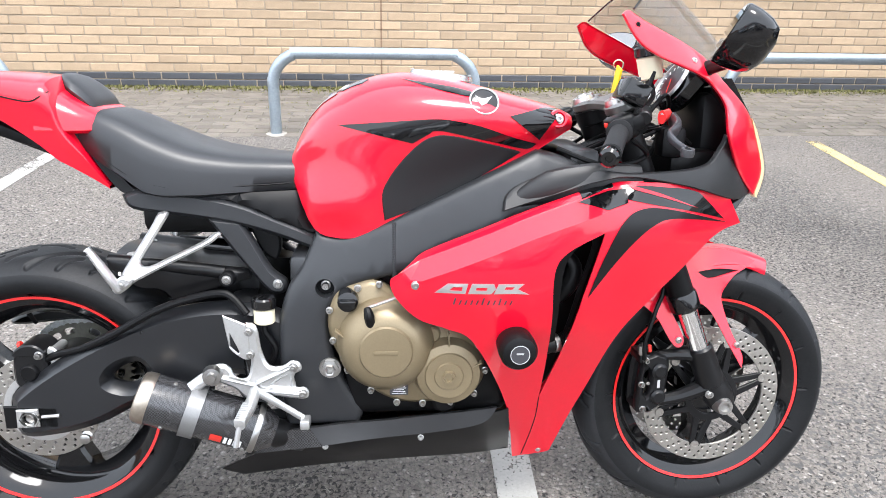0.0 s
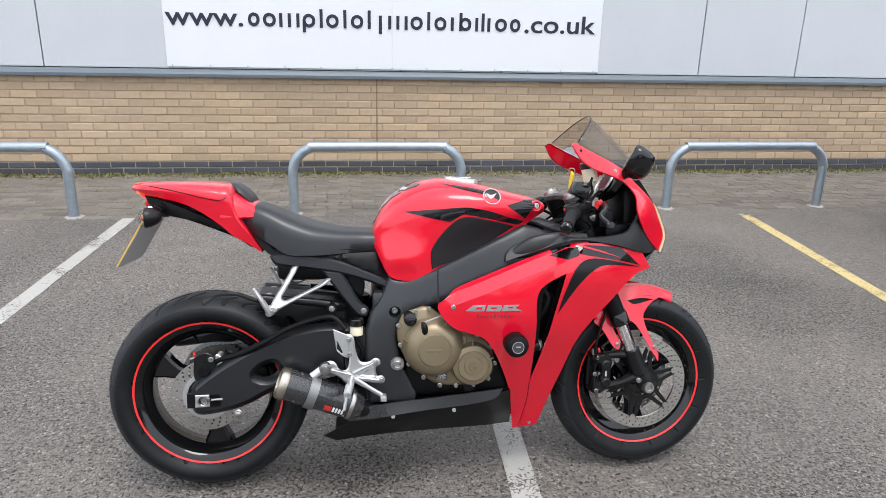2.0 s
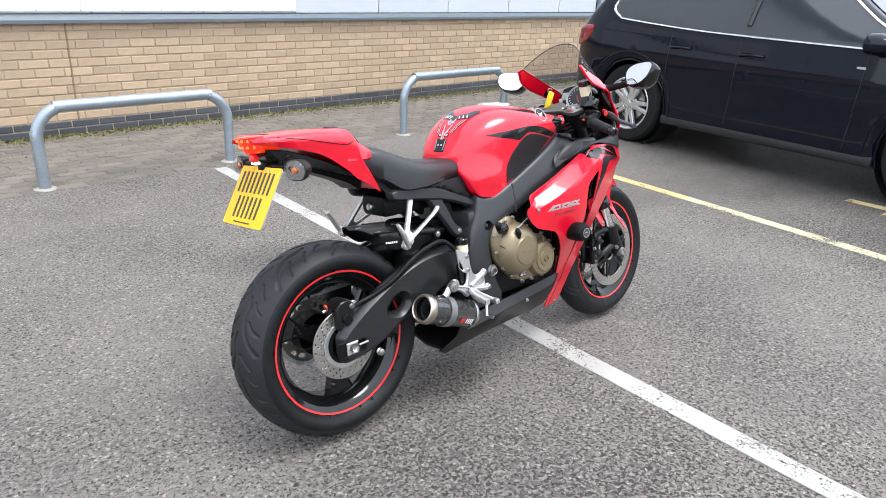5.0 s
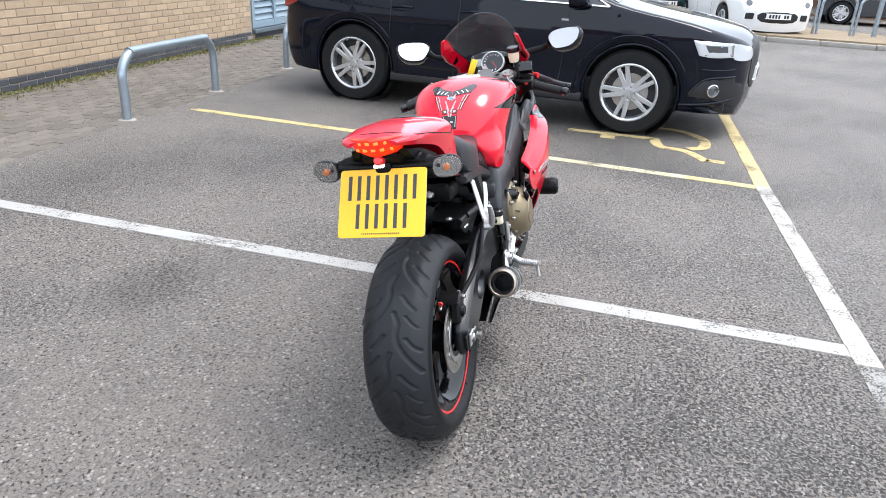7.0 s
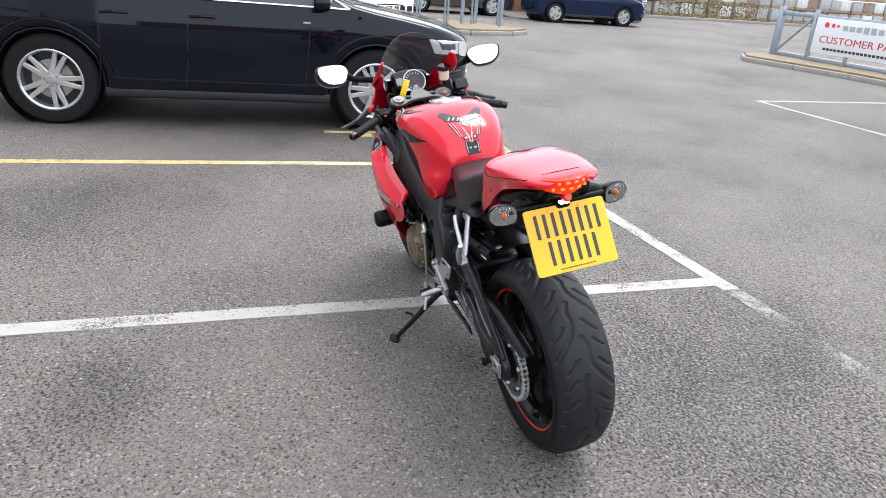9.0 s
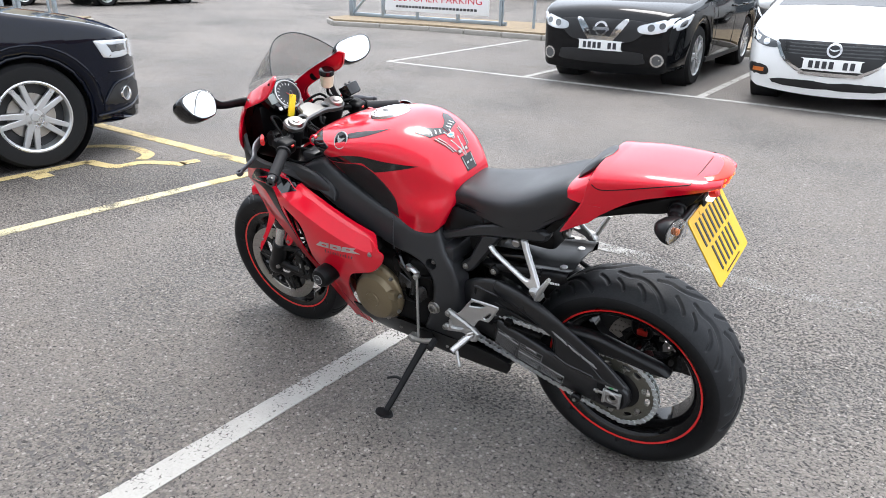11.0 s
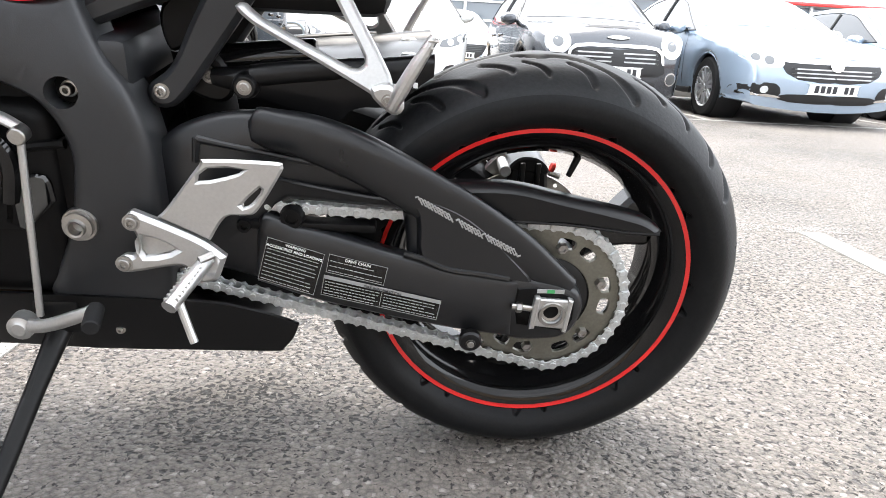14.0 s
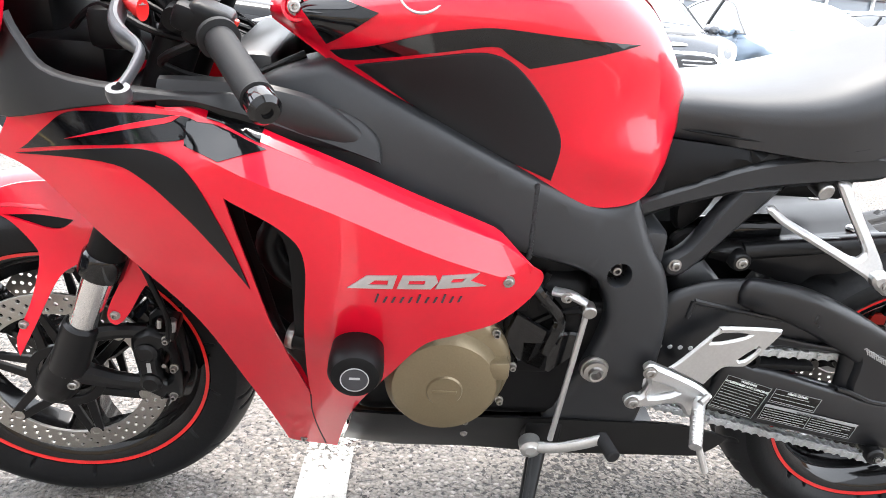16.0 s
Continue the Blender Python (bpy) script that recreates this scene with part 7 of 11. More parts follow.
for s in BOTH:
    pan = part("belly_pan", shell(PAN if s < 0 else PAN_LEFT, PAN_Y if s < 0 else PAN_LY, 0.006, side=s, step=0.022), SATIN, bike, "satin black belly pan")
    if s < 0:
        part("pan_rib", shell(RIB, lambda x, z: PAN_Y(x, z) + 0.65 * max(0.286 + (x - 0.537) * 0.112 - z, 0), 0.008, side=s, step=0.016, off=0.003), COWLGREY, pan, "satin grey upper rib")
    for x, z in ((0.56, 0.245), (0.75, 0.255)):
        part("pan_bolt", bolt((x, s * ((PAN_Y(x, z) if s < 0 else PAN_LY(x, z)) + (0.016 if s < 0 else 0.0)), z), (0, s, 0.2), 0.006, 0.006), STEEL, pan)
bm = loft([[(x, y, z + 0.030 * max(y, 0) / w) for y in np.linspace(-w, w, 5)] + [(x, y, z + 0.01 + 0.030 * max(y, 0) / w) for y in np.linspace(w, -w, 5)] for x, w, z in ((0.38, 0.09, 0.160), (0.55, 0.080, 0.172), (0.75, 0.074, 0.176), (0.94, 0.066, 0.176))])
part("pan_floor", bm, SATIN, bike)
part("carbon_shield", shell(spline([(0.424, 0.277, 1), (0.520, 0.288, 1), (0.534, 0.282), (0.556, 0.250, 1), (0.441, 0.240), (0.424, 0.244, 1)], 3), lambda x, z: PAN_Y(x, z) + 0.5 * max(0.285 - z, 0), 0.006, side=-1, step=0.016, off=0.006), CARBON, bike, "carbon-fibre heat shield")

# ---- side fairing
FAIR = spline([(0.690, 0.606), (0.706, 0.622), (0.759, 0.649), (0.857, 0.690), (0.945, 0.726), (1.043, 0.758), (1.100, 0.774), (1.145, 0.781), (1.221, 0.774), (1.336, 0.746, 1), (1.372, 0.692, 1), (1.327, 0.680), (1.282, 0.649), (1.187, 0.552), (1.128, 0.470), (1.092, 0.354), (1.064, 0.262), (1.040, 0.170, 1), (1.030, 0.158), (0.956, 0.150, 1), (0.930, 0.290), (0.890, 0.400), (0.838, 0.495), (0.791, 0.520), (0.740, 0.537), (0.702, 0.574)])
VENT = spline([(1.066, 0.700, 1), (1.000, 0.668), (0.977, 0.630), (0.981, 0.541), (0.988, 0.424), (0.988, 0.336, 1), (1.012, 0.440), (1.036, 0.570), (1.056, 0.660)])
FAIR_Y = surface([(0.69, 0.61, 0.236), (0.735, 0.603, 0.245), (0.76, 0.649, 0.258), (0.80, 0.58, 0.262), (0.857, 0.690, 0.270), (0.945, 0.726, 0.268), (1.043, 0.758, 0.252), (0.90, 0.64, 0.276), (0.98, 0.65, 0.272), (1.0, 0.52, 0.240), (0.97, 0.45, 0.208), (0.90, 0.47, 0.236), (0.85, 0.52, 0.248), (0.94, 0.32, 0.150), (0.96, 0.16, 0.062),
                  (1.03, 0.17, 0.060), (1.06, 0.27, 0.098), (1.09, 0.38, 0.140), (1.10, 0.60, 0.226), (1.18, 0.57, 0.190), (1.28, 0.66, 0.172), (1.36, 0.70, 0.140), (1.10, 0.772, 0.222), (1.10, 0.72, 0.246), (1.2, 0.70, 0.214), (1.22, 0.775, 0.186), (1.34, 0.74, 0.150)])
FOLD = lerp_table([(0.700, 0.616, 0.612), (0.706, 0.622, 0.620), (0.759, 0.649, 0.656), (0.857, 0.690, 0.699), (0.945, 0.726, 0.734), (1.043, 0.758, 0.766), (1.100, 0.774, 0.780), (1.145, 0.781, 0.783)])


def fair_y(x, z):
    """Half width of the side panel, with its upper facet leaning in above a crease."""
    k = min(max((x - 0.705) / 0.04, 0), 1) * min(max((1.135 - x) / 0.06, 0), 1)
    return FAIR_Y(x, z) - 1.05 * k * max(z - (FOLD(x)[0] - 0.031), 0)


def fold_band(x0, x1, s, off=0.0, n=30, bm=None, edge=1.0):
    """The upper edge of the side panel, turned in towards the frame."""
    bm = bm or bmesh.new()
    rows = []
    for x in np.linspace(x0, x1, n):
        zf, zt = FOLD(x)
        y0 = fair_y(x, zf)
        wide = min(0.028, 0.028 * (x - 0.695) / 0.05, 0.028 * (1.150 - x) / 0.08) * edge
        rows.append([(x, s * (y0 + off * 0.3), zf - 0.0004 + off * 0.3), (x, s * (y0 - 0.0015), zf + 0.0012 + off), (x, s * (y0 - wide * 0.5), zf + (zt - zf) * 0.6 + 0.002 + off), (x, s * (y0 - wide), zt + off),
                     (x, s * (y0 - wide), zt - 0.004), (x, s * (y0 - wide * 0.5), zf - 0.003), (x, s * (y0 - 0.004), zf - 0.004)])
    return loft(rows, bm)


BLADE = spline([(1.337, 0.697, 1), (1.210, 0.730), (1.140, 0.736), (1.098, 0.712), (1.068, 0.650), (1.047, 0.575, 1), (1.078, 0.620), (1.115, 0.668), (1.161, 0.704), (1.212, 0.715)])
BLADE2 = spline([(1.330, 0.704, 1), (1.316, 0.714), (1.285, 0.741), (1.254, 0.762), (1.193, 0.771), (1.138, 0.776), (1.108, 0.772), (1.088, 0.759, 1), (1.13, 0.750), (1.183, 0.739), (1.255, 0.724)])
SLASH = spline([(1.261, 0.731, 1), (1.189, 0.7580), (1.133, 0.774), (1.119, 0.775, 1), (1.127, 0.770, 1), (1.187, 0.7535)])
for s in BOTH:
    bm = shell(FAIR, fair_y, 0.004, [VENT], [V2(*[(x, FOLD(x)[0] - 0.031) for x in np.linspace(0.745, 1.085, 18)])], 0.018, s)
    fold_band(0.700, 1.146, s, 0.0, 44, bm)
    fairing = part("side_fairing", bm, RED, bike, "glossy red side fairing panel", angle=18)
    part("fairing_stripe", shell(BLADE, fair_y, 0.003, step=0.008, side=s, off=0.0016), SATIN, fairing, "black graphic stripe")
    part("fairing_stripe", shell(BLADE2, fair_y, 0.003, step=0.008, side=s, off=0.0016), GLOSSBLACK, fairing)
    part("fairing_stripe", fold_band(1.030, 1.092, s, 0.0012, 10), GLOSSBLACK, fairing)
    part("fairing_stripe", shell(V2(*[(x, FOLD(x)[0] - d) for x, d in ((1.112, 0.006), (1.085, 0.003), (1.055, 0.002), (1.022, 0.002), (1.048, 0.015), (1.072, 0.0285), (1.095, 0.0285), (1.112, 0.028))]), fair_y, 0.003, (), (), 0.008, s, off=0.0016), GLOSSBLACK, fairing)
    part("fairing_stripe", shell(SLASH, fair_y, 0.003, step=0.008, side=s, off=0.0030), RED, fairing)
    part("vent_lining", shell(inset(VENT, -0.002), lambda x, z: fair_y(x, z) - 0.022, 0.004, [spline([(1.050, 0.685), (1.010, 0.655), (0.998, 0.610), (1.000, 0.50), (1.010, 0.46), (1.030, 0.58)])], step=0.02, side=s), PLASTIC, fairing)
    part("fairing_bolt", bolt((0.735, s * (fair_y(0.735, 0.603) - 0.001), 0.603), (0, s, 0), 0.008, 0.005), STEEL, fairing)
    part("fairing_bolt", bolt((1.012, s * (fair_y(1.012, 0.168) - 0.001), 0.168), (0, s, -0.2), 0.006, 0.005), STEEL, fairing)
    part("fairing_seam", tube([(x, s * (fair_y(x, z) - 0.0004), z) for x, z in ((0.988, 0.336), (0.990, 0.28), (0.985, 0.22), (0.975, 0.155))], 0.0013, 6), PLASTIC, fairing)
    # slanting silver emblem in three plain pieces, and a dark line of print
    def emb(u, v):
        x = 0.768 + u * 0.160 if s < 0 else 0.928 - u * 0.160
        return (x, (0.593 if s < 0 else 0.602) + v * 0.021)
    for out, hole in (([(0, 0), (0.14, 0.9), (0.36, 0.95), (0.33, 0.05)], [(0.15, 0.30), (0.20, 0.62), (0.30, 0.64), (0.29, 0.30)]), ([(0.36, 0.05), (0.40, 0.95), (0.64, 0.95), (0.66, 0.5), (0.61, 0.05)], [(0.44, 0.36), (0.45, 0.62), (0.57, 0.62), (0.56, 0.36)]),
                      ([(0.64, 0.05), (0.69, 0.95), (0.97, 0.95), (0.90, 0.5), (1.03, 0.0), (0.86, 0.1)], [(0.75, 0.45), (0.77, 0.70), (0.87, 0.70), (0.84, 0.45)])):
        part("emblem", shell(V2(*[emb(*p) for p in out]), fair_y, 0.003, [V2(*[emb(*p) for p in hole])], step=0.008, side=s, off=0.0018), ALLOY, fairing, "silver emblem")
    bm = bmesh.new()
    for k in range(11):
        u = 0.20 + 0.062 * k
        h = 0.62 if k in (0, 5, 8) else 0.42
        shell(V2(emb(u, -0.98), emb(u + 0.016, -0.98), emb(u + 0.036, -0.98 + h), emb(u + 0.020, -0.98 + h)), fair_y, 0.003, step=0.02, side=s, off=0.0013, bm=bm)
    part("script_print", bm, DARKPRINT, fairing)
    yb = fair_y(0.915, 0.494)
    bob = part("crash_bobbin", lathe([(0, 0.062), (0.020, 0.062), (0.029, 0.058), (0.034, 0.048), (0.0345, 0.030), (0.032, -0.02)], (0.915, s * yb, 0.494), (0, s, 0), 36), PLASTIC, bike, "black nylon crash bobbin")
    part("bobbin_disc", lathe([(0, 0.0632), (0.016, 0.0632), (0.017, 0.0618)], (0.915, s * yb, 0.494), (0, s, 0), 28), DARKPRINT, bob)
    part("bobbin_ring", lathe([(0.0160, 0.0634), (0.0168, 0.0637), (0.0175, 0.0634)], (0.915, s * yb, 0.494), (0, s, 0), 28), SILVERPRINT, bob)
    part("bobbin_mark", box(0.915, s * (yb + 0.0633), 0.496, 0.013, 0.0010, 0.003, 0), SILVERPRINT, bob)

# ---- upper cowl, dark inner cowl, screen, lamps
COWL = spline([(1.100, 1.072, 1), (1.114, 1.080), (1.140, 1.066), (1.262, 1.004), (1.345, 0.935), (1.398, 0.884), (1.452, 0.786), (1.418, 0.738, 1), (1.351, 0.796), (1.309, 0.863), (1.306, 0.920), (1.258, 0.962), (1.171, 0.998), (1.128, 1.026)])
COWL_Y = surface([(1.11, 1.07, 0.160), (1.17, 1.01, 0.172), (1.26, 0.97, 0.170), (1.20, 1.035, 0.150), (1.30, 0.97, 0.125), (1.31, 0.90, 0.165), (1.35, 0.93, 0.115), (1.36, 0.86, 0.140), (1.40, 0.88, 0.085), (1.45, 0.79, 0.050), (1.42, 0.74, 0.085), (1.35, 0.80, 0.145)])
DARK = spline([(0.895, 0.725, 1), (0.905, 0.757), (0.952, 0.783), (1.055, 0.800), (1.138, 0.796), (1.263, 0.806), (1.301, 0.838), (1.318, 0.863, 1), (1.351, 0.796), (1.418, 0.740, 1), (1.353, 0.738), (1.24, 0.770), (1.13, 0.788), (1.069, 0.782), (0.98, 0.752)])
DARK_Y = surface([(0.90, 0.73, 0.195), (0.95, 0.78, 0.170), (1.05, 0.79, 0.195), (1.14, 0.79, 0.200), (1.26, 0.80, 0.185), (1.31, 0.85, 0.162), (1.41, 0.745, 0.085), (1.35, 0.745, 0.145), (1.07, 0.78, 0.212), (1.0, 0.75, 0.205)])
for s in BOTH:
    cowl = part("upper_cowl", round_shell(COWL, COWL_Y, 0.005, thick=0.006, side=s, step=0.02), RED, bike, "glossy red upper cowl", angle=50)
    part("cowl_bolt", bolt((1.128, s * (COWL_Y(1.128, 1.055) - 0.001), 1.055), (0, s, 0.3), 0.005, 0.004), PLASTIC, cowl)
    part("cowl_bolt", bolt((1.235, s * (COWL_Y(1.235, 0.995) - 0.001), 0.995), (0, s, 0.3), 0.005, 0.004), STEEL, cowl)
    part("cowl_lining", shell(inset(COWL, 0.004), lambda x, z: COWL_Y(x, z) - 0.0085, 0.004, step=0.025, side=s), RED, cowl)
    part("inner_cowl", round_shell(DARK, DARK_Y, 0.006, thick=0.010, side=s, step=0.02), COWLGREY, bike, "dark grey inner cowl panel")
    part("air_duct", tube([(0.92, s * 0.176, 0.742), (0.98, s * 0.178, 0.768), (1.06, s * 0.176, 0.778), (1.15, s * 0.168, 0.778)], [0.012, 0.03, 0.034, 0.03], 14, squash=(0.6, (0, 0, 1))), COWLGREY, bike)
    part("headlamp", shell(spline([(1.395, 0.890, 1), (1.420, 0.862), (1.456, 0.786), (1.428, 0.732, 1), (1.422, 0.742), (1.444, 0.788), (1.410, 0.856)]), lambda x, z: COWL_Y(x, z) + 0.002, 0.02, side=s, step=0.012), HEADGLOW, bike, "lit headlamp edge")
    part("headlamp_lens", shell(spline([(1.390, 0.897, 1), (1.424, 0.862), (1.462, 0.786), (1.430, 0.722, 1), (1.424, 0.730), (1.453, 0.786), (1.416, 0.858)]), lambda x, z: COWL_Y(x, z) + 0.003, 0.02, side=s, step=0.012), LENS, bike)
part("cowl_nose", loft([[(x, y, z) for y in np.linspace(-w, w, 9)] + [(x - 0.05, y, z) for y in np.linspace(w, -w, 9)] for x, z, w in ((1.34, 0.965, 0.10), (1.39, 0.90, 0.085), (1.445, 0.80, 0.05), (1.415, 0.745, 0.075), (1.37, 0.70, 0.10))]), GLOSSBLACK, bike)
rows_o, rows_i = [], []
for i in range(17):
    v = i / 16
    row, rin = [], []
    for k in range(25):
        u = -1 + 2 * k / 24
        cx, cz = 1.372 - 0.172 * v ** 0.95, 1.000 + 0.165 * v ** 0.85
        sx, sz = 1.288 - 0.165 * v, 0.990 + 0.092 * v
        f = 1 - abs(u) ** 2.2
        y = u * (0.118 + 0.030 * v)
        row.append((sx + (cx - sx) * f, y, sz + (cz - sz) * f))
        rin.append((sx + (cx - sx) * f - 0.0025, y * 0.985, sz + (cz - sz) * f - 0.0022))
    rows_o.append(row)
    rows_i.append(rin)
bm = bmesh.new()
vo = [[bm.verts.new(p) for p in r] for r in rows_o]
for i in range(16):
    for k in range(24):
        bm.faces.new((vo[i][k], vo[i][k + 1], vo[i + 1][k + 1], vo[i + 1][k]))
screen = part("windscreen", bm, GLASSDARK, bike, "smoked double-bubble windscreen")
solid = screen.modifiers.new("thickness", "SOLIDIFY")
solid.thickness = 0.003
part("screen_edge", tube(rows_o[-1][::2], 0.0018, 6, n=3), GLOSSBLACK, screen)

# ---- mirrors
for s in BOTH:
    c = Vector((1.248, 0.326, 1.034)) if s > 0 else Vector((1.216, -0.322, 1.034))
    m = Matrix.Translation(c) @ Matrix.Rotation(radians(s * 20), 4, "Z") @ Matrix.Rotation(radians(28), 4, "Y") @ Matrix.Rotation(radians(s * -8), 4, "X")
    MO = spline([(-0.072, 0.048), (-0.079, 0.030), (-0.075, -0.004), (-0.048, -0.034), (0.0, -0.050), (0.032, -0.048), (0.062, -0.022), (0.074, 0.004), (0.054, 0.030), (0.0, 0.048), (-0.050, 0.055)])
    rings = []
    for d, k in ((0.0, 0.96), (0.004, 1.0), (0.022, 1.0), (0.046, 0.93), (0.064, 0.78), (0.074, 0.45)):
        rings.append([m @ Vector((d * 0.9, -s * p.x * k * 0.95, p.y * k * 0.95)) for p in MO])
    mir = part("mirror", loft(rings), GLOSSBLACK, bike, "gloss black faired mirror", angle=50)
    gl = bmesh.new()
    gl.faces.new([gl.verts.new(m @ Vector((-0.0012, -s * p.x * 0.86, p.y * 0.86))) for p in MO])
    part("mirror_glass", gl, MIRROR, mir, "mirror glass")
    part("mirror_stalk", tube([c + Vector((0.030, -s * 0.055, -0.018)), (1.272, s * 0.24, 0.998), (1.270, s * 0.165, 0.985), (1.258, s * 0.150, 0.978)], [0.018, 0.012, 0.014, 0.018], 12, squash=(0.7, (0, 0, 1))), PLASTIC, mir)

# ---- forks, steering, controls
AX = Vector((-0.392, 0, 0.92)).normalized()
for s in BOTH:
    def fk(z, dx=0.0):
        return Vector((1.378 + (0.300 - z) * 0.4255 + dx, s * 0.101, z))
    leg = steered(part("fork_leg", rod(fk(0.520), fk(0.915), 0.0265, seg=28), PLASTIC, bike, "black upside-down fork leg"))
    part("fork_collar", lathe([(0.0265, -0.03), (0.031, -0.026), (0.031, 0.004), (0.0275, 0.01)], fk(0.530), AX, 28), GLOSSBLACK, leg)
    part("fork_slider", rod(fk(0.39), fk(0.525), 0.0212, seg=28), CHROME, leg, "chrome fork slider")
    bm = rod(fk(0.335), fk(0.420), 0.0285, 0.0275, 24)
    tube([fk(0.36), fk(0.31, 0.006), Vector((1.398, s * 0.095, 0.285))], [0.028, 0.032, 0.026], 16, bm, squash=(0.8, (1, 0, 0)))
    tube([fk(0.40, -0.02), Vector((1.28, s * 0.094, 0.400)), Vector((1.245, s * 0.088, 0.395))], [0.014, 0.012, 0.012], 10, bm)
    tube([fk(0.33, -0.01), Vector((1.30, s * 0.092, 0.305)), Vector((1.245, s * 0.088, 0.293))], [0.020, 0.014, 0.012], 10, bm)
    part("fork_foot", bm, SATIN, leg, "black cast fork foot")
    part("pinch_bolt", bolt((1.352, s * 0.118, 0.318), (0, s, 0), 0.009, 0.008), STEEL, leg)
    part("fork_cap", lathe([(0, 0.012), (0.010, 0.012), (0.012, 0.008), (0.022, 0.008), (0.025, 0.0), (0.026, -0.006)], fk(0.918), AX, 24), STEEL, leg)
    cal = plate(spline([(1.199, 0.288), (1.200, 0.340), (1.208, 0.398, 1), (1.236, 0.408, 1), (1.264, 0.392), (1.262, 0.340), (1.256, 0.296), (1.228, 0.274, 1), (1.206, 0.276, 1)], 3), s * 0.082, s * 0.108, 0.006, [spline([(1.214, 0.318), (1.214, 0.365), (1.226, 0.368), (1.226, 0.318)], 2)])
    caliper = steered(part("brake_caliper", cal, SATIN, bike, "black radial brake caliper", angle=50))
    part("caliper_half", plate(spline([(1.199, 0.288), (1.208, 0.398), (1.250, 0.400), (1.250, 0.300), (1.226, 0.276)], 3), s * 0.040, s * 0.060, 0.006), SATIN, caliper)
    for z in (0.285, 0.395):
        part("caliper_bridge", box(1.218, s * 0.073, z, 0.034, 0.060, 0.020, 0.004), SATIN, caliper)
    for z in (0.312, 0.370):
        part("caliper_piston", lathe([(0, 0.008), (0.011, 0.008), (0.014, 0.005), (0.0165, 0.004), (0.017, 0)], (1.243, s * 0.107, z), (0, s, 0), 24), SATIN, caliper)
    for x, z in ((1.212, 0.394), (1.212, 0.286), (1.206, 0.341)):
        part("caliper_bolt", bolt((x, s * 0.106, z), (0, s, 0), 0.0065, 0.010), STEEL, caliper)
    for z in (0.300, 0.398):
        part("mount_bolt", rod((1.250, s * 0.088, z), (1.292, s * 0.090, z + 0.003), 0.0075, seg=12), STEEL, caliper)
    part("banjo_bolt", rod((1.206, s * 0.098, 0.404), (1.203, s * 0.098, 0.424), 0.008, seg=6), STEEL, caliper)
    part("pad_pin", rod((1.222, s * 0.050, 0.341), (1.222, s * 0.105, 0.341), 0.004, seg=8), STEEL, caliper)
    part("caliper_print", box(1.243, s * 0.1085, 0.341, 0.006, 0.0006, 0.018, 0), SILVERPRINT, caliper)
    part("bleed_nipple", rod((1.222, s * 0.10, 0.410), (1.220, s * 0.10, 0.425), 0.004, seg=8), BRAKERED if s < 0 else STEEL, caliper)
    steered(part("brake_hose", tube([(1.215, s * 0.105, 0.375), (1.205, s * 0.11, 0.43), (1.225, s * 0.105, 0.50), (1.245, s * 0.085, 0.56), (1.20, s * 0.05, 0.68)], 0.0045, 8), PLASTIC, bike))
    # fender
    FEND = spline([(1.284, 0.585, 1), (1.329, 0.615), (1.401, 0.613), (1.470, 0.585, 1), (1.440, 0.572), (1.410, 0.560), (1.384, 0.535), (1.378, 0.512), (1.392, 0.455), (1.412, 0.408), (1.408, 0.382, 1), (1.388, 0.420), (1.350, 0.492), (1.309, 0.525)])
    FENDY = surface([(1.284, 0.585, 0.066), (1.33, 0.612, 0.045), (1.40, 0.61, 0.045), (1.47, 0.58, 0.040), (1.38, 0.52, 0.080), (1.31, 0.53, 0.086), (1.40, 0.40, 0.128), (1.36, 0.57, 0.075), (1.36, 0.49, 0.094)])
    side_f = steered(part("front_mudguard_side", shell(FEND, FENDY, 0.004, [spline([(1.325, 0.572, 1), (1.37, 0.578), (1.425, 0.570, 1), (1.38, 0.564), (1.345, 0.560)])], step=0.016, side=s), RED, bike, "glossy red mudguard flank"))
    part("mudguard_slot", shell(spline([(1.322, 0.572, 1), (1.37, 0.581), (1.430, 0.570, 1), (1.38, 0.561), (1.343, 0.557)]), lambda x, z: FENDY(x, z) - 0.007, 0.003, step=0.02, side=s), PLASTIC, side_f)
    part("mudguard_bolt", bolt((1.402, s * FENDY(1.402, 0.425), 0.425), (0, s, 0), 0.007, 0.006), STEEL, side_f)
    part("mudguard_stay", shell(spline([(1.212, 0.540, 1), (1.245, 0.545, 1), (1.262, 0.500), (1.290, 0.440), (1.280, 0.421), (1.262, 0.435), (1.235, 0.480), (1.205, 0.508, 1)]), lambda x, z: 0.085 + 0.2 * max(0.54 - z, 0), 0.005, step=0.016, side=s), RED, side_f)
    part("mudguard_bolt", bolt((1.279, s * 0.106, 0.436), (0, s, 0), 0.007, 0.006), STEEL, side_f)
rows = []
for i in range(22):
    a = radians(66 + 92 * i / 21)
    taper = 0.030 + 0.030 * min(i / 6, 1)
    rr = 0.322 - 0.006 * max(0, (4 - i) / 4)
    row = [(FAX.x + (rr - 0.030 * abs(u) ** 2.5) * math.cos(a), taper * 1.12 * u, FAX.z + (rr - 0.030 * abs(u) ** 2.5) * math.sin(a)) for u in np.linspace(-1, 1, 13)]
    row += [(FAX.x + (rr - 0.004 - 0.030 * abs(u) ** 2.5) * math.cos(a), taper * 1.08 * u, FAX.z + (rr - 0.004 - 0.030 * abs(u) ** 2.5) * math.sin(a)) for u in np.linspace(1, -1, 13)]
    rows.append(row)
steered(part("front_mudguard", loft(rows), RED, bike, "glossy red front mudguard", angle=50))
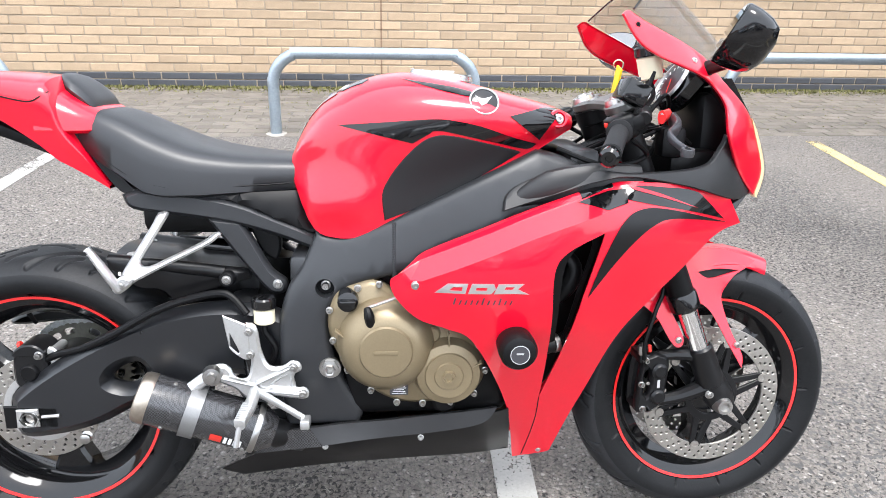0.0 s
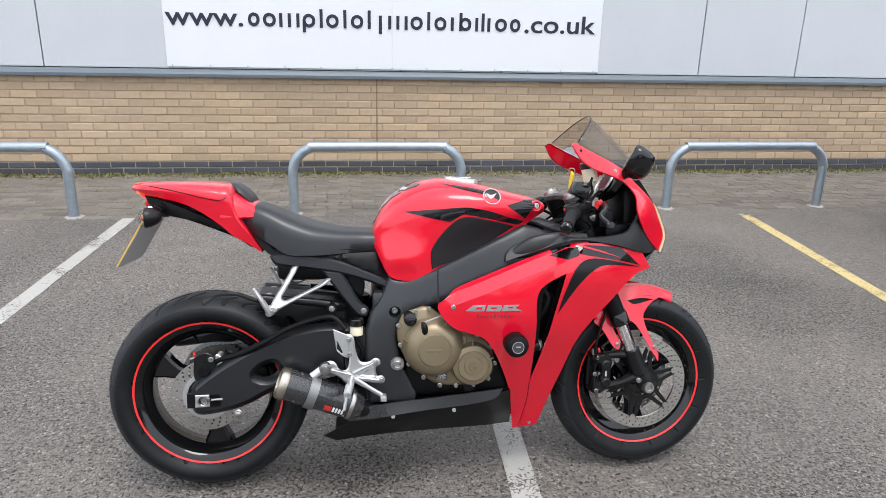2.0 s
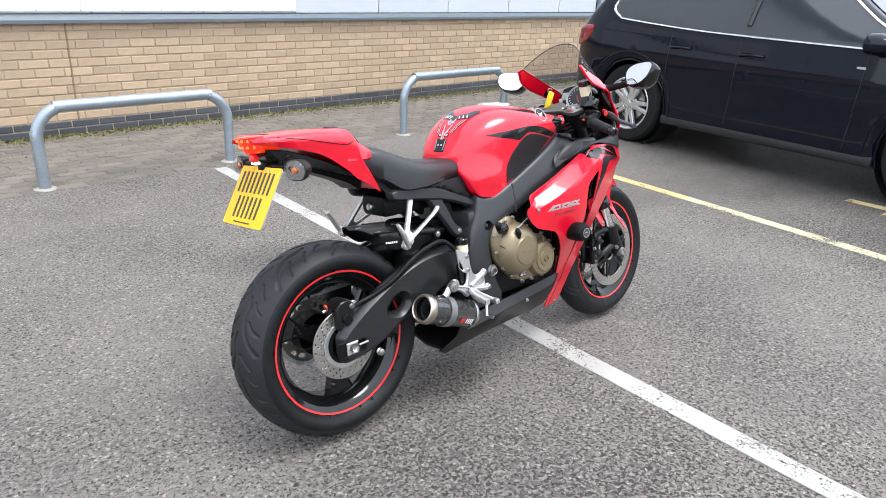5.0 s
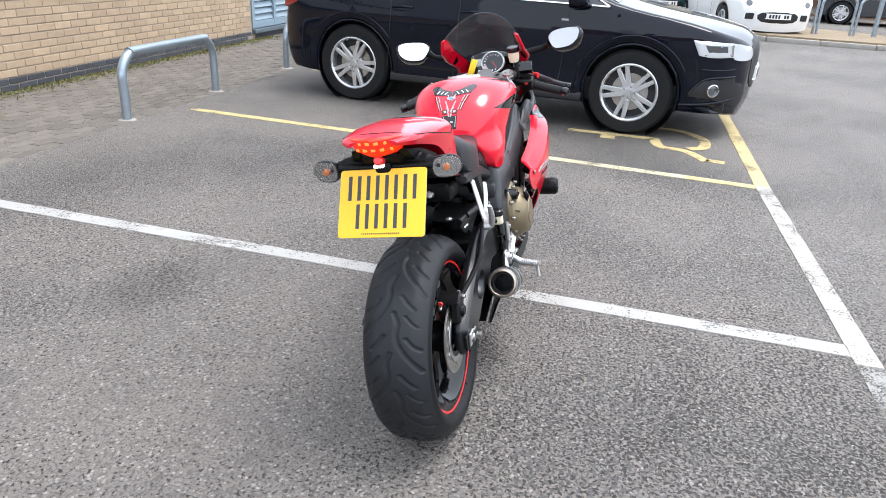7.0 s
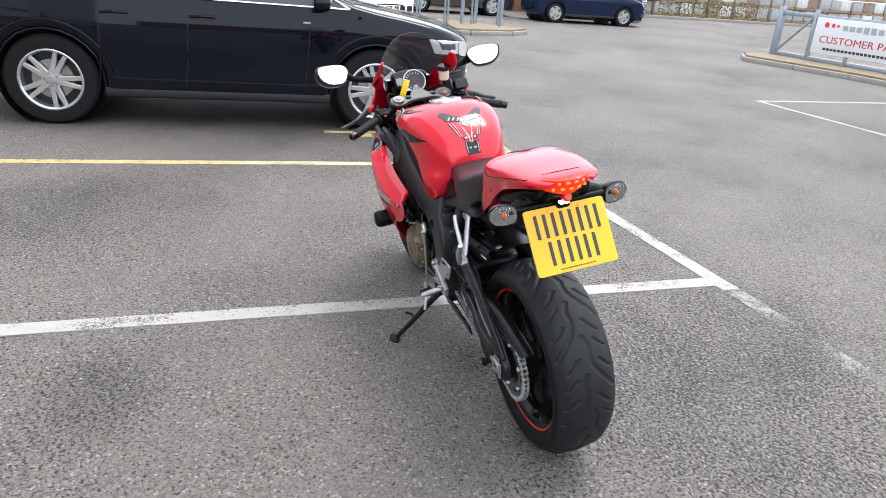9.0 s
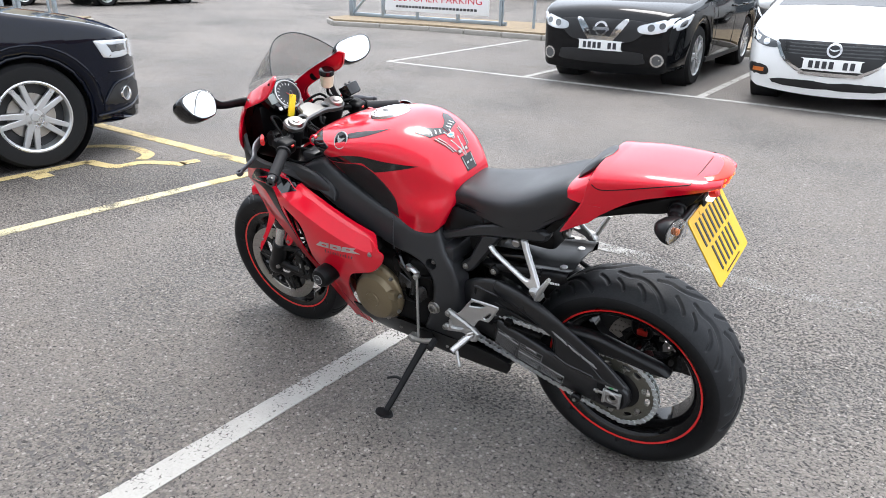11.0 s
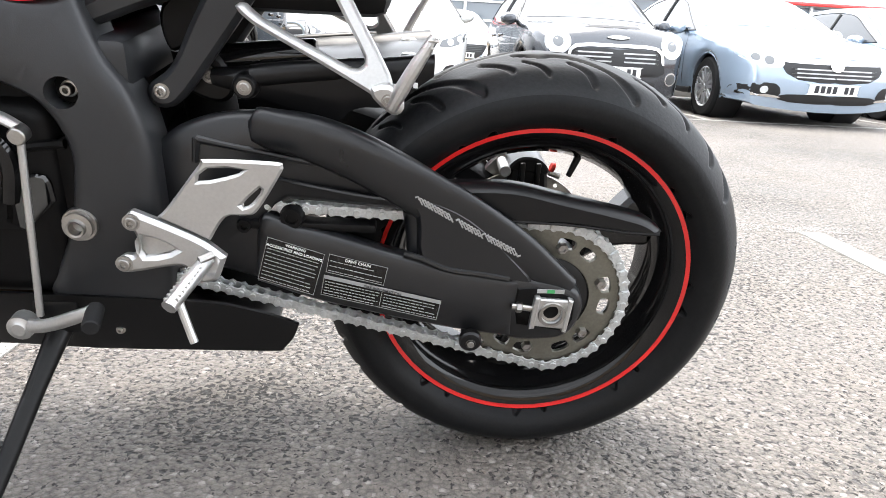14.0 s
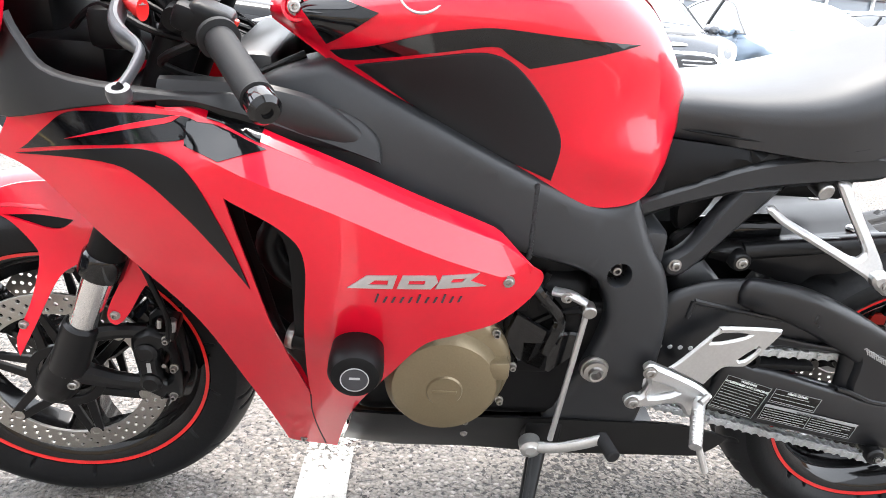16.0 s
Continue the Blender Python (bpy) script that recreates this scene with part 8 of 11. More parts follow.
# yokes
half_yoke = [(1.186, 0.0), (1.180, 0.026), (1.152, 0.040), (1.146, 0.064), (1.160, 0.085), (1.160, 0.112), (1.146, 0.132), (1.122, 0.136), (1.102, 0.122), (1.096, 0.098), (1.104, 0.074), (1.116, 0.046), (1.118, 0.0)]
bm = plate(spline(half_yoke + [(x, -y) for x, y in half_yoke[-2:0:-1]], 4), 0.0, 0.022, 0.005, [circle(1.132, 0.056, 0.010, 12), circle(1.132, -0.056, 0.010, 12)])
yk = Matrix.Translation((0, 0, 0.903)) @ Matrix.Rotation(radians(90), 4, "X") @ Matrix.Diagonal((1, 1, 1, 1))
bmesh.ops.transform(bm, matrix=Matrix.Translation((1.13, 0, 0.900)) @ Matrix.Rotation(radians(-23), 4, "Y") @ Matrix.Translation((-1.13, 0, 0)) @ Matrix.Rotation(radians(90), 4, "X"), verts=bm.verts)
yoke = steered(part("top_yoke", bm, YOKE, bike, "silver top yoke"))
part("stem_nut", lathe([(0, 0.010), (0.010, 0.010), (0.017, 0.008), (0.018, -0.004)], (1.155, 0, 0.905), AX, 6), STEEL, yoke)
part("ignition_switch", lathe([(0, 0.02), (0.016, 0.02), (0.018, 0.016), (0.018, -0.03)], (1.185, 0.0, 0.905), AX, 20), GLOSSBLACK, yoke)
part("key", box(1.175, 0.0, 0.940, 0.004, 0.016, 0.03, 0.001), STEEL, yoke)
part("key_tag", box(1.168, 0.052, 0.952, 0.006, 0.027, 0.072, 0.002, None, Matrix.Translation((1.168, 0.052, 0.952)) @ Matrix.Rotation(radians(24), 4, "X") @ Matrix.Translation((-1.168, -0.052, -0.952))), plain("yellow_tag", (0.85, 0.62, 0.02), 0.4), yoke, "yellow key tag")
part("key_ring", lathe([(0.010, -0.001), (0.0115, 0), (0.010, 0.001), (0.0085, 0)], (1.168, 0.046, 0.990), (0.3, 1, 0.2), 20, closed=True), STEEL, yoke)
steered(part("lower_yoke", box(1.215, 0, 0.735, 0.07, 0.26, 0.035, 0.012, None, Matrix.Translation((1.215, 0, 0.735)) @ Matrix.Rotation(radians(-23), 4, "Y") @ Matrix.Translation((-1.215, 0, -0.735))), SATIN, bike))
for s in BOTH:
    root, tip = Vector((1.128, s * 0.115, 0.890)), Vector((1.022, s * 0.332, 0.836))
    d = (tip - root).normalized()
    hb = steered(part("handlebar", rod(root, tip - d * 0.012, 0.0111, seg=16), PLASTIC, bike, "black clip-on handlebar"))
    part("bar_clamp", lathe([(0.027, -0.018), (0.034, -0.016), (0.034, 0.014), (0.027, 0.016)], (1.135, s * 0.101, 0.886), AX, 28), PLASTIC, hb)
    g0, g1 = tip - d * 0.14, tip - d * 0.014
    prof = [(0.016, -0.004), (0.023, -0.002), (0.023, 0.004)]
    for k in range(34):
        h = 0.006 + 0.116 * k / 33
        prof.append((0.0162 + (0.0008 if k % 2 else 0.0), h))
    prof += [(0.0165, 0.124), (0.0175, 0.128), (0.011, 0.130)]
    part("grip", lathe(prof, g0, d, 24), GRIPMAT, hb, "ribbed black rubber grip")
    part("bar_end", lathe([(0.0155, 0), (0.0165, 0.004), (0.0165, 0.020), (0.012, 0.026), (0.006, 0.026), (0.005, 0.022), (0, 0.022)], g1 + d * 0.004, d, 24), GLOSSBLACK, hb)
    bm = box(0, 0, 0, 0.048, 0.050, 0.046, 0.010, None, Matrix.Translation(g0 - d * 0.032) @ Matrix.Rotation(radians(-20), 4, "Y"), 3)
    box(0.028, 0, 0.002, 0.03, 0.03, 0.03, 0.008, bm, Matrix.Translation(g0 - d * 0.02) @ Matrix.Rotation(radians(-20), 4, "Y"))
    part("switch_housing", bm, PLASTIC, hb)
    part("switch_button", box(-0.026, 0, 0.012, 0.006, 0.012, 0.008, 0.002, None, Matrix.Translation(g0 - d * 0.034) @ Matrix.Rotation(radians(-20), 4, "Y")), BRAKERED, hb)
    l0 = g0 - d * 0.055 + Vector((0.035, 0, -0.004))
    lev = part("lever", tube([(1.182, s * 0.200, 0.889), (1.178, s * 0.228, 0.880), (1.166, s * 0.250, 0.873), (1.146, s * 0.273, 0.868), (1.141, s * 0.286, 0.863), (1.143, s * 0.312, 0.853), (1.146, s * 0.336, 0.845)], [0.014, 0.014, 0.0125, 0.0095, 0.0085, 0.0072, 0.0080], 14, squash=(0.55, (0, 0, 1))), LEVERSATIN, hb, "satin grey adjustable lever with a red adjuster")
    part("lever_tip", lathe([(0.0055, 0.006), (0.0105, 0.006), (0.0115, 0.0), (0.0105, -0.006), (0.0055, -0.006)], (1.146, s * 0.341, 0.843), (0, 0.25 * s, 1), 20, closed=True), LEVERSATIN, lev)
    for k, (x, y, z) in enumerate(((1.171, 0.240, 0.8825), (1.163, 0.252, 0.8780), (1.155, 0.262, 0.8755))):
        part("lever_hole", rod((x, s * y, z - 0.004), (x, s * y, z + 0.0012), 0.0042 - 0.0008 * k, seg=12), PLASTIC, lev)
    adjuster = part("lever_adjuster", tube([(1.176, s * 0.196, 0.899), (1.164, s * 0.210, 0.896), (1.152, s * 0.222, 0.893)], [0.009, 0.0105, 0.012], 14, squash=(0.6, (0, 0, 1))), REDTRIM, hb, "red anodised lever adjuster")
    for x, y, z in ((1.174, 0.199, 0.903), (1.154, 0.220, 0.898)):
        part("adjuster_bolt", bolt((x, s * y, z), (0, 0, 1), 0.0055, 0.003), STEEL, adjuster)
    part("master_cylinder", tube([l0 + Vector((0.0, -s * 0.03, 0)), l0 + Vector((-0.004, s * 0.01, 0.0))], 0.013, 14), PLASTIC, hb)
    steered(part("control_cable", tube([l0 + Vector((0.01, -s * 0.03, 0)), (1.20, s * 0.12, 0.93), (1.24, s * 0.05, 0.89), (1.20, s * 0.06, 0.80)], 0.0045, 8), PLASTIC, bike))
    steered(part("control_cable", tube([g0 - d * 0.03 + Vector((0.02, 0, -0.02)), (1.16, s * 0.15, 0.82), (1.09, s * 0.14, 0.80), (1.0, s * 0.11, 0.83)], 0.005, 8), PLASTIC, bike))
pot = steered(part("brake_reservoir", rod((1.168, -0.128, 0.958), (1.160, -0.128, 1.000), 0.0215, 0.0235, 24), RESERVOIR, bike, "translucent brake fluid reservoir"))
part("reservoir_cap", lathe([(0.0245, 0), (0.026, 0.002), (0.026, 0.016), (0.023, 0.019), (0, 0.019)], (1.160, -0.128, 1.000), (-0.19, 0, 1), 28), GLOSSBLACK, pot)
part("reservoir_bracket", tube([(1.164, -0.140, 0.972), (1.152, -0.142, 0.930), (1.136, -0.150, 0.895)], [0.012, 0.012, 0.014], 10, squash=(0.45, (0, 1, 0))), PLASTIC, pot)
part("master_body", rod((1.150, -0.150, 0.900), (1.128, -0.205, 0.890), 0.013, seg=14), SATIN, pot, "black brake master cylinder")
part("banjo_bolt", rod((1.158, -0.140, 0.902), (1.166, -0.126, 0.904), 0.008, seg=6), STEEL, pot)
part("reservoir_pipe", tube([(1.164, -0.128, 0.958), (1.172, -0.132, 0.930), (1.150, -0.148, 0.908)], 0.005, 8), PLASTIC, pot)
part("brake_line", tube([(1.166, -0.126, 0.904), (1.205, -0.10, 0.915), (1.225, -0.06, 0.87), (1.215, -0.03, 0.80)], 0.0045, 8), PLASTIC, pot)
module = steered(part("button_module", box(1.115, -0.178, 0.934, 0.046, 0.056, 0.040, 0.005, None, Matrix.Translation((1.115, -0.178, 0.940)) @ Matrix.Rotation(radians(25), 4, "Y") @ Matrix.Translation((-1.115, 0.178, -0.940))), GLOSSBLACK, bike, "small black button module"))
for k in range(4):
    part("module_button", rod((1.104 + 0.016 * (k % 2), -0.189 + 0.022 * (k // 2), 0.948), (1.102 + 0.016 * (k % 2), -0.189 + 0.022 * (k // 2), 0.9605), 0.004, seg=10), PADGREY, module)
# instruments
dash_m = Matrix.Translation((1.275, 0.0, 0.945)) @ Matrix.Rotation(radians(-58), 4, "Y")
DASH = spline([(-0.055, 0.0), (-0.040, 0.046), (0.0, 0.070), (0.045, 0.075), (0.060, 0.0), (0.045, -0.075), (0.0, -0.070), (-0.040, -0.046)])
bm = plate(DASH, -0.022, 0.020, 0.010)
bmesh.ops.transform(bm, matrix=dash_m @ Matrix.Rotation(radians(90), 4, "X"), verts=bm.verts)
dash = part("instrument_panel", bm, GLOSSBLACK, bike, "black instrument panel with round dial")
part("dial_ring", lathe([(0.044, 0), (0.046, 0.006), (0.050, 0.006), (0.052, 0)], dash_m @ Vector((0.0, -0.016, 0.021)), dash_m.to_3x3() @ Vector((0, 0, 1)), 40), ALLOY, dash)
part("dial_face", lathe([(0, 0.002), (0.044, 0.002), (0.0445, 0)], dash_m @ Vector((0.0, -0.016, 0.021)), dash_m.to_3x3() @ Vector((0, 0, 1)), 40), plain("dial_grey", (0.02, 0.021, 0.024), 0.3), dash)
bm = bmesh.new()
for k in range(13):
    a = radians(-40 + 20 * k)
    box(0.036, 0, 0.0025, 0.008, 0.0022, 0.0008, 0, bm, dash_m @ Matrix.Translation((0, -0.016, 0.021)) @ Matrix.Rotation(a, 4, "Z"))
part("dial_mark", bm, WHITEPAINT, dash, smooth=False)
part("dial_needle", box(0.014, 0, 0.004, 0.04, 0.002, 0.001, 0, None, dash_m @ Matrix.Translation((0, -0.016, 0.021)) @ Matrix.Rotation(radians(215), 4, "Z")), BRAKERED, dash)
part("display", box(0.004, 0.050, 0.0215, 0.034, 0.030, 0.002, 0.001, None, dash_m), plain("lcd_grey", (0.25, 0.28, 0.27), 0.3), dash)
part("dash_button", box(-0.036, 0.020, 0.022, 0.012, 0.014, 0.004, 0.002, None, dash_m), WHITEPAINT, dash)
part("dash_button", box(-0.036, 0.042, 0.022, 0.012, 0.014, 0.004, 0.002, None, dash_m), WHITEPAINT, dash)
bm = box(1.335, 0, 0.86, 0.08, 0.17, 0.16, 0.02)
box(1.28, 0, 0.80, 0.10, 0.22, 0.06, 0.015, bm)
box(1.22, 0.10, 0.845, 0.05, 0.05, 0.05, 0.012, bm)
box(1.23, -0.10, 0.845, 0.05, 0.05, 0.06, 0.012, bm)
part("headlamp_housing", bm, PLASTIC, bike, "black headlamp housing")
rng = random.Random(5)
for k in range(9):
    y = rng.uniform(-0.11, 0.11)
    bm = tube([(1.27, y, 0.84), (1.22 + rng.uniform(-0.02, 0.02), y * 1.1, 0.87), (1.16, y + rng.uniform(-0.05, 0.05), 0.85), (1.08, y * 0.8, 0.82)], 0.004, 7)
    part("wire", bm, PLASTIC, bike)

# ---- rider footrests, levers, stand
HR = spline([(0.423, 0.516, 1), (0.437, 0.513), (0.445, 0.500), (0.450, 0.462), (0.463, 0.431), (0.488, 0.429), (0.505, 0.439), (0.520, 0.434), (0.522, 0.420), (0.509, 0.411), (0.511, 0.386), (0.528, 0.384), (0.535, 0.371), (0.522, 0.361), (0.454, 0.370), (0.428, 0.360), (0.412, 0.371), (0.400, 0.384), (0.375, 0.396), (0.358, 0.402), (0.352, 0.418), (0.362, 0.432), (0.379, 0.434), (0.391, 0.426), (0.398, 0.411), (0.411, 0.404), (0.425, 0.412), (0.431, 0.451), (0.421, 0.453, 1)], 4)
hr = part("footrest_hanger", plate(HR, -0.178, -0.192, 0.005, [spline([(0.468, 0.391), (0.496, 0.410), (0.500, 0.388)], 3)]), ALLOY, bike, "silver right footrest hanger")
part("heel_plate", plate(spline([(0.384, 0.533, 1), (0.425, 0.515, 1), (0.430, 0.485), (0.429, 0.446, 1), (0.418, 0.447), (0.396, 0.465), (0.391, 0.485)], 4), -0.189, -0.195, 0.0015, [V2((0.396, 0.498), (0.412, 0.460), (0.408, 0.458), (0.395, 0.472))]), ALLOY, hr, "silver heel plate")
part("hanger_web", plate(V2((0.455, 0.384), (0.505, 0.418), (0.512, 0.380)), -0.180, -0.186, 0.001), ALLOY, hr)
for a, b in (((0.440, 0.398), (0.508, 0.430)), ((0.445, 0.386), (0.520, 0.374)), ((0.372, 0.412), (0.440, 0.392))):
    part("hanger_rib", tube([(a[0], -0.192, a[1]), (b[0], -0.192, b[1])], [0.008, 0.006], 10, squash=(0.6, (0, 1, 0))), ALLOY, hr)
for x, z in ((0.508, 0.428), (0.524, 0.374), (0.429, 0.500), (0.430, 0.455)):
    part("hanger_bolt", bolt((x, -0.192, z), (0, -1, 0), 0.0085, 0.007), STEEL, hr)
part("exhaust_mount", lathe([(0, 0.02), (0.008, 0.02), (0.010, 0.014), (0.017, 0.013), (0.020, 0.0)], (0.360, -0.190, 0.415), (0, -1, 0), 24), STEEL, hr)
bm = tube([(0.437, -0.195, 0.385), (0.432, -0.225, 0.368), (0.425, -0.285, 0.360)], [0.010, 0.012, 0.010], 12)
peg_r = part("footpeg", bm, ALLOY, hr, "ribbed alloy footpeg")
for k in range(9):
    part("peg_ridge", box(0.430 - 0.0006 * k, -0.232 - 0.0065 * k, 0.371 - 0.0008 * k, 0.020, 0.0035, 0.014, 0.001), ALLOY, peg_r)
part("peg_feeler", rod((0.423, -0.280, 0.356), (0.416, -0.286, 0.318), 0.005, seg=10), ALLOY, hr)
bm = tube([(0.436, -0.198, 0.386), (0.486, -0.200, 0.354), (0.525, -0.204, 0.330)], [0.010, 0.007, 0.007], 12, squash=(0.6, (0, 0, 1)))
box(0.530, -0.212, 0.325, 0.018, 0.03, 0.018, 0.003, bm)
part("brake_pedal", bm, ALLOY, hr, "alloy rear brake pedal")
res = part("brake_reservoir", rod((0.452, -0.150, 0.502), (0.452, -0.150, 0.532), 0.020, seg=24), RESERVOIR, bike, "small rear brake fluid reservoir")
part("reservoir_cap", lathe([(0.021, 0), (0.023, 0.002), (0.023, 0.018), (0.020, 0.021), (0, 0.021)], (0.452, -0.150, 0.532), (0, 0, 1), 24), GLOSSBLACK, res)
part("reservoir_hose", tube([(0.452, -0.150, 0.502), (0.452, -0.152, 0.485), (0.47, -0.150, 0.45), (0.46, -0.15, 0.42)], 0.006, 8), PLASTIC, res)
part("rear_master_cylinder", rod((0.428, -0.165, 0.395), (0.422, -0.165, 0.470), 0.013, seg=16), GLOSSBLACK, bike)
part("rear_brake_hose", tube([(0.42, -0.15, 0.52), (0.38, -0.135, 0.555), (0.31, -0.132, 0.545), (0.24, -0.138, 0.520), (0.17, -0.140, 0.480), (0.10, -0.125, 0.445), (0.05, -0.115, 0.430), (0.02, -0.108, 0.415)], 0.0075, 10), PLASTIC, bike, "rear brake hose")
CALR = spline([(-0.036, 0.372), (-0.034, 0.425), (-0.020, 0.447), (0.010, 0.449), (0.024, 0.430), (0.026, 0.385), (0.010, 0.362), (-0.015, 0.355)])
rc = part("rear_caliper", plate(CALR, -0.094, -0.120, 0.006), SATIN, bike, "black rear brake caliper")
part("caliper_half", plate(CALR, -0.058, -0.082, 0.005), SATIN, rc)
part("caliper_bridge", plate(spline([(-0.034, 0.426), (-0.020, 0.447), (0.010, 0.449), (0.024, 0.430)]), -0.056, -0.121, 0.003), SATIN, rc)
for x in (-0.018, 0.006):
    part("caliper_rib", box(x, -0.056, 0.418, 0.008, 0.010, 0.050, 0.002), SATIN, rc)
part("caliper_cap", lathe([(0, 0.010), (0.014, 0.010), (0.017, 0.006), (0.018, 0)], (-0.004, -0.119, 0.395), (0, -1, 0), 22), PLASTIC, rc)
part("caliper_pad", box(-0.009, -0.056, 0.386, 0.030, 0.010, 0.022, 0.002), BRAKERED, rc, "red brake pad")
part("caliper_pad", box(0.014, -0.119, 0.372, 0.012, 0.010, 0.022, 0.002), BRAKERED, rc, "red brake pad")
part("caliper_bolt", bolt((0.016, -0.120, 0.430), (0, -1, 0), 0.008, 0.01), STEEL, rc)
part("bleed_nipple", rod((-0.038, -0.070, 0.424), (-0.056, -0.070, 0.418), 0.005, seg=10), STEEL, rc)
part("banjo_ring", rod((-0.040, -0.070, 0.433), (-0.046, -0.070, 0.431), 0.008, seg=14), BRAKERED, rc)
part("caliper_bracket", plate(spline([(0.098, 0.372), (0.072, 0.400), (0.038, 0.440), (0.024, 0.432), (0.036, 0.392), (0.060, 0.350), (0.050, 0.335), (0.060, 0.330), (0.075, 0.350)], 3), -0.100, -0.110, 0.003), ALLOY, rc, "silver caliper bracket")
part("bracket_pin", rod((0.032, -0.052, 0.428), (0.032, -0.105, 0.428), 0.009, seg=14), ALLOY, rc)
HL = spline([(0.510, 0.434), (0.503, 0.443), (0.493, 0.441), (0.449, 0.422), (0.420, 0.407), (0.397, 0.388, 1), (0.409, 0.357, 1), (0.429, 0.352), (0.443, 0.370), (0.458, 0.374), (0.512, 0.363), (0.525, 0.367), (0.527, 0.378), (0.516, 0.386), (0.506, 0.387), (0.499, 0.402), (0.502, 0.418)], 4)
hl = part("footrest_hanger", plate(HL, 0.172, 0.190, 0.005, [spline([(0.492, 0.412), (0.455, 0.396), (0.492, 0.386)], 3)]), ALLOY, bike, "silver left footrest hanger")
part("hanger_web", plate(V2((0.498, 0.420), (0.445, 0.397), (0.498, 0.380)), 0.175, 0.181, 0.001), ALLOY, hl)
part("heel_plate", plate(spline([(0.474, 0.436, 1), (0.458, 0.453), (0.421, 0.502), (0.410, 0.510), (0.335, 0.510), (0.326, 0.505), (0.329, 0.495), (0.357, 0.449), (0.372, 0.442), (0.395, 0.439), (0.415, 0.408, 1)], 4), 0.178, 0.185, 0.003, [spline([(0.423, 0.483), (0.411, 0.499), (0.370, 0.499), (0.392, 0.489)], 2), spline([(0.376, 0.455), (0.353, 0.478), (0.354, 0.470), (0.367, 0.455)], 2)]), ALLOY, hl, "silver heel plate with worn face")
for x, z in ((0.502, 0.431), (0.517, 0.376)):
    part("hanger_bolt", bolt((x, 0.189, z), (0, 1, 0), 0.010, 0.006), STEEL, hl)
peg = part("footpeg", tube([(0.418, 0.190, 0.386), (0.432, 0.226, 0.374), (0.445, 0.262, 0.361)], [0.009, 0.010, 0.009], 12), ALLOY, hl, "ribbed alloy footpeg")
for k in range(9):
    part("peg_ridge", box(0.4275 + 0.0019 * k, 0.213 + 0.0056 * k, 0.3835 - 0.0020 * k, 0.016, 0.0030, 0.008, 0.001), ALLOY, peg)
part("peg_feeler", rod((0.438, 0.248, 0.362), (0.420, 0.264, 0.316), 0.0050, seg=10), ALLOY, hl)
part("peg_spring", tube([(0.410, 0.194, 0.395), (0.424, 0.205, 0.392)], 0.005, 8), STEEL, hl)
sh = part("gear_lever", tube([(0.655, 0.185, 0.282), (0.62, 0.196, 0.290), (0.58, 0.204, 0.308), (0.555, 0.206, 0.320)], [0.011, 0.009, 0.009, 0.008], 12, squash=(0.7, (0, 0, 1))), ALLOY, bike, "alloy gear lever")
part("lever_rubber", rod((0.556, 0.198, 0.318), (0.546, 0.240, 0.316), 0.0105, seg=16), GRIPMAT, sh)
part("lever_boss", lathe([(0, 0.012), (0.008, 0.012), (0.010, 0.010), (0.016, 0.008), (0.017, -0.01)], (0.655, 0.185, 0.282), (0, 1, 0), 20), ALLOY, sh)
part("gear_rod", rod((0.610, 0.185, 0.525), (0.628, 0.190, 0.300), 0.0044, seg=12), ALLOY, sh, "thin steel gear linkage rod")
part("rod_end", rod((0.609, 0.178, 0.532), (0.609, 0.196, 0.530), 0.010, seg=16), STEEL, sh)
part("selector_arm", tube([(0.609, 0.180, 0.535), (0.632, 0.176, 0.546), (0.655, 0.165, 0.545)], [0.009, 0.010, 0.010], 12, squash=(0.6, (0, 1, 0))), ALLOY, sh)
part("selector_bolt", bolt((0.640, 0.182, 0.546), (0, 1, 0), 0.008, 0.006), STEEL, sh)
# side stand: pivot under the frame, foot on the ground
foot = Vector((0.690, 0.335, 0.062))
stand = part("side_stand", tube([(0.628, 0.135, 0.262), (0.648, 0.195, 0.200), (0.668, 0.262, 0.130), (0.686, 0.325, 0.068)], [0.016, 0.013, 0.012, 0.011], 14, squash=(0.8, (1, 0, 0))), SATIN, bike, "black steel side stand")
bm = bmesh.new()
fm = Matrix.Translation(foot) @ Matrix.Rotation(radians(LEAN), 4, "X")
lathe([(0, 0.004), (0.020, 0.004), (0.022, 0.0), (0.022, -0.004), (0, -0.004)], (0, 0, 0), (0, 0, 1), 18, bm)
bmesh.ops.transform(bm, matrix=fm @ Matrix.Diagonal((1.6, 1.0, 1, 1)), verts=bm.verts)
part("stand_foot", bm, SATIN, stand)
part("stand_tang", tube([(0.665, 0.250, 0.140), (0.690, 0.252, 0.150), (0.715, 0.270, 0.150)], 0.005, 8), SATIN, stand)
part("stand_spring", tube([(0.640, 0.150, 0.255), (0.655, 0.212, 0.190)], 0.006, 8), SATIN, stand)
part("stand_bracket", box(0.63, 0.13, 0.275, 0.06, 0.05, 0.05, 0.008), SATIN, stand)
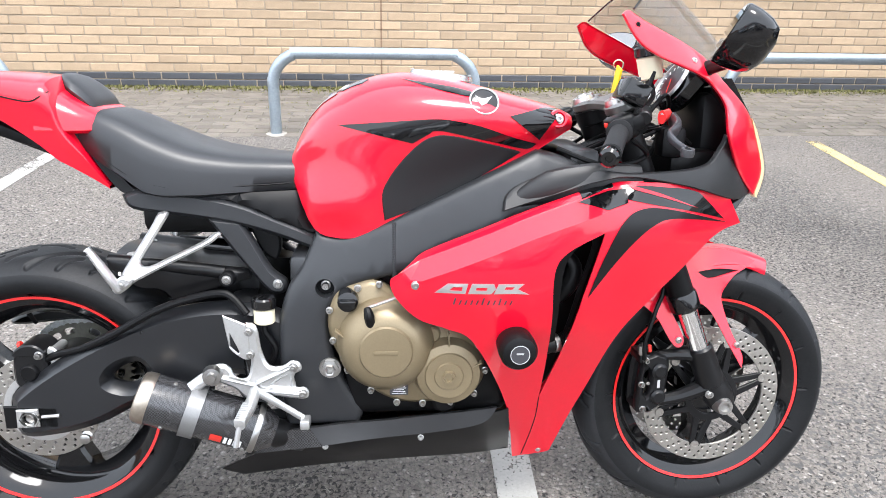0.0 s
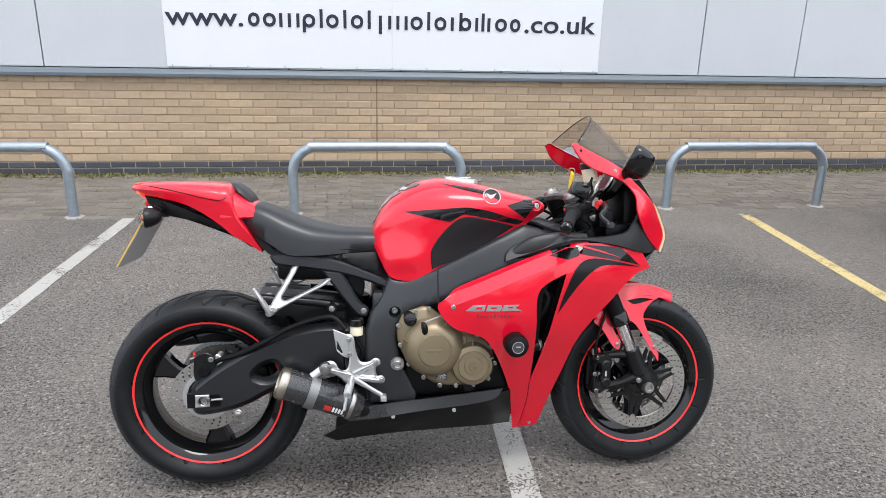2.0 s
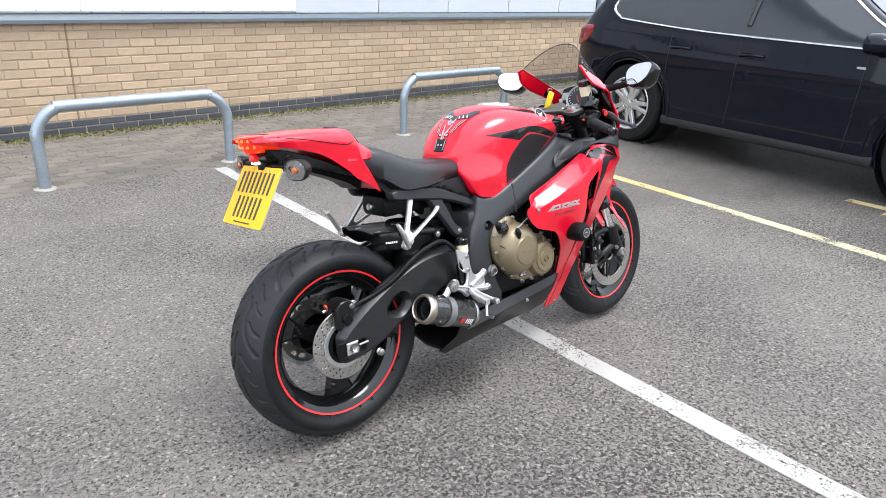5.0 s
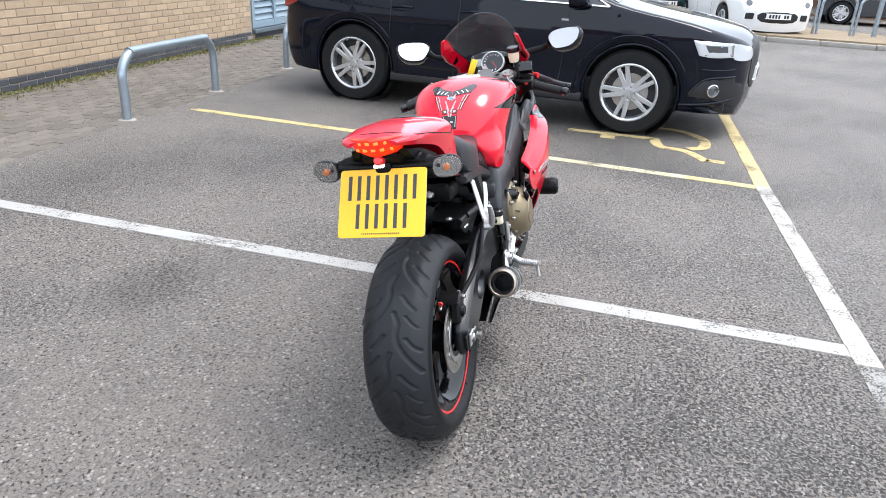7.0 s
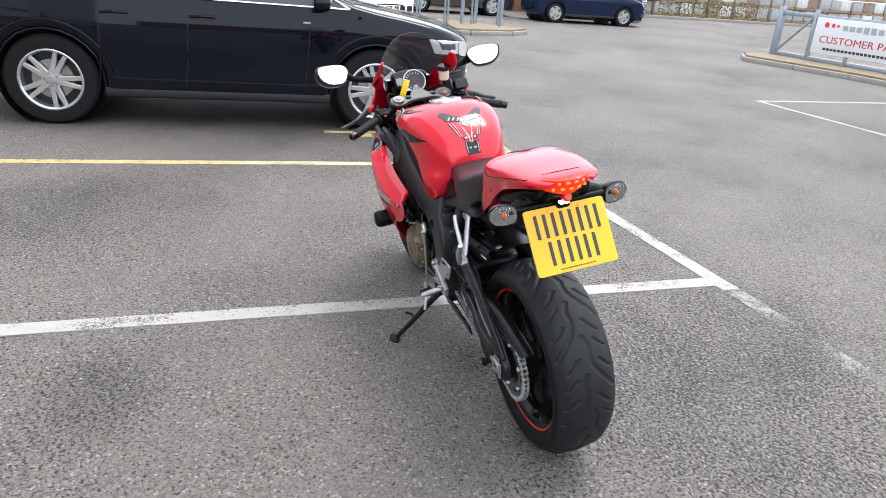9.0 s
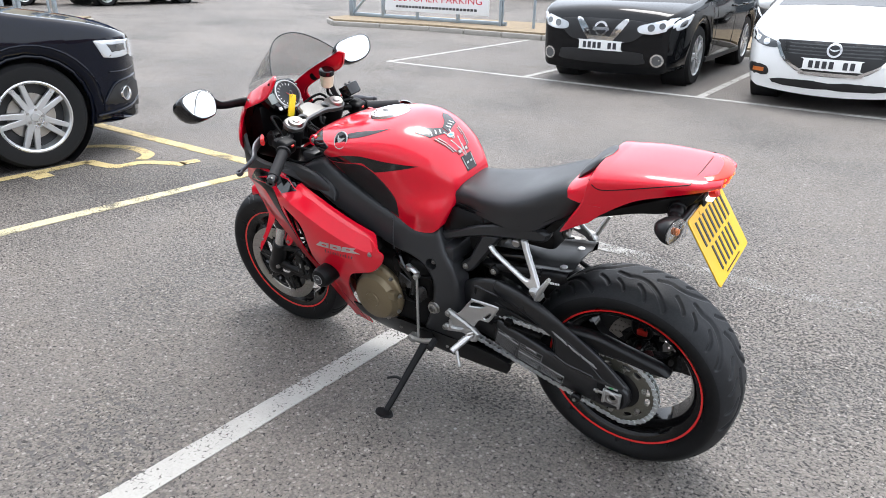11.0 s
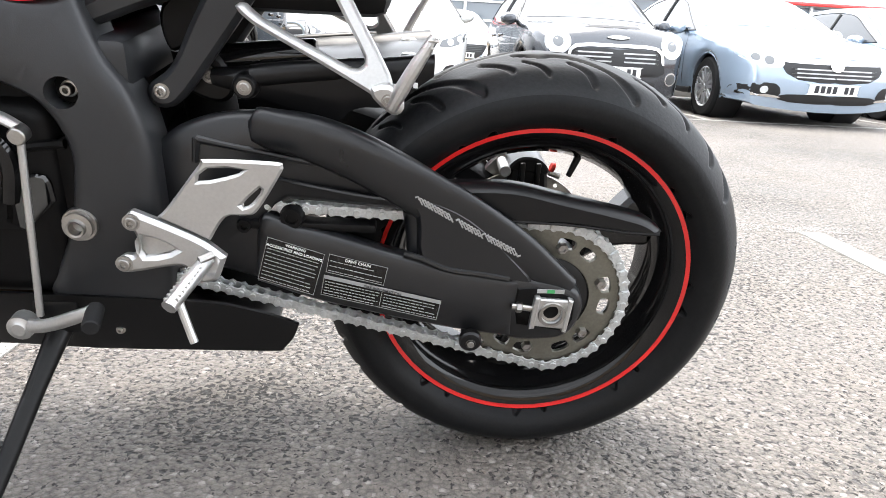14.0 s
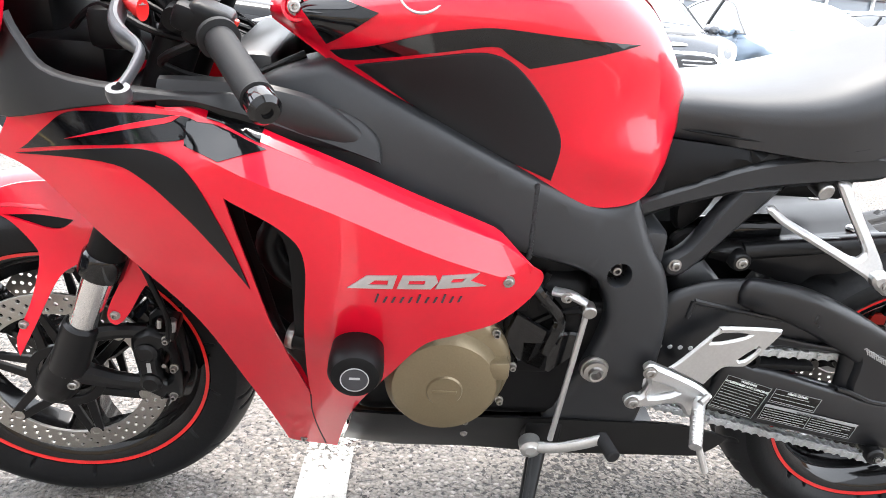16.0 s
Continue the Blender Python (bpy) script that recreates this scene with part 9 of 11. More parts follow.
# pillion hangers
for s in BOTH:
    bm = plate(spline([(0.378, 0.672), (0.366, 0.660), (0.345, 0.648), (0.280, 0.617), (0.234, 0.594), (0.216, 0.585), (0.205, 0.590), (0.204, 0.604), (0.213, 0.622), (0.235, 0.658), (0.255, 0.692), (0.264, 0.710), (0.282, 0.710), (0.276, 0.696), (0.255, 0.660), (0.236, 0.628), (0.238, 0.618), (0.250, 0.616), (0.282, 0.630), (0.348, 0.661), (0.366, 0.675)], 2), -0.007, 0.007, 0.0040)
    for v in bm.verts:
        v.co.y += s * (0.118 + (0.715 - v.co.z) * 0.40)
    ph = part("pillion_hanger", bm, ALLOY, bike, "silver forged pillion footrest hanger", angle=50)
    part("peg_clevis", plate(spline([(0.224, 0.588), (0.226, 0.600), (0.206, 0.604), (0.190, 0.586), (0.193, 0.574), (0.204, 0.572)], 2), s * 0.160, s * 0.186, 0.004), ALLOY, ph)
    part("peg_pin", bolt((0.208, s * 0.186, 0.588), (0, s, 0), 0.007, 0.004), STEEL, ph)
    pp = part("pillion_peg", tube([(0.203, s * 0.184, 0.580), (0.193, s * 0.190, 0.602), (0.178, s * 0.194, 0.630), (0.160, s * 0.194, 0.660)], [0.009, 0.0105, 0.0095, 0.0065], 12, squash=(0.8, (0, 1, 0))), ALLOY, ph, "folded alloy pillion peg")
    for k in range(5):
        part("peg_ridge", box(0.181 - 0.0048 * k, s * 0.1985, 0.626 + 0.0075 * k, 0.012, 0.006, 0.0025, 0.0008), ALLOY, pp)
part("helmet_lock", rod((0.300, 0.10, 0.70), (0.296, 0.128, 0.695), 0.012, seg=16), STEEL, bike)
part("rear_light_pod", lathe([(0, 0.002), (0.010, 0.004), (0.013, 0.0), (0.014, -0.02)], (0.20, 0.0, 0.69), (-1, 0, 0.2), 20), STEEL, bike)

from mathutils.bvhtree import BVHTree

# ---------------------------------------------------------------- parked cars (x ahead, y to the car's left)
CARGLASS = plain("car_glass", (0.03, 0.035, 0.04), 0.05, coat=0.5)
# paler copy of car_glass, its lit look put into the colour
LITGLASS = plain("car_glass_lit", (0.13, 0.15, 0.17), 0.06, coat=0.5)
CARTYRE = material("car_tyre", (0.012, 0.012, 0.0125), 0.7, vary=0.15, bump=0.1, spec=0.2)
CARALLOY = material("car_alloy", (0.60, 0.61, 0.62), 0.3, metal=0.8, vary=0.05, bump=0.0)
CARBLACK = material("car_black_plastic", (0.011, 0.011, 0.012), 0.5, vary=0.1, bump=0.05)
CARLAMPRED = plain("red_car_lamp", (0.28, 0.008, 0.010), 0.12, coat=0.6)
LAMP = plain("headlamp_clear", (0.72, 0.75, 0.78), 0.08, metal=0.35, coat=1.0)
LAMPIN = plain("headlamp_bezel", (0.10, 0.105, 0.11), 0.2, metal=0.4, coat=1.0)
PLATEWHITE = plain("white_plate", (0.8, 0.8, 0.78), 0.4)
SHAPES = {
    # silhouette (x, z) from the front foot over the roof to the rear foot; belt height; half widths
    "suv": dict(L=4.385, W=1.83, H=1.60, wb=2.603, r=0.355, front=0.93, belt=1.02,
                line=[(2.11, 0.20), (2.16, 0.34), (2.175, 0.56), (2.165, 0.74), (2.10, 0.815), (1.95, 0.872), (1.65, 0.950), (1.05, 1.06), (0.62, 1.26), (0.18, 1.52), (-0.35, 1.60), (-1.10, 1.575), (-1.62, 1.50), (-1.98, 1.16), (-2.13, 0.92), (-2.19, 0.60), (-2.14, 0.34), (-2.06, 0.25)],
                glass=[(1.00, 1.03), (0.64, 1.22), (0.22, 1.46), (-0.35, 1.52), (-1.05, 1.50), (-1.50, 1.40), (-1.68, 1.20), (-1.55, 1.10), (-0.6, 1.05)]),
    "crossover": dict(L=4.385, W=1.83, H=1.60, wb=2.603, r=0.355, front=0.93, belt=1.02,
                line=[(2.11, 0.20), (2.16, 0.34), (2.175, 0.56), (2.165, 0.75), (2.10, 0.85), (1.95, 0.905), (1.65, 0.965), (1.05, 1.06), (0.62, 1.26), (0.18, 1.52), (-0.35, 1.60), (-1.10, 1.575), (-1.62, 1.50), (-1.98, 1.16), (-2.13, 0.92), (-2.19, 0.60), (-2.14, 0.34), (-2.06, 0.25)],
                glass=[(1.00, 1.03), (0.64, 1.22), (0.22, 1.46), (-0.35, 1.52), (-1.05, 1.50), (-1.50, 1.40), (-1.68, 1.20), (-1.55, 1.10), (-0.6, 1.05)]),
    "hatch": dict(L=4.1, W=1.76, H=1.46, wb=2.58, r=0.315, front=0.86, belt=0.93,
                  line=[(1.98, 0.20), (2.03, 0.38), (2.02, 0.58), (1.92, 0.76), (1.55, 0.88), (0.98, 0.98), (0.50, 1.20), (0.05, 1.40), (-0.5, 1.46), (-1.15, 1.42), (-1.60, 1.32), (-1.92, 1.02), (-2.03, 0.80), (-2.05, 0.50), (-2.0, 0.28), (-1.93, 0.22)],
                  glass=[(0.92, 0.97), (0.52, 1.16), (0.10, 1.34), (-0.5, 1.39), (-1.1, 1.35), (-1.45, 1.22), (-1.50, 1.05), (-0.6, 0.97)]),
    "saloon": dict(L=4.8, W=1.86, H=1.50, wb=2.74, r=0.335, front=0.95, belt=0.94,
                   line=[(2.34, 0.20), (2.40, 0.38), (2.39, 0.58), (2.24, 0.76), (1.80, 0.87), (1.15, 0.97), (0.62, 1.22), (0.15, 1.42), (-0.45, 1.49), (-1.05, 1.44), (-1.70, 1.20), (-2.20, 1.06), (-2.38, 0.90), (-2.40, 0.50), (-2.33, 0.25)],
                   glass=[(1.05, 0.97), (0.62, 1.17), (0.18, 1.36), (-0.45, 1.42), (-1.0, 1.37), (-1.45, 1.18), (-1.50, 1.05), (-0.6, 0.98)]),
    "mini": dict(L=3.85, W=1.73, H=1.42, wb=2.50, r=0.315, front=0.80, belt=0.93,
                 line=[(1.84, 0.20), (1.90, 0.40), (1.90, 0.62), (1.80, 0.80), (1.45, 0.90), (0.85, 0.97), (0.62, 1.08), (0.30, 1.34), (-0.1, 1.41), (-0.9, 1.41), (-1.5, 1.36), (-1.78, 1.05), (-1.88, 0.85), (-1.92, 0.50), (-1.86, 0.24)],
                 glass=[(0.70, 0.98), (0.60, 1.06), (0.32, 1.29), (-0.1, 1.35), (-0.9, 1.35), (-1.42, 1.28), (-1.50, 1.05), (-0.6, 0.97)]),
}


def car_wheel_meshes(r, w, spokes, paired, rim):
    bm = lathe([(rim, -w / 2), (rim + 0.012, -w / 2 - 0.004), (r - 0.025, -w / 2), (r - 0.006, -w / 2 + 0.02), (r, -w / 2 + 0.045), (r, w / 2 - 0.045), (r - 0.006, w / 2 - 0.02), (r - 0.025, w / 2), (rim + 0.012, w / 2 + 0.004), (rim, w / 2)], (0, 0, 0), (0, 1, 0), 56)
    hub = bmesh.new()
    lathe([(rim + 0.002, w / 2), (rim - 0.008, w / 2 + 0.003), (rim - 0.020, w / 2 - 0.008), (rim - 0.026, w / 2 - 0.05), (rim - 0.026, -w / 2)], (0, 0, 0), (0, 1, 0), 56, hub)
    for k in range(spokes):
        a = 2 * math.pi * k / spokes + math.pi / 2
        for d in ((-0.16, 0.16) if paired else (0.0,)):
            p0, p1 = Vector((math.cos(a + d * 1.6), math.sin(a + d * 1.6))) * 0.055, Vector((math.cos(a + d * 1.05), math.sin(a + d * 1.05))) * (rim - 0.016)
            dd = (p1 - p0).normalized()
            n = Vector((-dd.y, dd.x))
            t0, t1 = (0.021, 0.017) if paired else (0.026, 0.024)
            plate([p0 + n * t0, p1 + n * t1, p1 - n * t1, p0 - n * t0], w / 2 - 0.045, w / 2 - 0.010, 0.004, bm=hub)
    lathe([(0, w / 2 - 0.004), (0.026, w / 2 - 0.004), (0.030, w / 2 - 0.010), (0.075, w / 2 - 0.014), (0.080, w / 2 - 0.05), (0, w / 2 - 0.05)], (0, 0, 0), (0, 1, 0), 28, hub)
    back = lathe([(0, w / 2 - 0.08), (rim - 0.022, w / 2 - 0.08), (rim - 0.022, w / 2 - 0.09)], (0, 0, 0), (0, 1, 0), 32)
    brake = lathe([(0.07, w / 2 - 0.066), (0.155, w / 2 - 0.066), (0.155, w / 2 - 0.076)], (0, 0, 0), (0, 1, 0), 32)
    nuts = bmesh.new()
    for k in range(5):
        a = 2 * math.pi * (k + 0.5) / 5 + math.pi / 2
        rod((0.05 * math.cos(a), w / 2 - 0.016, 0.05 * math.sin(a)), (0.05 * math.cos(a), w / 2 - 0.006, 0.05 * math.sin(a)), 0.010, seg=6, bm=nuts)
    return bm, hub, back, brake, nuts


def build_car(name, label, shape, paint, m, front_kind, wheel=(5, True), group="", glass=CARGLASS, side_trim=None):
    S = SHAPES[shape]
    car = thing(name, label, "car", m, group)
    W2, H, belt, r = S["W"] / 2, S["H"], S["belt"], S["r"]
    fx = max(p[0] for p in S["line"]) - S["front"]
    rx = fx - S["wb"]
    ra = r + 0.045
    top = spline(S["line"], 4, closed=False)
    sill_z = 0.235

    def arch(cx):
        a0 = math.asin(min(max((sill_z - r) / ra, -1), 1))
        return [Vector((cx + ra * math.cos(a), r + ra * math.sin(a))) for a in np.linspace(math.pi - a0, a0, 15)]
    outline = top + [Vector((x, sill_z + 0.02)) for x in ()] + arch(rx) + arch(fx)
    x_min, x_max = min(p.x for p in top), max(p.x for p in top)

    def depth(x, z):
        xn = (x - (x_min + x_max) / 2) / ((x_max - x_min) / 2)
        plan = 1 - 0.05 * abs(xn) ** 4 - (0.42 if shape == "suv" and xn > 0 else 0.15) * (max(abs(xn) - 0.80, 0) / 0.2) ** 2
        if z > belt:
            tum = 1 - 0.30 * ((z - belt) / (H - belt)) ** 1.15
        else:
            tum = 1 - 0.055 * ((belt - z) / belt) ** 2 - 0.016 / (1 + math.exp((z - (0.585 - 0.05 * xn if shape == "suv" else 0.47)) / 0.012)) * (1 - abs(xn) ** 6) + 0.020 / (1 + math.exp((z - belt + 0.13) / 0.02)) + 0.010 * math.exp(-((z - 0.42) / 0.05) ** 2)
        return W2 * plan * tum
    roll = 0.065

    def crown(p):
        """Bulge of the middle, fuller over the nose."""
        return 0.035 + (0.03 if shape in ("suv", "crossover") else 0.085) * min(max((p.x - x_max + 0.55) / 0.45, 0), 1)
    bm = bmesh.new()
    for s in BOTH:
        round_shell(outline, depth, roll, thick=0.02, step=0.085, side=s, bm=bm)
    rows = []
    for i, p in enumerate(top):
        t = (top[min(i + 1, len(top) - 1)] - top[max(i - 1, 0)]).normalized()
        n = Vector((-t.y, t.x))
        n = n if n.dot(p - Vector((0, 0.5))) > 0 else -n
        w = depth(p.x, p.y) - roll
        row = []
        for k in range(13):
            u = -1 + 2 * k / 12
            c = crown(p) * (1 - u * u)
            row.append((p.x + n.x * c, w * u, p.y + n.y * c))
        rows.append(row)
    vv = [[bm.verts.new(p) for p in rr] for rr in rows]
    for a, b in zip(vv, vv[1:]):
        for k in range(12):
            bm.faces.new((a[k], a[k + 1], b[k + 1], b[k]))
    bmesh.ops.remove_doubles(bm, verts=bm.verts, dist=0.0005)
    body = part("body", bm, paint, car, angle=40)
    part("underbody", box((x_min + x_max) / 2, 0, 0.34, (x_max - x_min) * 0.93, W2 * 1.62, 0.22, 0.04), CARBLACK, car)

    def top_place(u, v, off):
        """u: 0..1 along the silhouette by length; v: sideways -1..1."""
        f = u * (len(top) - 1)
        i = min(int(f), len(top) - 2)
        p = top[i] + (top[i + 1] - top[i]) * (f - i)
        t = (top[i + 1] - top[i]).normalized()
        n = Vector((-t.y, t.x))
        n = n if n.dot(p - Vector((0, 0.5))) > 0 else -n
        w = depth(p.x, p.y) - roll
        c = crown(p) * (1 - v * v) + off
        return Vector((p.x + n.x * c, w * v, p.y + n.y * c))

    def u_at(x, upper=True):
        best = min(range(len(top)), key=lambda i: abs(top[i].x - x) + (0 if (top[i].y > belt - 0.1) == upper else 5))
        return best / (len(top) - 1)

    def deck(x0, x1, w0, w1, mtl, nm, lab="", off=0.004):
        a, b = sorted((u_at(x0), u_at(x1)))
        quad = [Vector((a, -w0)), Vector((a, w0)), Vector((b, w1)), Vector((b, -w1))]
        rows2 = []
        for i in range(9):
            rows2.append([top_place(a + (b - a) * i / 8, (w0 + (w1 - w0) * i / 8) * v, off) for v in np.linspace(-1, 1, 9)])
        b2 = bmesh.new()
        g = [[b2.verts.new(p) for p in rr] for rr in rows2]
        for p, q in zip(g, g[1:]):
            for k in range(8):
                b2.faces.new((p[k], p[k + 1], q[k + 1], q[k]))
        return part(nm, b2, mtl, body, lab)
    gx = [p[0] for p in S["glass"]]
    deck(S["glass"][0][0] + 0.02, S["glass"][2][0] + 0.02, 0.97, 0.93, glass, "windscreen")
    deck(S["line"][-4][0] if shape != "saloon" else -1.66, min(gx) + 0.06, 0.86, 0.86, CARGLASS, "rear_window")
    gl = spline([(*p, 1) if i in (0, len(S["glass"]) - 2) else p for i, p in enumerate(S["glass"])], 4)
    lo_x, hi_x = min(gx), max(gx)
    for s in BOTH:
        part("side_window", round_shell(gl, depth, 0.006, thick=0.012, step=0.09, side=s, off=0.004), CARGLASS, body)
        trim = [(p.x, s * (depth(p.x, p.y) + 0.005), p.y) for p in gl]
        part("window_trim", tube(trim + trim[:1], 0.006 if side_trim is None else 0.010, 6, n=1, caps=False), side_trim or CARBLACK, body)
        bb = bmesh.new()
        for xx in (lo_x + (hi_x - lo_x) * 0.52,):
            zz = np.linspace(belt + 0.10, H - 0.10, 5)
            tube([(xx + 0.02, s * (depth(xx, z) + 0.006), z) for z in zz], 0.022, 6, bb)
        part("door_pillar", bb, CARBLACK, body)
        for xx in (fx - 0.62, lo_x + (hi_x - lo_x) * 0.50, rx + 0.36):
            zz = np.linspace(0.34, belt - 0.02, 9)
            part("door_gap", tube([(xx + 0.05 * math.sin((z - 0.3) * 2), s * (depth(xx, z) - 0.001), z) for z in zz], 0.0035, 5), CARBLACK, body)
        for xx in (lo_x + (hi_x - lo_x) * 0.56, rx + 0.52):
            part("door_handle", tube([(xx - 0.10, s * (depth(xx, belt - 0.11) + 0.004), belt - 0.12), (xx, s * (depth(xx, belt - 0.11) + 0.030), belt - 0.11), (xx + 0.10, s * (depth(xx, belt - 0.11) + 0.004), belt - 0.115)], 0.013, 8), paint, body)
        mc = (S["glass"][1][0] + 0.10, s * (W2 + 0.085), belt + 0.055)
        bb = bmesh.new()
        for rr_ in ((0.0, 0.85), (0.05, 1.0), (0.10, 0.85), (0.13, 0.4)):
            pass
        loft([[(mc[0] - 0.05 + d, mc[1] + 0.105 * k * math.cos(a), mc[2] + 0.075 * k * math.sin(a)) for a in np.linspace(0, 2 * math.pi, 17)[:-1]] for d, k in ((0.0, 0.9), (0.02, 1.0), (0.08, 0.95), (0.13, 0.7), (0.15, 0.3))], bb)
        tube([(mc[0], s * (W2 * 0.93), belt + 0.03), mc], 0.022, 8, bb)
        part("door_mirror", bb, paint if shape != "hatch" or True else CARBLACK, body)
        # arch lips and sill strips
        for cx in (fx, rx):
            pts = [(p.x, s * (depth(p.x, p.y) - 0.035), p.y) for p in arch(cx)]
            part("wheel_arch", tube(pts, 0.011, 8, n=1), CARBLACK if shape in ("mini",) else paint, body)
            lin = bmesh.new()
            lathe([(ra + 0.002, 0.0), (ra + 0.002, -0.30), (0, -0.30)], (cx, s * (depth(cx, 0.5) - 0.05), r), (0, s, 0), 36, lin)
            part("arch_lining", lin, CARBLACK, body)
        part("sill_strip", tube([(x, s * (depth(x, 0.27) - 0.01), 0.275) for x in np.linspace(rx + ra, fx - ra, 7)], 0.04, 8, squash=(0.5, (0, 0, 1))), CARBLACK, body)
    # wheels
    meshes = car_wheel_meshes(r, 0.215, wheel[0], wheel[1], r * 0.68)
    first = None
    mats = (CARTYRE, CARALLOY, CARBLACK, DISCMAT, STEEL)
    names = ("tyre", "rim", "rim_back", "brake_disc", "wheel_nut")
    data = []
    for b3, mt, nm in zip(meshes, mats, names):
        o = part(nm, b3, mt, None)
        data.append(o.data)
        bpy.data.objects.remove(o)
    for cx in (fx, rx):
        for s in BOTH:
            wob = new("wheel", data[0])
            wob.parent = car
            wob.matrix_basis = Matrix.Translation((cx, s * (W2 - 0.135), r)) @ Matrix.Rotation(0 if s > 0 else math.pi, 4, "Z") @ Matrix.Rotation(0.3 * cx, 4, "Y")
            for d, nm in list(zip(data, names))[1:]:
                o = new(nm, d)
                o.parent = wob

    # front face details, laid on the nose from ahead
    tree = BVHTree.FromPolygons([v.co.copy() for v in body.data.vertices], [tuple(p.vertices) for p in body.data.polygons])

    def nose(pts, mtl, nm, off=0.006, thick=0.03):
        """A patch on the front face; pts in (y, z)."""
        def front_x(y, z):
            p, n, _, _ = tree.ray_cast(Vector((x_max + 1.0, y, z)), Vector((-1, 0, 0)))
            return p.x if p is not None and p.x > x_max - 0.75 else x_max - 0.75
        b4 = bmesh.new()
        shell(pts, front_x, thick, (), (), 0.045, 1, b4, off)
        for v in b4.verts:
            v.co = Vector((v.co.y, v.co.x, v.co.z))
        return part(nm, b4, mtl, body)

    F = FRONTS[front_kind]
    for kind, pts, mtl, mirror_it in F:
        loops = [spline(pts, 3)]
        if mirror_it:
            loops.append([Vector((-p.x, p.y)) for p in reversed(loops[0])])
        for lp in loops:
            nose(lp, mtl, kind, off={"grille": 0.005, "badge": 0.020, "badge_inner": 0.023, "badge_bar": 0.026, "number_plate": 0.024, "grille_frame": 0.014, "headlamp": 0.006, "lamp_inner": 0.010, "lamp_core": 0.013, "plate_bar": 0.027, "grille_bar": 0.012, "fog_ring": 0.009, "fog_lamp": 0.012, "intake": 0.006}.get(kind, 0.01), thick=0.02)
    if shape == "crossover":
        for s in BOTH:
            part("headlamp", round_shell(spline([(x_max - 0.13, 0.70), (x_max - 0.15, 0.80), (x_max - 0.34, 0.855), (x_max - 0.46, 0.865), (x_max - 0.40, 0.80), (x_max - 0.28, 0.72)]), depth, 0.012, thick=0.03, step=0.05, side=s, off=0.006), LAMP, body, "clear headlamp")
            part("lamp_inner", round_shell(spline([(x_max - 0.17, 0.73), (x_max - 0.20, 0.79), (x_max - 0.30, 0.815), (x_max - 0.28, 0.75)]), depth, 0.01, thick=0.03, step=0.05, side=s, off=0.009), LAMPIN, body)
    if shape == "suv":
        for s in BOTH:
            hx = x_max - 2.175
            lampb = part("headlamp", round_shell(spline([(hx + 1.690, 0.826, 1), (hx + 1.85, 0.822), (hx + 2.020, 0.806, 1), (hx + 2.030, 0.745), (hx + 2.010, 0.698, 1), (hx + 1.86, 0.695), (hx + 1.750, 0.708, 1)], 3), depth, 0.010, thick=0.03, step=0.04, side=s, off=0.006), LAMP, body, "clear wrap-round headlamp")
            part("lamp_inner", round_shell(spline([(hx + 1.78, 0.800, 1), (hx + 1.96, 0.790, 1), (hx + 1.97, 0.735, 1), (hx + 1.82, 0.735, 1)], 2), depth, 0.008, thick=0.03, step=0.04, side=s, off=0.009), LAMPIN, lampb)
            part("lamp_strip", shell(spline([(hx + 1.74, 0.812, 1), (hx + 1.99, 0.798, 1), (hx + 2.00, 0.720, 1), (hx + 1.80, 0.722, 1), (hx + 1.79, 0.712, 1), (hx + 2.012, 0.706, 1), (hx + 2.006, 0.810, 1), (hx + 1.73, 0.820, 1)], 1), depth, 0.004, step=0.05, side=s, off=0.012), CHROME, lampb)
            inlet = part("intake", round_shell(spline([(hx + 1.700, 0.380, 1), (hx + 1.790, 0.490), (hx + 1.850, 0.525), (hx + 2.060, 0.540, 1), (hx + 2.070, 0.440), (hx + 2.03, 0.385), (hx + 1.86, 0.360)], 3), depth, 0.010, thick=0.02, step=0.05, side=s, off=0.002), CARBLACK, body)
            part("intake_lip", tube([(x, s * (depth(x, z) + 0.004), z) for x, z in ((hx + 1.72, 0.40), (hx + 1.79, 0.492), (hx + 1.85, 0.528), (hx + 1.96, 0.538), (hx + 2.06, 0.542))], 0.010, 8), paint, inlet)
            part("bumper_blade", tube([(x, s * (depth(x, z) + 0.004), z) for x, z in ((hx + 1.66, 0.305), (hx + 1.80, 0.318), (hx + 1.95, 0.335), (hx + 2.08, 0.365))], 0.012, 8), paint, inlet)
            part("bumper_crease", tube([(x, s * (depth(x, z) - 0.002), z) for x, z in ((hx + 1.78, 0.605), (hx + 1.90, 0.598), (hx + 2.05, 0.600))], 0.007, 8), paint, inlet)
            fc = (hx + 1.905, s * (depth(hx + 1.905, 0.435) + 0.004), 0.435)
            fn = (0.55, s, 0)
            ring = part("fog_ring", lathe([(0.040, 0.0), (0.044, 0.012), (0.052, 0.010), (0.056, -0.004)], fc, fn, 28), CHROME, inlet)
            part("fog_lamp", lathe([(0, 0.004), (0.030, 0.002), (0.041, -0.002), (0.041, -0.012)], fc, fn, 24), LAMPIN, ring)
            for cx in (fx, rx):
                lip = [(cx + (ra + 0.075) * math.cos(a), r + (ra + 0.070) * math.sin(a)) for a in np.linspace(math.pi + 0.05, -0.05, 19)]
                part("arch_lip", tube([(x, s * (depth(x, z) - 0.003), z) for x, z in lip if z > 0.33], 0.009, 8, n=1), paint, body)
            part("side_badge", box(fx - 0.60, s * (depth(fx - 0.60, 0.905) + 0.002), 0.905, 0.06, 0.004, 0.016, 0.001), SILVERPRINT, body)
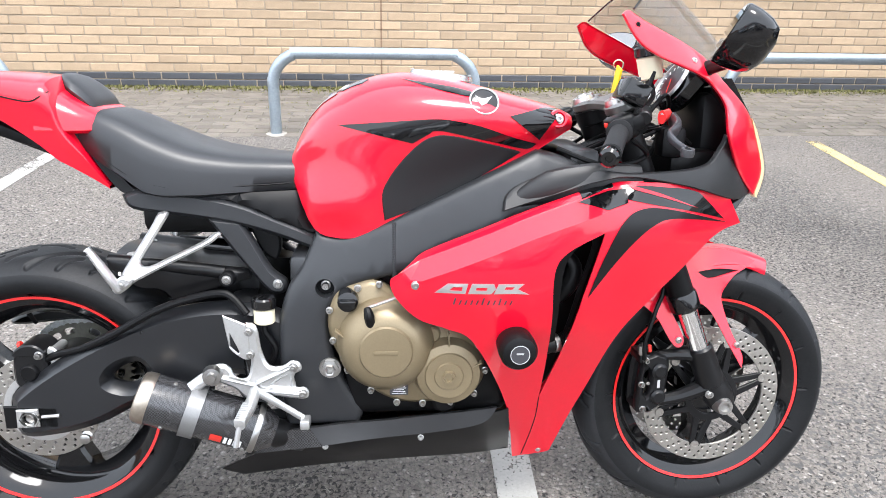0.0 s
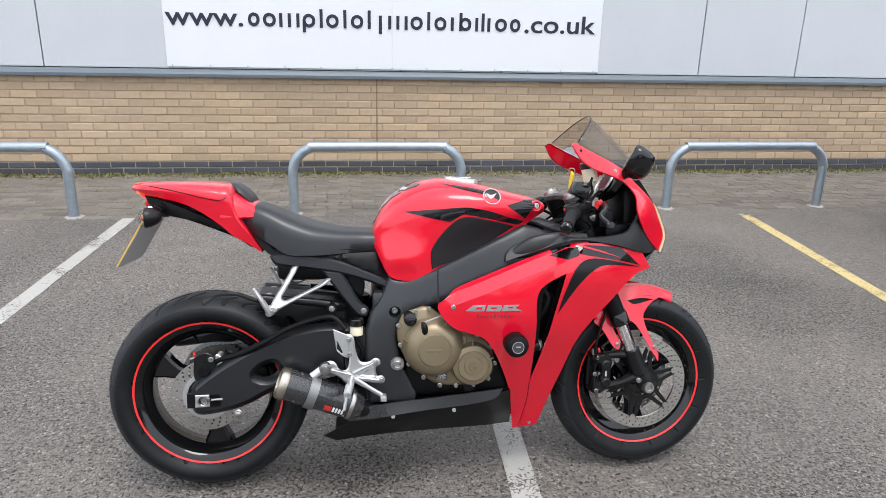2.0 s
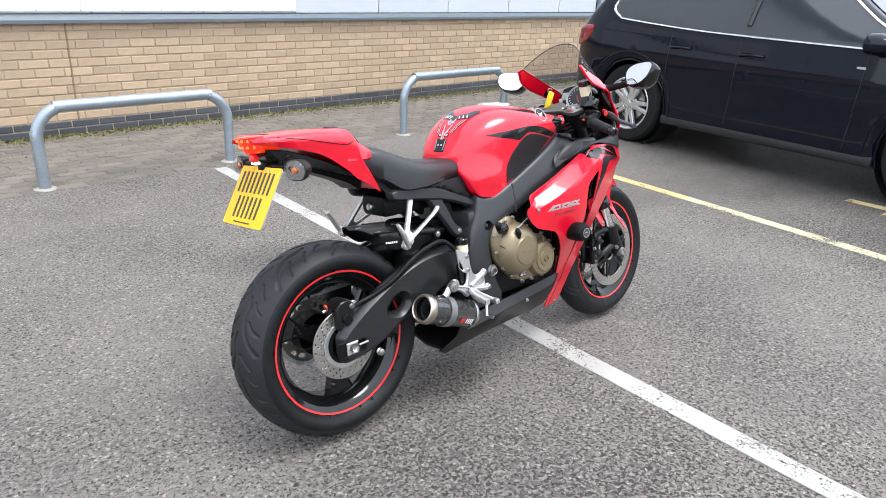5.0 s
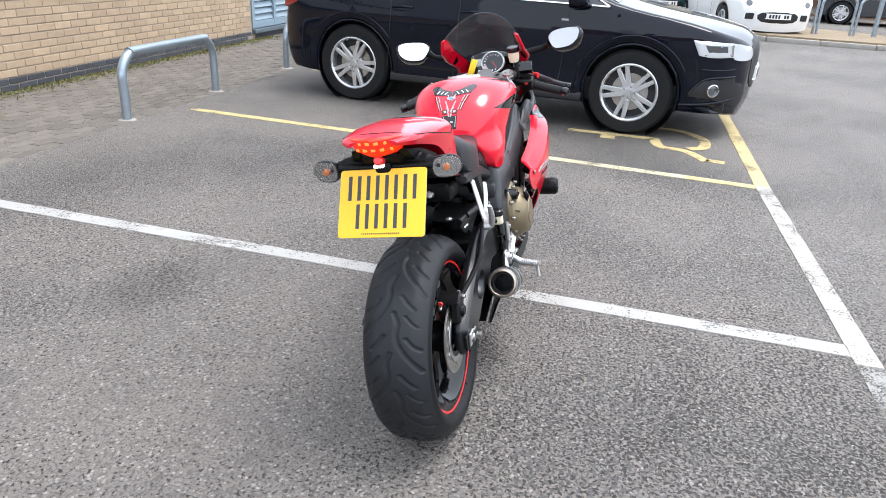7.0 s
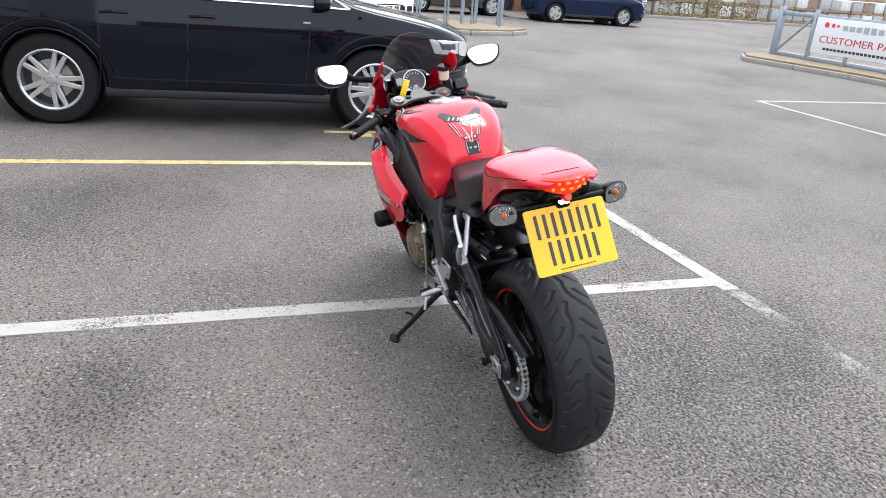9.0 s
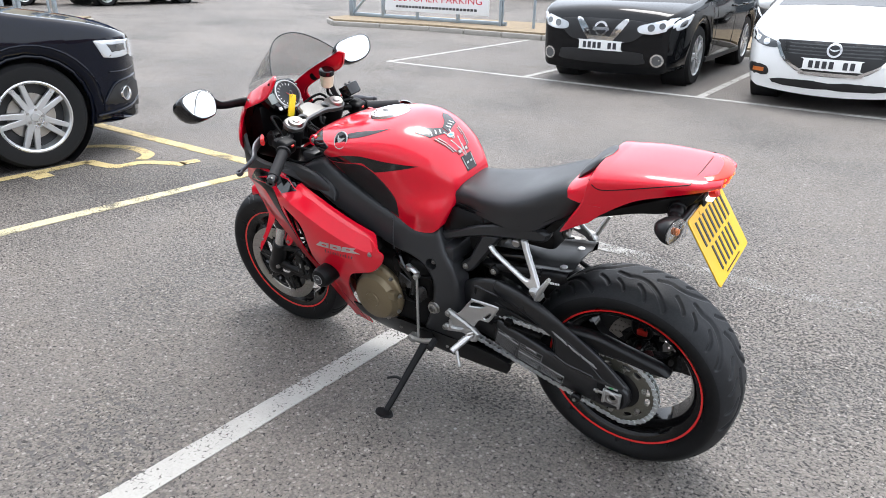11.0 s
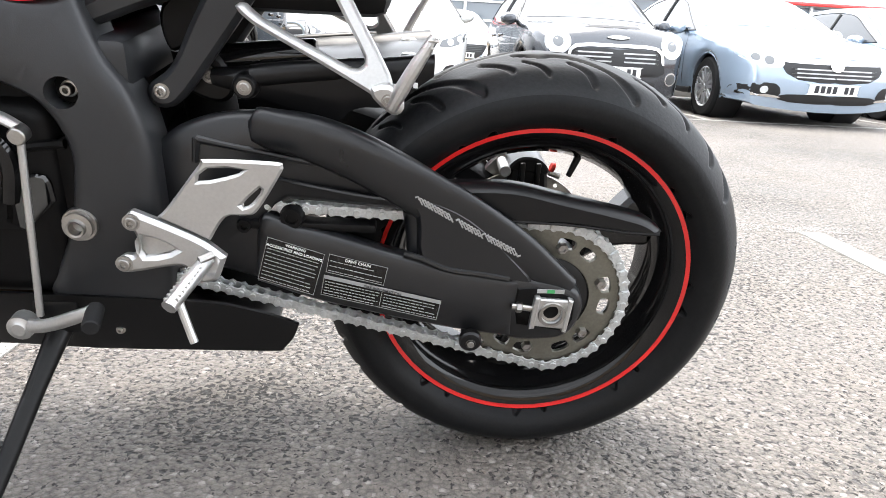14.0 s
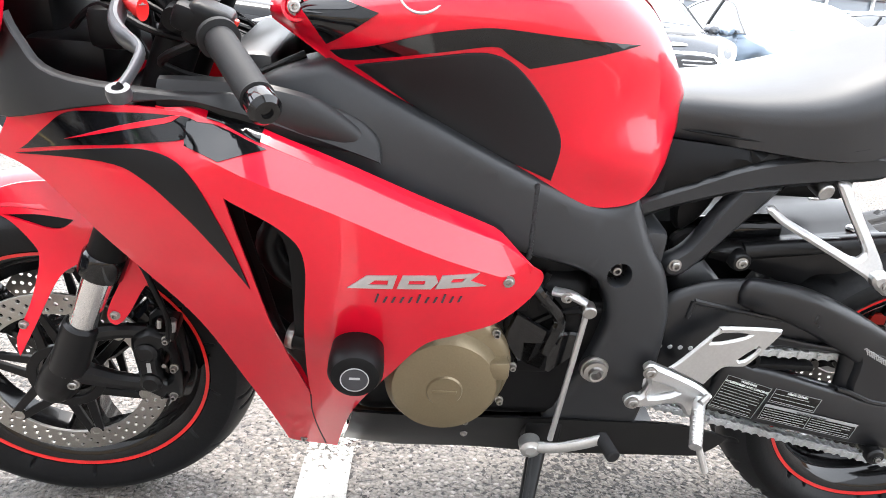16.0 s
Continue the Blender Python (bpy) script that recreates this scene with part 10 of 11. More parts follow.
    # rear lamps
    for s in BOTH:
        rl = round_shell(spline([(x_min + 0.02, belt - 0.18), (x_min + 0.06, belt - 0.04), (x_min + 0.30, belt + 0.0), (x_min + 0.26, belt - 0.12), (x_min + 0.08, belt - 0.20)]), depth, 0.01, thick=0.03, step=0.05, side=s, off=0.006)
        part("rear_lamp", rl, CARLAMPRED, body)
    return car


def sq(y0, z0, y1, z1):
    e = min(abs(y1 - y0), abs(z1 - z0)) * 0.12
    return [(y0, z0 + e), (y0 + e, z0), (y1 - e, z0), (y1, z0 + e), (y1, z1 - e), (y1 - e, z1), (y0 + e, z1), (y0, z1 - e)]


def disc2(y, z, r, n=10):
    return [(y + r * math.cos(2 * math.pi * k / n), z + r * math.sin(2 * math.pi * k / n)) for k in range(n)]


def bars2(z0, z1, half=0.22, n=7):
    out = []
    step = 2 * half / n
    for k in range(n):
        if k == 4:
            continue
        y = -half + step * (k + 0.5)
        out.append(("plate_bar", sq(y - step * 0.32, z0 + 0.02, y + step * 0.32, z1 - 0.02), DARKPRINT, False))
    return out


def slats2(y0, y1, z0, z1, n, mtl=None):
    return [("grille_bar", sq(y0, z0 + (z1 - z0) * (k + 0.25) / n, y1, z0 + (z1 - z0) * (k + 0.6) / n), mtl or CARBLACK, False) for k in range(n)]


GREYTRIM = plain("grey_trim", (0.05, 0.052, 0.055), 0.35)
FRONTS = {
    "suv_plain": [("grille", [(-0.45, 0.60), (-0.40, 0.82), (0.40, 0.82), (0.45, 0.60), (0.30, 0.42), (-0.30, 0.42)], CARBLACK, False), ("headlamp", [(0.50, 0.68), (0.48, 0.76), (0.62, 0.79), (0.74, 0.80), (0.74, 0.70), (0.66, 0.67)], LAMP, True),
                  ("intake", [(0.55, 0.30), (0.54, 0.46), (0.80, 0.50), (0.82, 0.36)], CARBLACK, True), ("number_plate", sq(-0.26, 0.48, 0.26, 0.59), PLATEWHITE, False)] + bars2(0.48, 0.59),
    "crossover": [("grille", [(-0.44, 0.60), (-0.52, 0.78), (0.52, 0.78), (0.44, 0.60), (0.26, 0.54), (-0.26, 0.54)], CARBLACK, False), ("grille_bar", [(-0.32, 0.78), (-0.24, 0.78), (-0.11, 0.60), (-0.15, 0.55)], CHROME, True), ("grille_bar", [(-0.15, 0.55), (-0.11, 0.60), (0.11, 0.60), (0.15, 0.55)], CHROME, False),
                  ("badge", disc2(0, 0.685, 0.085, 18), CHROME, False), ("badge_inner", disc2(0, 0.685, 0.060, 18), CARBLACK, False), ("badge_bar", sq(-0.10, 0.668, 0.10, 0.702), CHROME, False), ("headlamp", [(0.46, 0.66), (0.44, 0.73), (0.60, 0.78), (0.84, 0.84), (0.86, 0.76), (0.66, 0.66)], LAMP, True), ("lamp_inner", disc2(0.58, 0.72, 0.04), LAMPIN, True), ("lamp_inner", disc2(0.70, 0.745, 0.035), LAMPIN, True),
                  ("intake", [(-0.46, 0.30), (-0.52, 0.38), (-0.42, 0.44), (0.42, 0.44), (0.52, 0.38), (0.46, 0.30)], CARBLACK, False), ("fog_ring", disc2(0.68, 0.36, 0.075, 14), CHROME, True), ("fog_lamp", disc2(0.68, 0.36, 0.055, 14), LAMPIN, True), ("number_plate", sq(-0.26, 0.44, 0.26, 0.55), PLATEWHITE, False)] + bars2(0.44, 0.55),
    "hatch_white": [("grille", [(-0.44, 0.50), (-0.52, 0.66), (-0.46, 0.70), (0.46, 0.70), (0.52, 0.66), (0.44, 0.50), (0.24, 0.38), (-0.24, 0.38)], CARBLACK, False), ("grille_bar", [(-0.24, 0.375), (-0.46, 0.50), (-0.56, 0.67), (-0.53, 0.67), (-0.43, 0.51), (-0.24, 0.405)], CHROME, True), ("grille_bar", [(-0.24, 0.375), (-0.24, 0.405), (0.24, 0.405), (0.24, 0.375)], CHROME, False)] + slats2(-0.42, 0.42, 0.56, 0.69, 4, GREYTRIM) + [
                    ("badge", disc2(0, 0.63, 0.070, 18), CHROME, False), ("badge_inner", disc2(0, 0.63, 0.050, 18), CARBLACK, False), ("badge_bar", [(-0.055, 0.645), (0, 0.615), (0.055, 0.645), (0, 0.632)], CHROME, False), ("headlamp", [(0.53, 0.62), (0.55, 0.67), (0.70, 0.72), (0.85, 0.80), (0.85, 0.70), (0.68, 0.62)], LAMPIN, True), ("lamp_inner", disc2(0.66, 0.665, 0.034), LAMP, True), ("lamp_inner", disc2(0.76, 0.70, 0.030), LAMP, True), ("intake", [(-0.42, 0.24), (-0.48, 0.31), (0.48, 0.31), (0.42, 0.24)], CARBLACK, False),
                    ("intake", [(0.60, 0.33), (0.62, 0.42), (0.80, 0.44), (0.80, 0.34)], CARBLACK, True), ("fog_lamp", sq(0.64, 0.36, 0.76, 0.40), AMBER, True), ("number_plate", sq(-0.26, 0.43, 0.26, 0.54), PLATEWHITE, False)] + bars2(0.43, 0.54),
    "mini_front": [("grille", [(-0.46, 0.42), (-0.52, 0.56), (-0.44, 0.68), (0.44, 0.68), (0.52, 0.56), (0.46, 0.42)], CARBLACK, False), ("grille_frame", [(-0.53, 0.56), (-0.45, 0.72), (0.0, 0.735), (0.0, 0.705), (-0.43, 0.69), (-0.50, 0.56)], CHROME, True)] + slats2(-0.42, 0.42, 0.54, 0.67, 3, SILVERPRINT) + [("headlamp", disc2(0.62, 0.74, 0.13, 18), CHROME, True), ("lamp_inner", disc2(0.62, 0.74, 0.112, 18), LAMP, True), ("lamp_core", disc2(0.62, 0.74, 0.055, 14), LAMPIN, True),
                   ("badge", [(-0.12, 0.80), (0, 0.785), (0.12, 0.80), (0.06, 0.82), (-0.06, 0.82)], CHROME, False), ("intake", [(-0.34, 0.27), (-0.40, 0.36), (0.40, 0.36), (0.34, 0.27)], CARBLACK, False), ("fog_ring", disc2(0.64, 0.40, 0.07, 14), CHROME, True), ("fog_lamp", disc2(0.64, 0.40, 0.055, 14), LAMPIN, True), ("bonnet_scoop", sq(-0.28, 0.90, 0.28, 0.93), CARBLACK, False), ("number_plate", sq(-0.26, 0.40, 0.26, 0.51), PLATEWHITE, False)] + bars2(0.40, 0.51),
    "saloon_front": [("grille", [(-0.38, 0.48), (-0.48, 0.68), (0.48, 0.68), (0.38, 0.48)], CARBLACK, False)] + slats2(-0.40, 0.40, 0.49, 0.61, 3, SILVERPRINT) + [("grille_bar", [(-0.49, 0.69), (-0.46, 0.645), (0.46, 0.645), (0.49, 0.69)], CHROME, False), ("badge", disc2(0, 0.645, 0.075, 18), CHROME, False), ("badge_inner", disc2(0, 0.645, 0.055, 18), SILVERPRINT, False),
                     ("headlamp", [(0.54, 0.60), (0.54, 0.68), (0.70, 0.74), (0.89, 0.79), (0.88, 0.68), (0.70, 0.60)], LAMP, True), ("lamp_inner", disc2(0.66, 0.66, 0.045), LAMPIN, True), ("lamp_inner", disc2(0.78, 0.69, 0.038), LAMPIN, True), ("intake", [(-0.42, 0.25), (-0.46, 0.33), (0.46, 0.33), (0.42, 0.25)], CARBLACK, False), ("intake", [(0.54, 0.30), (0.58, 0.43), (0.86, 0.41), (0.86, 0.33)], CARBLACK, True), ("fog_ring", [(0.54, 0.285), (0.56, 0.31), (0.86, 0.335), (0.86, 0.31)], CHROME, True), ("fog_lamp", disc2(0.68, 0.365, 0.038), LAMP, True), ("number_plate", sq(-0.26, 0.34, 0.26, 0.45), PLATEWHITE, False)] + bars2(0.34, 0.45),
    "small_front": [("grille", [(-0.34, 0.36), (-0.36, 0.54), (0.36, 0.54), (0.34, 0.36)], CARBLACK, False), ("headlamp", disc2(0.62, 0.72, 0.11, 14), LAMP, True), ("lamp_inner", disc2(0.62, 0.72, 0.06, 12), LAMPIN, True), ("grille_bar", [(-0.40, 0.63), (0, 0.67), (0.40, 0.63), (0.40, 0.65), (0, 0.70), (-0.40, 0.65)], CHROME, False), ("intake", sq(0.50, 0.40, 0.66, 0.52), CARBLACK, True), ("number_plate", sq(-0.26, 0.42, 0.26, 0.53), PLATEWHITE, False)] + bars2(0.42, 0.53),
}


def car_paint(name, color, metal=0.3):
    return material(name, color, 0.04 if color[1] < 0.03 else 0.2, metal=metal, vary=0.04, bump=0.0, coat=0.10 if color[1] < 0.03 else 1.0, rvary=0.02, spec=0.24 if color[1] < 0.03 else 0.5)


NAVY = car_paint("navy_paint", (0.0035, 0.005, 0.011), 0.0)
BLACKP = car_paint("black_paint", (0.0040, 0.0043, 0.0050), 0.0)
WHITEP = car_paint("white_paint", (0.80, 0.80, 0.79), 0.0)
SILVERBLUE = car_paint("silver_blue_paint", (0.40, 0.50, 0.62), 0.45)
SILVER = car_paint("silver_paint", (0.55, 0.56, 0.57), 0.5)
GREYP = car_paint("dark_grey_paint", (0.05, 0.055, 0.065), 0.4)
BLUEP = car_paint("dark_blue_paint", (0.012, 0.022, 0.055))
TEALP = car_paint("blue_green_paint", (0.05, 0.16, 0.20))


def at(x, y, heading):
    return pose(x, y, 0, 0, 0, heading)


ROW = "cars in the opposite row"
# x of the silhouette's middle stands 0 in each shape; place by the wheels
build_car("suv", "dark navy compact sport utility car parked in the disabled bay", "suv", NAVY, at(5.38, 0.70, -95.57), "suv_plain", (5, True), side_trim=CHROME)
build_car("crossover", "black crossover parked nose outwards with chrome grille", "crossover", BLACKP, at(2.90, -8.55, 91), "crossover", (5, True), ROW)
build_car("hatchback", "white hatchback parked nose outwards with dark grille", "hatch", WHITEP, at(0.45, -8.45, 92), "hatch_white", (5, False), ROW)
mini = build_car("small_hatchback", "dark grey small hatchback with round headlamps and windscreen price", "mini", GREYP, at(-1.96, -8.38, 92), "mini_front", (5, False), ROW, LITGLASS)
build_car("saloon_car", "pale silver-blue saloon car parked nose outwards", "saloon", SILVERBLUE, at(-4.17, -8.55, 91), "saloon_front", (7, True), ROW, LITGLASS)
build_car("hatchback", "silver-blue hatchback parked at the row's end", "hatch", SILVERBLUE, at(-6.75, -9.0, 92), "hatch_white", (5, False), ROW)
build_car("hatchback", "white hatchback in the row behind", "hatch", WHITEP, at(-0.75, -15.5, 95), "hatch_white", (5, False), "cars in the far row", LITGLASS)
build_car("saloon_car", "silver saloon car in the row behind", "saloon", SILVER, at(-3.2, -16.4, 93), "saloon_front", (7, True), "cars in the far row", LITGLASS)
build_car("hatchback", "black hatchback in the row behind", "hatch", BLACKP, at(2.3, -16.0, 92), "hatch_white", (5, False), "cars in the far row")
build_car("hatchback", "silver hatchback in the row behind", "hatch", SILVER, at(-6.4, -16.0, 92), "hatch_white", (5, False), "cars in the far row", LITGLASS)
build_car("small_hatchback", "white small city car facing the lane", "mini", WHITEP, at(16.75, -2.75, 196), "small_front", (5, False), "cars across the lane")
build_car("hatchback", "blue-green hatchback behind the hoops", "hatch", TEALP, at(19.6, -0.4, 200), "small_front", (5, False), "cars across the lane")
build_car("hatchback", "dark grey hatchback parked by the brick building", "hatch", GREYP, at(22.6, -7.6, -92), "hatch_white", (5, True), "cars across the lane")
build_car("hatchback", "dark blue hatchback parked by the brick building", "hatch", BLUEP, at(20.95, -11.8, -92), "hatch_white", (5, True), "cars across the lane")
build_car("suv", "dark pickup-like car behind the blue hatchback", "suv", GREYP, at(23.6, -13.6, -95), "suv_plain", (5, True), "cars across the lane")
# price figures on the small hatchback's windscreen
lettering("£15995", 0.13, WHITEPAINT, mini, Matrix.Translation((0.62, -0.02, 1.115)) @ Matrix.Rotation(radians(90), 4, "Z") @ Matrix.Rotation(radians(43), 4, "X"), "price_figures", 0.001)

# ---------------------------------------------------------------- islands, gate, far buildings
def kerbed_island(name, outline, label):
    isl = thing(name, label, "planted island", PARK, kind="structure")
    part("island_bed", plate([Vector(p) for p in outline], -0.11, 0.0, 0, m=Matrix.Rotation(radians(-90), 4, "X") @ Matrix.Diagonal((1, 1.25, 1, 1))), BARK, isl)
    pts = [Vector(p) for p in outline]
    for a, b in zip(pts, pts[1:] + pts[:1]):
        n = max(int((b - a).length / 0.9), 1)
        for k in range(n):
            p, q = a + (b - a) * (k / n), a + (b - a) * ((k + 1) / n)
            mid, d = (p + q) / 2, q - p
            part("kerb_stone", box(0, 0, 0.035, d.length - 0.012, 0.13, 0.13, 0.02, None, Matrix.Translation((mid.x, mid.y, 0)) @ Matrix.Rotation(math.atan2(d.y, d.x), 4, "Z")), CONCRETE, isl)
    return isl


kerbed_island("kerb_island", [(14.3, -3.6), (14.05, -5.6), (14.3, -6.8), (14.9, -7.5), (16.2, -6.6), (19.0, -2.5), (17.0, -1.6)], "kerbed island of bark chips with steel hoops")
kerbed_island("kerb_verge", [(-9.0, -11.1), (5.6, -11.1), (8.3, -11.15), (10.7, -10.8), (11.3, -11.3), (11.4, -13.0), (8.0, -13.4), (-9.0, -13.4)], "kerbed verge of bark chips behind the bays")
for k in range(5):
    u, v = 15.0 + 0.10 * k, -3.6 - 0.78 * k
    hoop(-0.36, 0.36, 0, 0.86, 0.028, PARK @ Matrix.Translation((u + 0.3, v, 0.08)) @ Matrix.Rotation(radians(-80), 4, "Z"), "galvanised hoop on the bark-covered island", "hoops on the island", 0.16)
for u, v, h in ((15.6, -6.0, 2.6), (15.9, -6.5, 2.6), (15.2, -6.9, 2.2)):
    post = thing("sign_post", "grey metal sign post on the island", "post", PARK @ Matrix.Translation((u, v, 0)), "posts on the island")
    part("pole", rod((0, 0, 0), (0, 0, h), 0.05, seg=14), GALV, post)
    part("foot_plate", box(0, 0, 0.10, 0.2, 0.2, 0.03, 0.004), GALV, post)
for k in range(4):
    hoop(-0.40, 0.40, 0, 0.86, 0.03, PARK @ Matrix.Translation((6.6 - 1.55 * k, -11.9, 0.06)), "galvanised hoop on the verge", "hoops on the verge", 0.18)
gate = thing("swing_gate", "grey steel gate with a white customer parking sign", "gate", PARK @ Matrix.Translation((10.2, -12.0, 0.02)))
bm = bmesh.new()
for x, w in ((0.95, 0.12), (0.0, 0.08)):
    part("gate_post", box(x, 0, 0.58, w, w, 1.16, 0.008), GALV, gate)
part("gate_rail", box(-1.15, 0, 1.02, 4.3, 0.07, 0.08, 0.006), GALV, gate)
part("gate_rail", box(-1.15, 0, 0.16, 4.3, 0.07, 0.08, 0.006), GALV, gate)
part("gate_brace", rod((0.92, 0, 0.18), (0.05, 0, 1.0), 0.03, seg=10), GALV, gate)
for x in (-1.0, -2.1, -3.2):
    part("gate_post", box(x, 0.03, 0.45, 0.07, 0.05, 0.9, 0.005), GALV, gate)
psign = part("sign_panel", box(-1.50, 0.055, 0.66, 2.80, 0.02, 0.72, 0.003), SIGNWHITE, gate, "white customer parking sign")
SM = Matrix.Translation((-1.50, 0.068, 0.66)) @ Matrix.Rotation(radians(180), 4, "Z") @ Matrix.Rotation(radians(90), 4, "X")
lettering("CUSTOMER PARKING", 0.20, plain("red_print", (0.50, 0.02, 0.04), 0.5), psign, SM @ Matrix.Translation((0, -0.14, 0)), "sign_lettering", 0.002, "CENTER", width=2.45)
for k, (x, r) in enumerate(((-1.12, 0.055), (-0.96, 0.042), (-0.84, 0.030))):
    b = lathe([(0, 0.003), (r, 0.003), (r, 0)], (0, 0, 0), (0, 0, 1), 18)
    bmesh.ops.transform(b, matrix=SM @ Matrix.Translation((x, 0.22, 0)), verts=b.verts)
    part("sign_dot", b, REDTRIM, psign)
for k in range(10):
    b = box(-0.66 + 0.165 * k, 0.19, 0.001, 0.12, 0.13 if k in (3, 4, 8) else 0.10, 0.002, 0)
    bmesh.ops.transform(b, matrix=SM, verts=b.verts)
    part("sign_bar", b, SILVERPRINT, psign)
for k in range(24):
    b = box(-1.05 + 0.092 * k, -0.26, 0.001, 0.07, 0.05, 0.002, 0)
    bmesh.ops.transform(b, matrix=SM, verts=b.verts)
    part("sign_bar", b, DARKPRINT, psign)

# brick building and fenced yard across the lane
FARBRICK = material("red_brown_brick", (0.26, 0.135, 0.075), 0.9, vary=0.25, scale=3, fine=24, bump=0.3)
fb = thing("brick_building", "low red-brown brick building with pale upper panels", "building", PARK @ Matrix.Translation((27.0, -6.5, 0)))
part("wall", box(0, 0, 0.75, 3.0, 20.0, 1.5, 0.02), FARBRICK, fb)
part("upper_wall", box(0.05, 0, 2.6, 2.9, 20.0, 2.2, 0.02), material("cream_panel", (0.52, 0.47, 0.36), 0.6, vary=0.08, scale=2), fb)
part("roof", box(0, 0, 3.78, 3.4, 20.4, 0.16, 0.02), SILLMAT, fb)
for k in range(9):
    wn_ = part("window", box(-1.46, -8.8 + 2.2 * k, 2.5, 0.10, 1.3, 1.1, 0.01), LITGLASS, fb)
    part("window_frame", box(-1.50, -8.8 + 2.2 * k, 2.5, 0.06, 0.06, 1.1, 0.005), SIGNWHITE, wn_)
PACK = [material("pack_" + n, c, 0.8, vary=0.25, scale=3, fine=18, bump=0.3) for n, c in (("grey", (0.40, 0.39, 0.38)), ("brown", (0.30, 0.22, 0.18)), ("white", (0.62, 0.62, 0.60)), ("buff", (0.42, 0.38, 0.33)))]
WOOD = material("pallet_wood", (0.30, 0.21, 0.12), 0.85, vary=0.25, scale=6, fine=60, bump=0.2)
rng4 = random.Random(9)
for i in range(26):
    for j in range(2):
        lv = rng4.choice((2, 3, 4))
        for z in range(lv):
            st = thing("pallet_stack", "wrapped block pack on a wooden pallet in the yard", "pallet", PARK @ Matrix.Translation((30.0 + 1.5 * j + rng4.uniform(-0.1, 0.1), -18.4 - 0.86 * i, 0.70 * z)), "pallets in the yard")
            part("block_pack", box(0, 0, 0.40, 0.74, 0.76, 0.54, 0.03), PACK[rng4.randrange(4)], st)
            part("pallet", box(0, 0, 0.065, 0.78, 0.80, 0.12, 0.01), WOOD, st)
tagged(part("yard_kerb", box(26.5, -28.0, 0.05, 0.15, 24.0, 0.16, 0.02), CONCRETE), "long concrete kerb in front of the yard", "kerb", kind="structure").matrix_basis = PARK
hedge = bmesh.new()
for k in range(900):
    p = Vector((rng4.uniform(26.8, 27.8), rng4.uniform(-27, -21), rng4.uniform(0.05, 0.9)))
    m = Matrix.Translation(p) @ Euler((rng4.uniform(0, 3), rng4.uniform(0, 3), rng4.uniform(0, 3))).to_matrix().to_4x4()
    hedge.faces.new([hedge.verts.new(m @ Vector(q)) for q in ((-0.07, 0, 0), (0, 0.03, 0), (0.07, 0, 0), (0, -0.03, 0))])
tagged(part("hedge", hedge, GRASS, smooth=False), "low dark green hedge before the yard", "hedge", kind="stuff").matrix_basis = PARK

# showroom behind the opposite row: white fascia, red band, glazed front
sr = thing("showroom", "white showroom with a red band and glazed bays", "building", PARK @ Matrix.Translation((-6.0, -27.0, 0)))
part("wall", box(0, -2.2, 2.4, 46, 4.0, 4.8, 0.02), CLAD, sr)
part("fascia", box(0, -0.1, 4.0, 46.2, 0.4, 2.0, 0.02), SIGNWHITE, sr)
part("red_band", box(0, 0.12, 3.02, 46.2, 0.06, 0.12, 0.01), REDTRIM, sr)
for k in range(23):
    part("glazing", box(-22 + 2.0 * k, -0.16, 1.5, 1.9, 0.06, 2.8, 0.005), LITGLASS, sr)
    part("mullion", box(-23 + 2.0 * k, -0.10, 1.5, 0.10, 0.14, 2.9, 0.005), SIGNWHITE, sr)
for z in (0.9, 1.7, 2.4):
    part("transom", box(0, -0.11, z, 46, 0.10, 0.08, 0.005), SIGNWHITE, sr)
for k in range(14):
    part("fascia_bar", box(-9.5 - 0.34 * k, 0.115, 3.85, 0.24, 0.03, 0.42 if k % 4 else 0.56, 0), DARKPRINT, sr)
# not a known wall: added out of view so glossy sides reflect something dark
tagged(part("wall_unseen", box(-30.0, -8.0, 1.4, 0.4, 40, 2.8, 0), FARBRICK), "added plain brown brick wall out of view, darkening side reflections", "wall", kind="structure").matrix_basis = PARK

# ---------------------------------------------------------------- weeds along the wall
weeds = bmesh.new()
rng5 = random.Random(21)
for k in range(15000):
    near = rng5.random() < 0.75
    p = Vector((rng5.uniform(-4.4, 9.0), V0 - (abs(rng5.gauss(0, 0.10)) if near else rng5.uniform(0, 1.5)), 0.002))
    if not near and rng5.random() < 0.45:
        continue
    h, a = rng5.uniform(0.004, 0.020) * (1 if near else 0.5), rng5.uniform(0, 6.28)
    d = Vector((math.cos(a), math.sin(a), 0))
    w = Vector((-d.y, d.x, 0)) * rng5.uniform(0.003, 0.010)
    weeds.faces.new([weeds.verts.new(q) for q in (p - w, p + w, p + d * h * 0.6 + w * 0.5 + Vector((0, 0, h)), p + d * h * 0.7 + Vector((0, 0, h * 1.1)))])
tagged(part("weeds", weeds, GRASS, smooth=False, recalc=False), "small green weeds and moss along the wall foot", "weeds", kind="stuff").matrix_basis = PARK

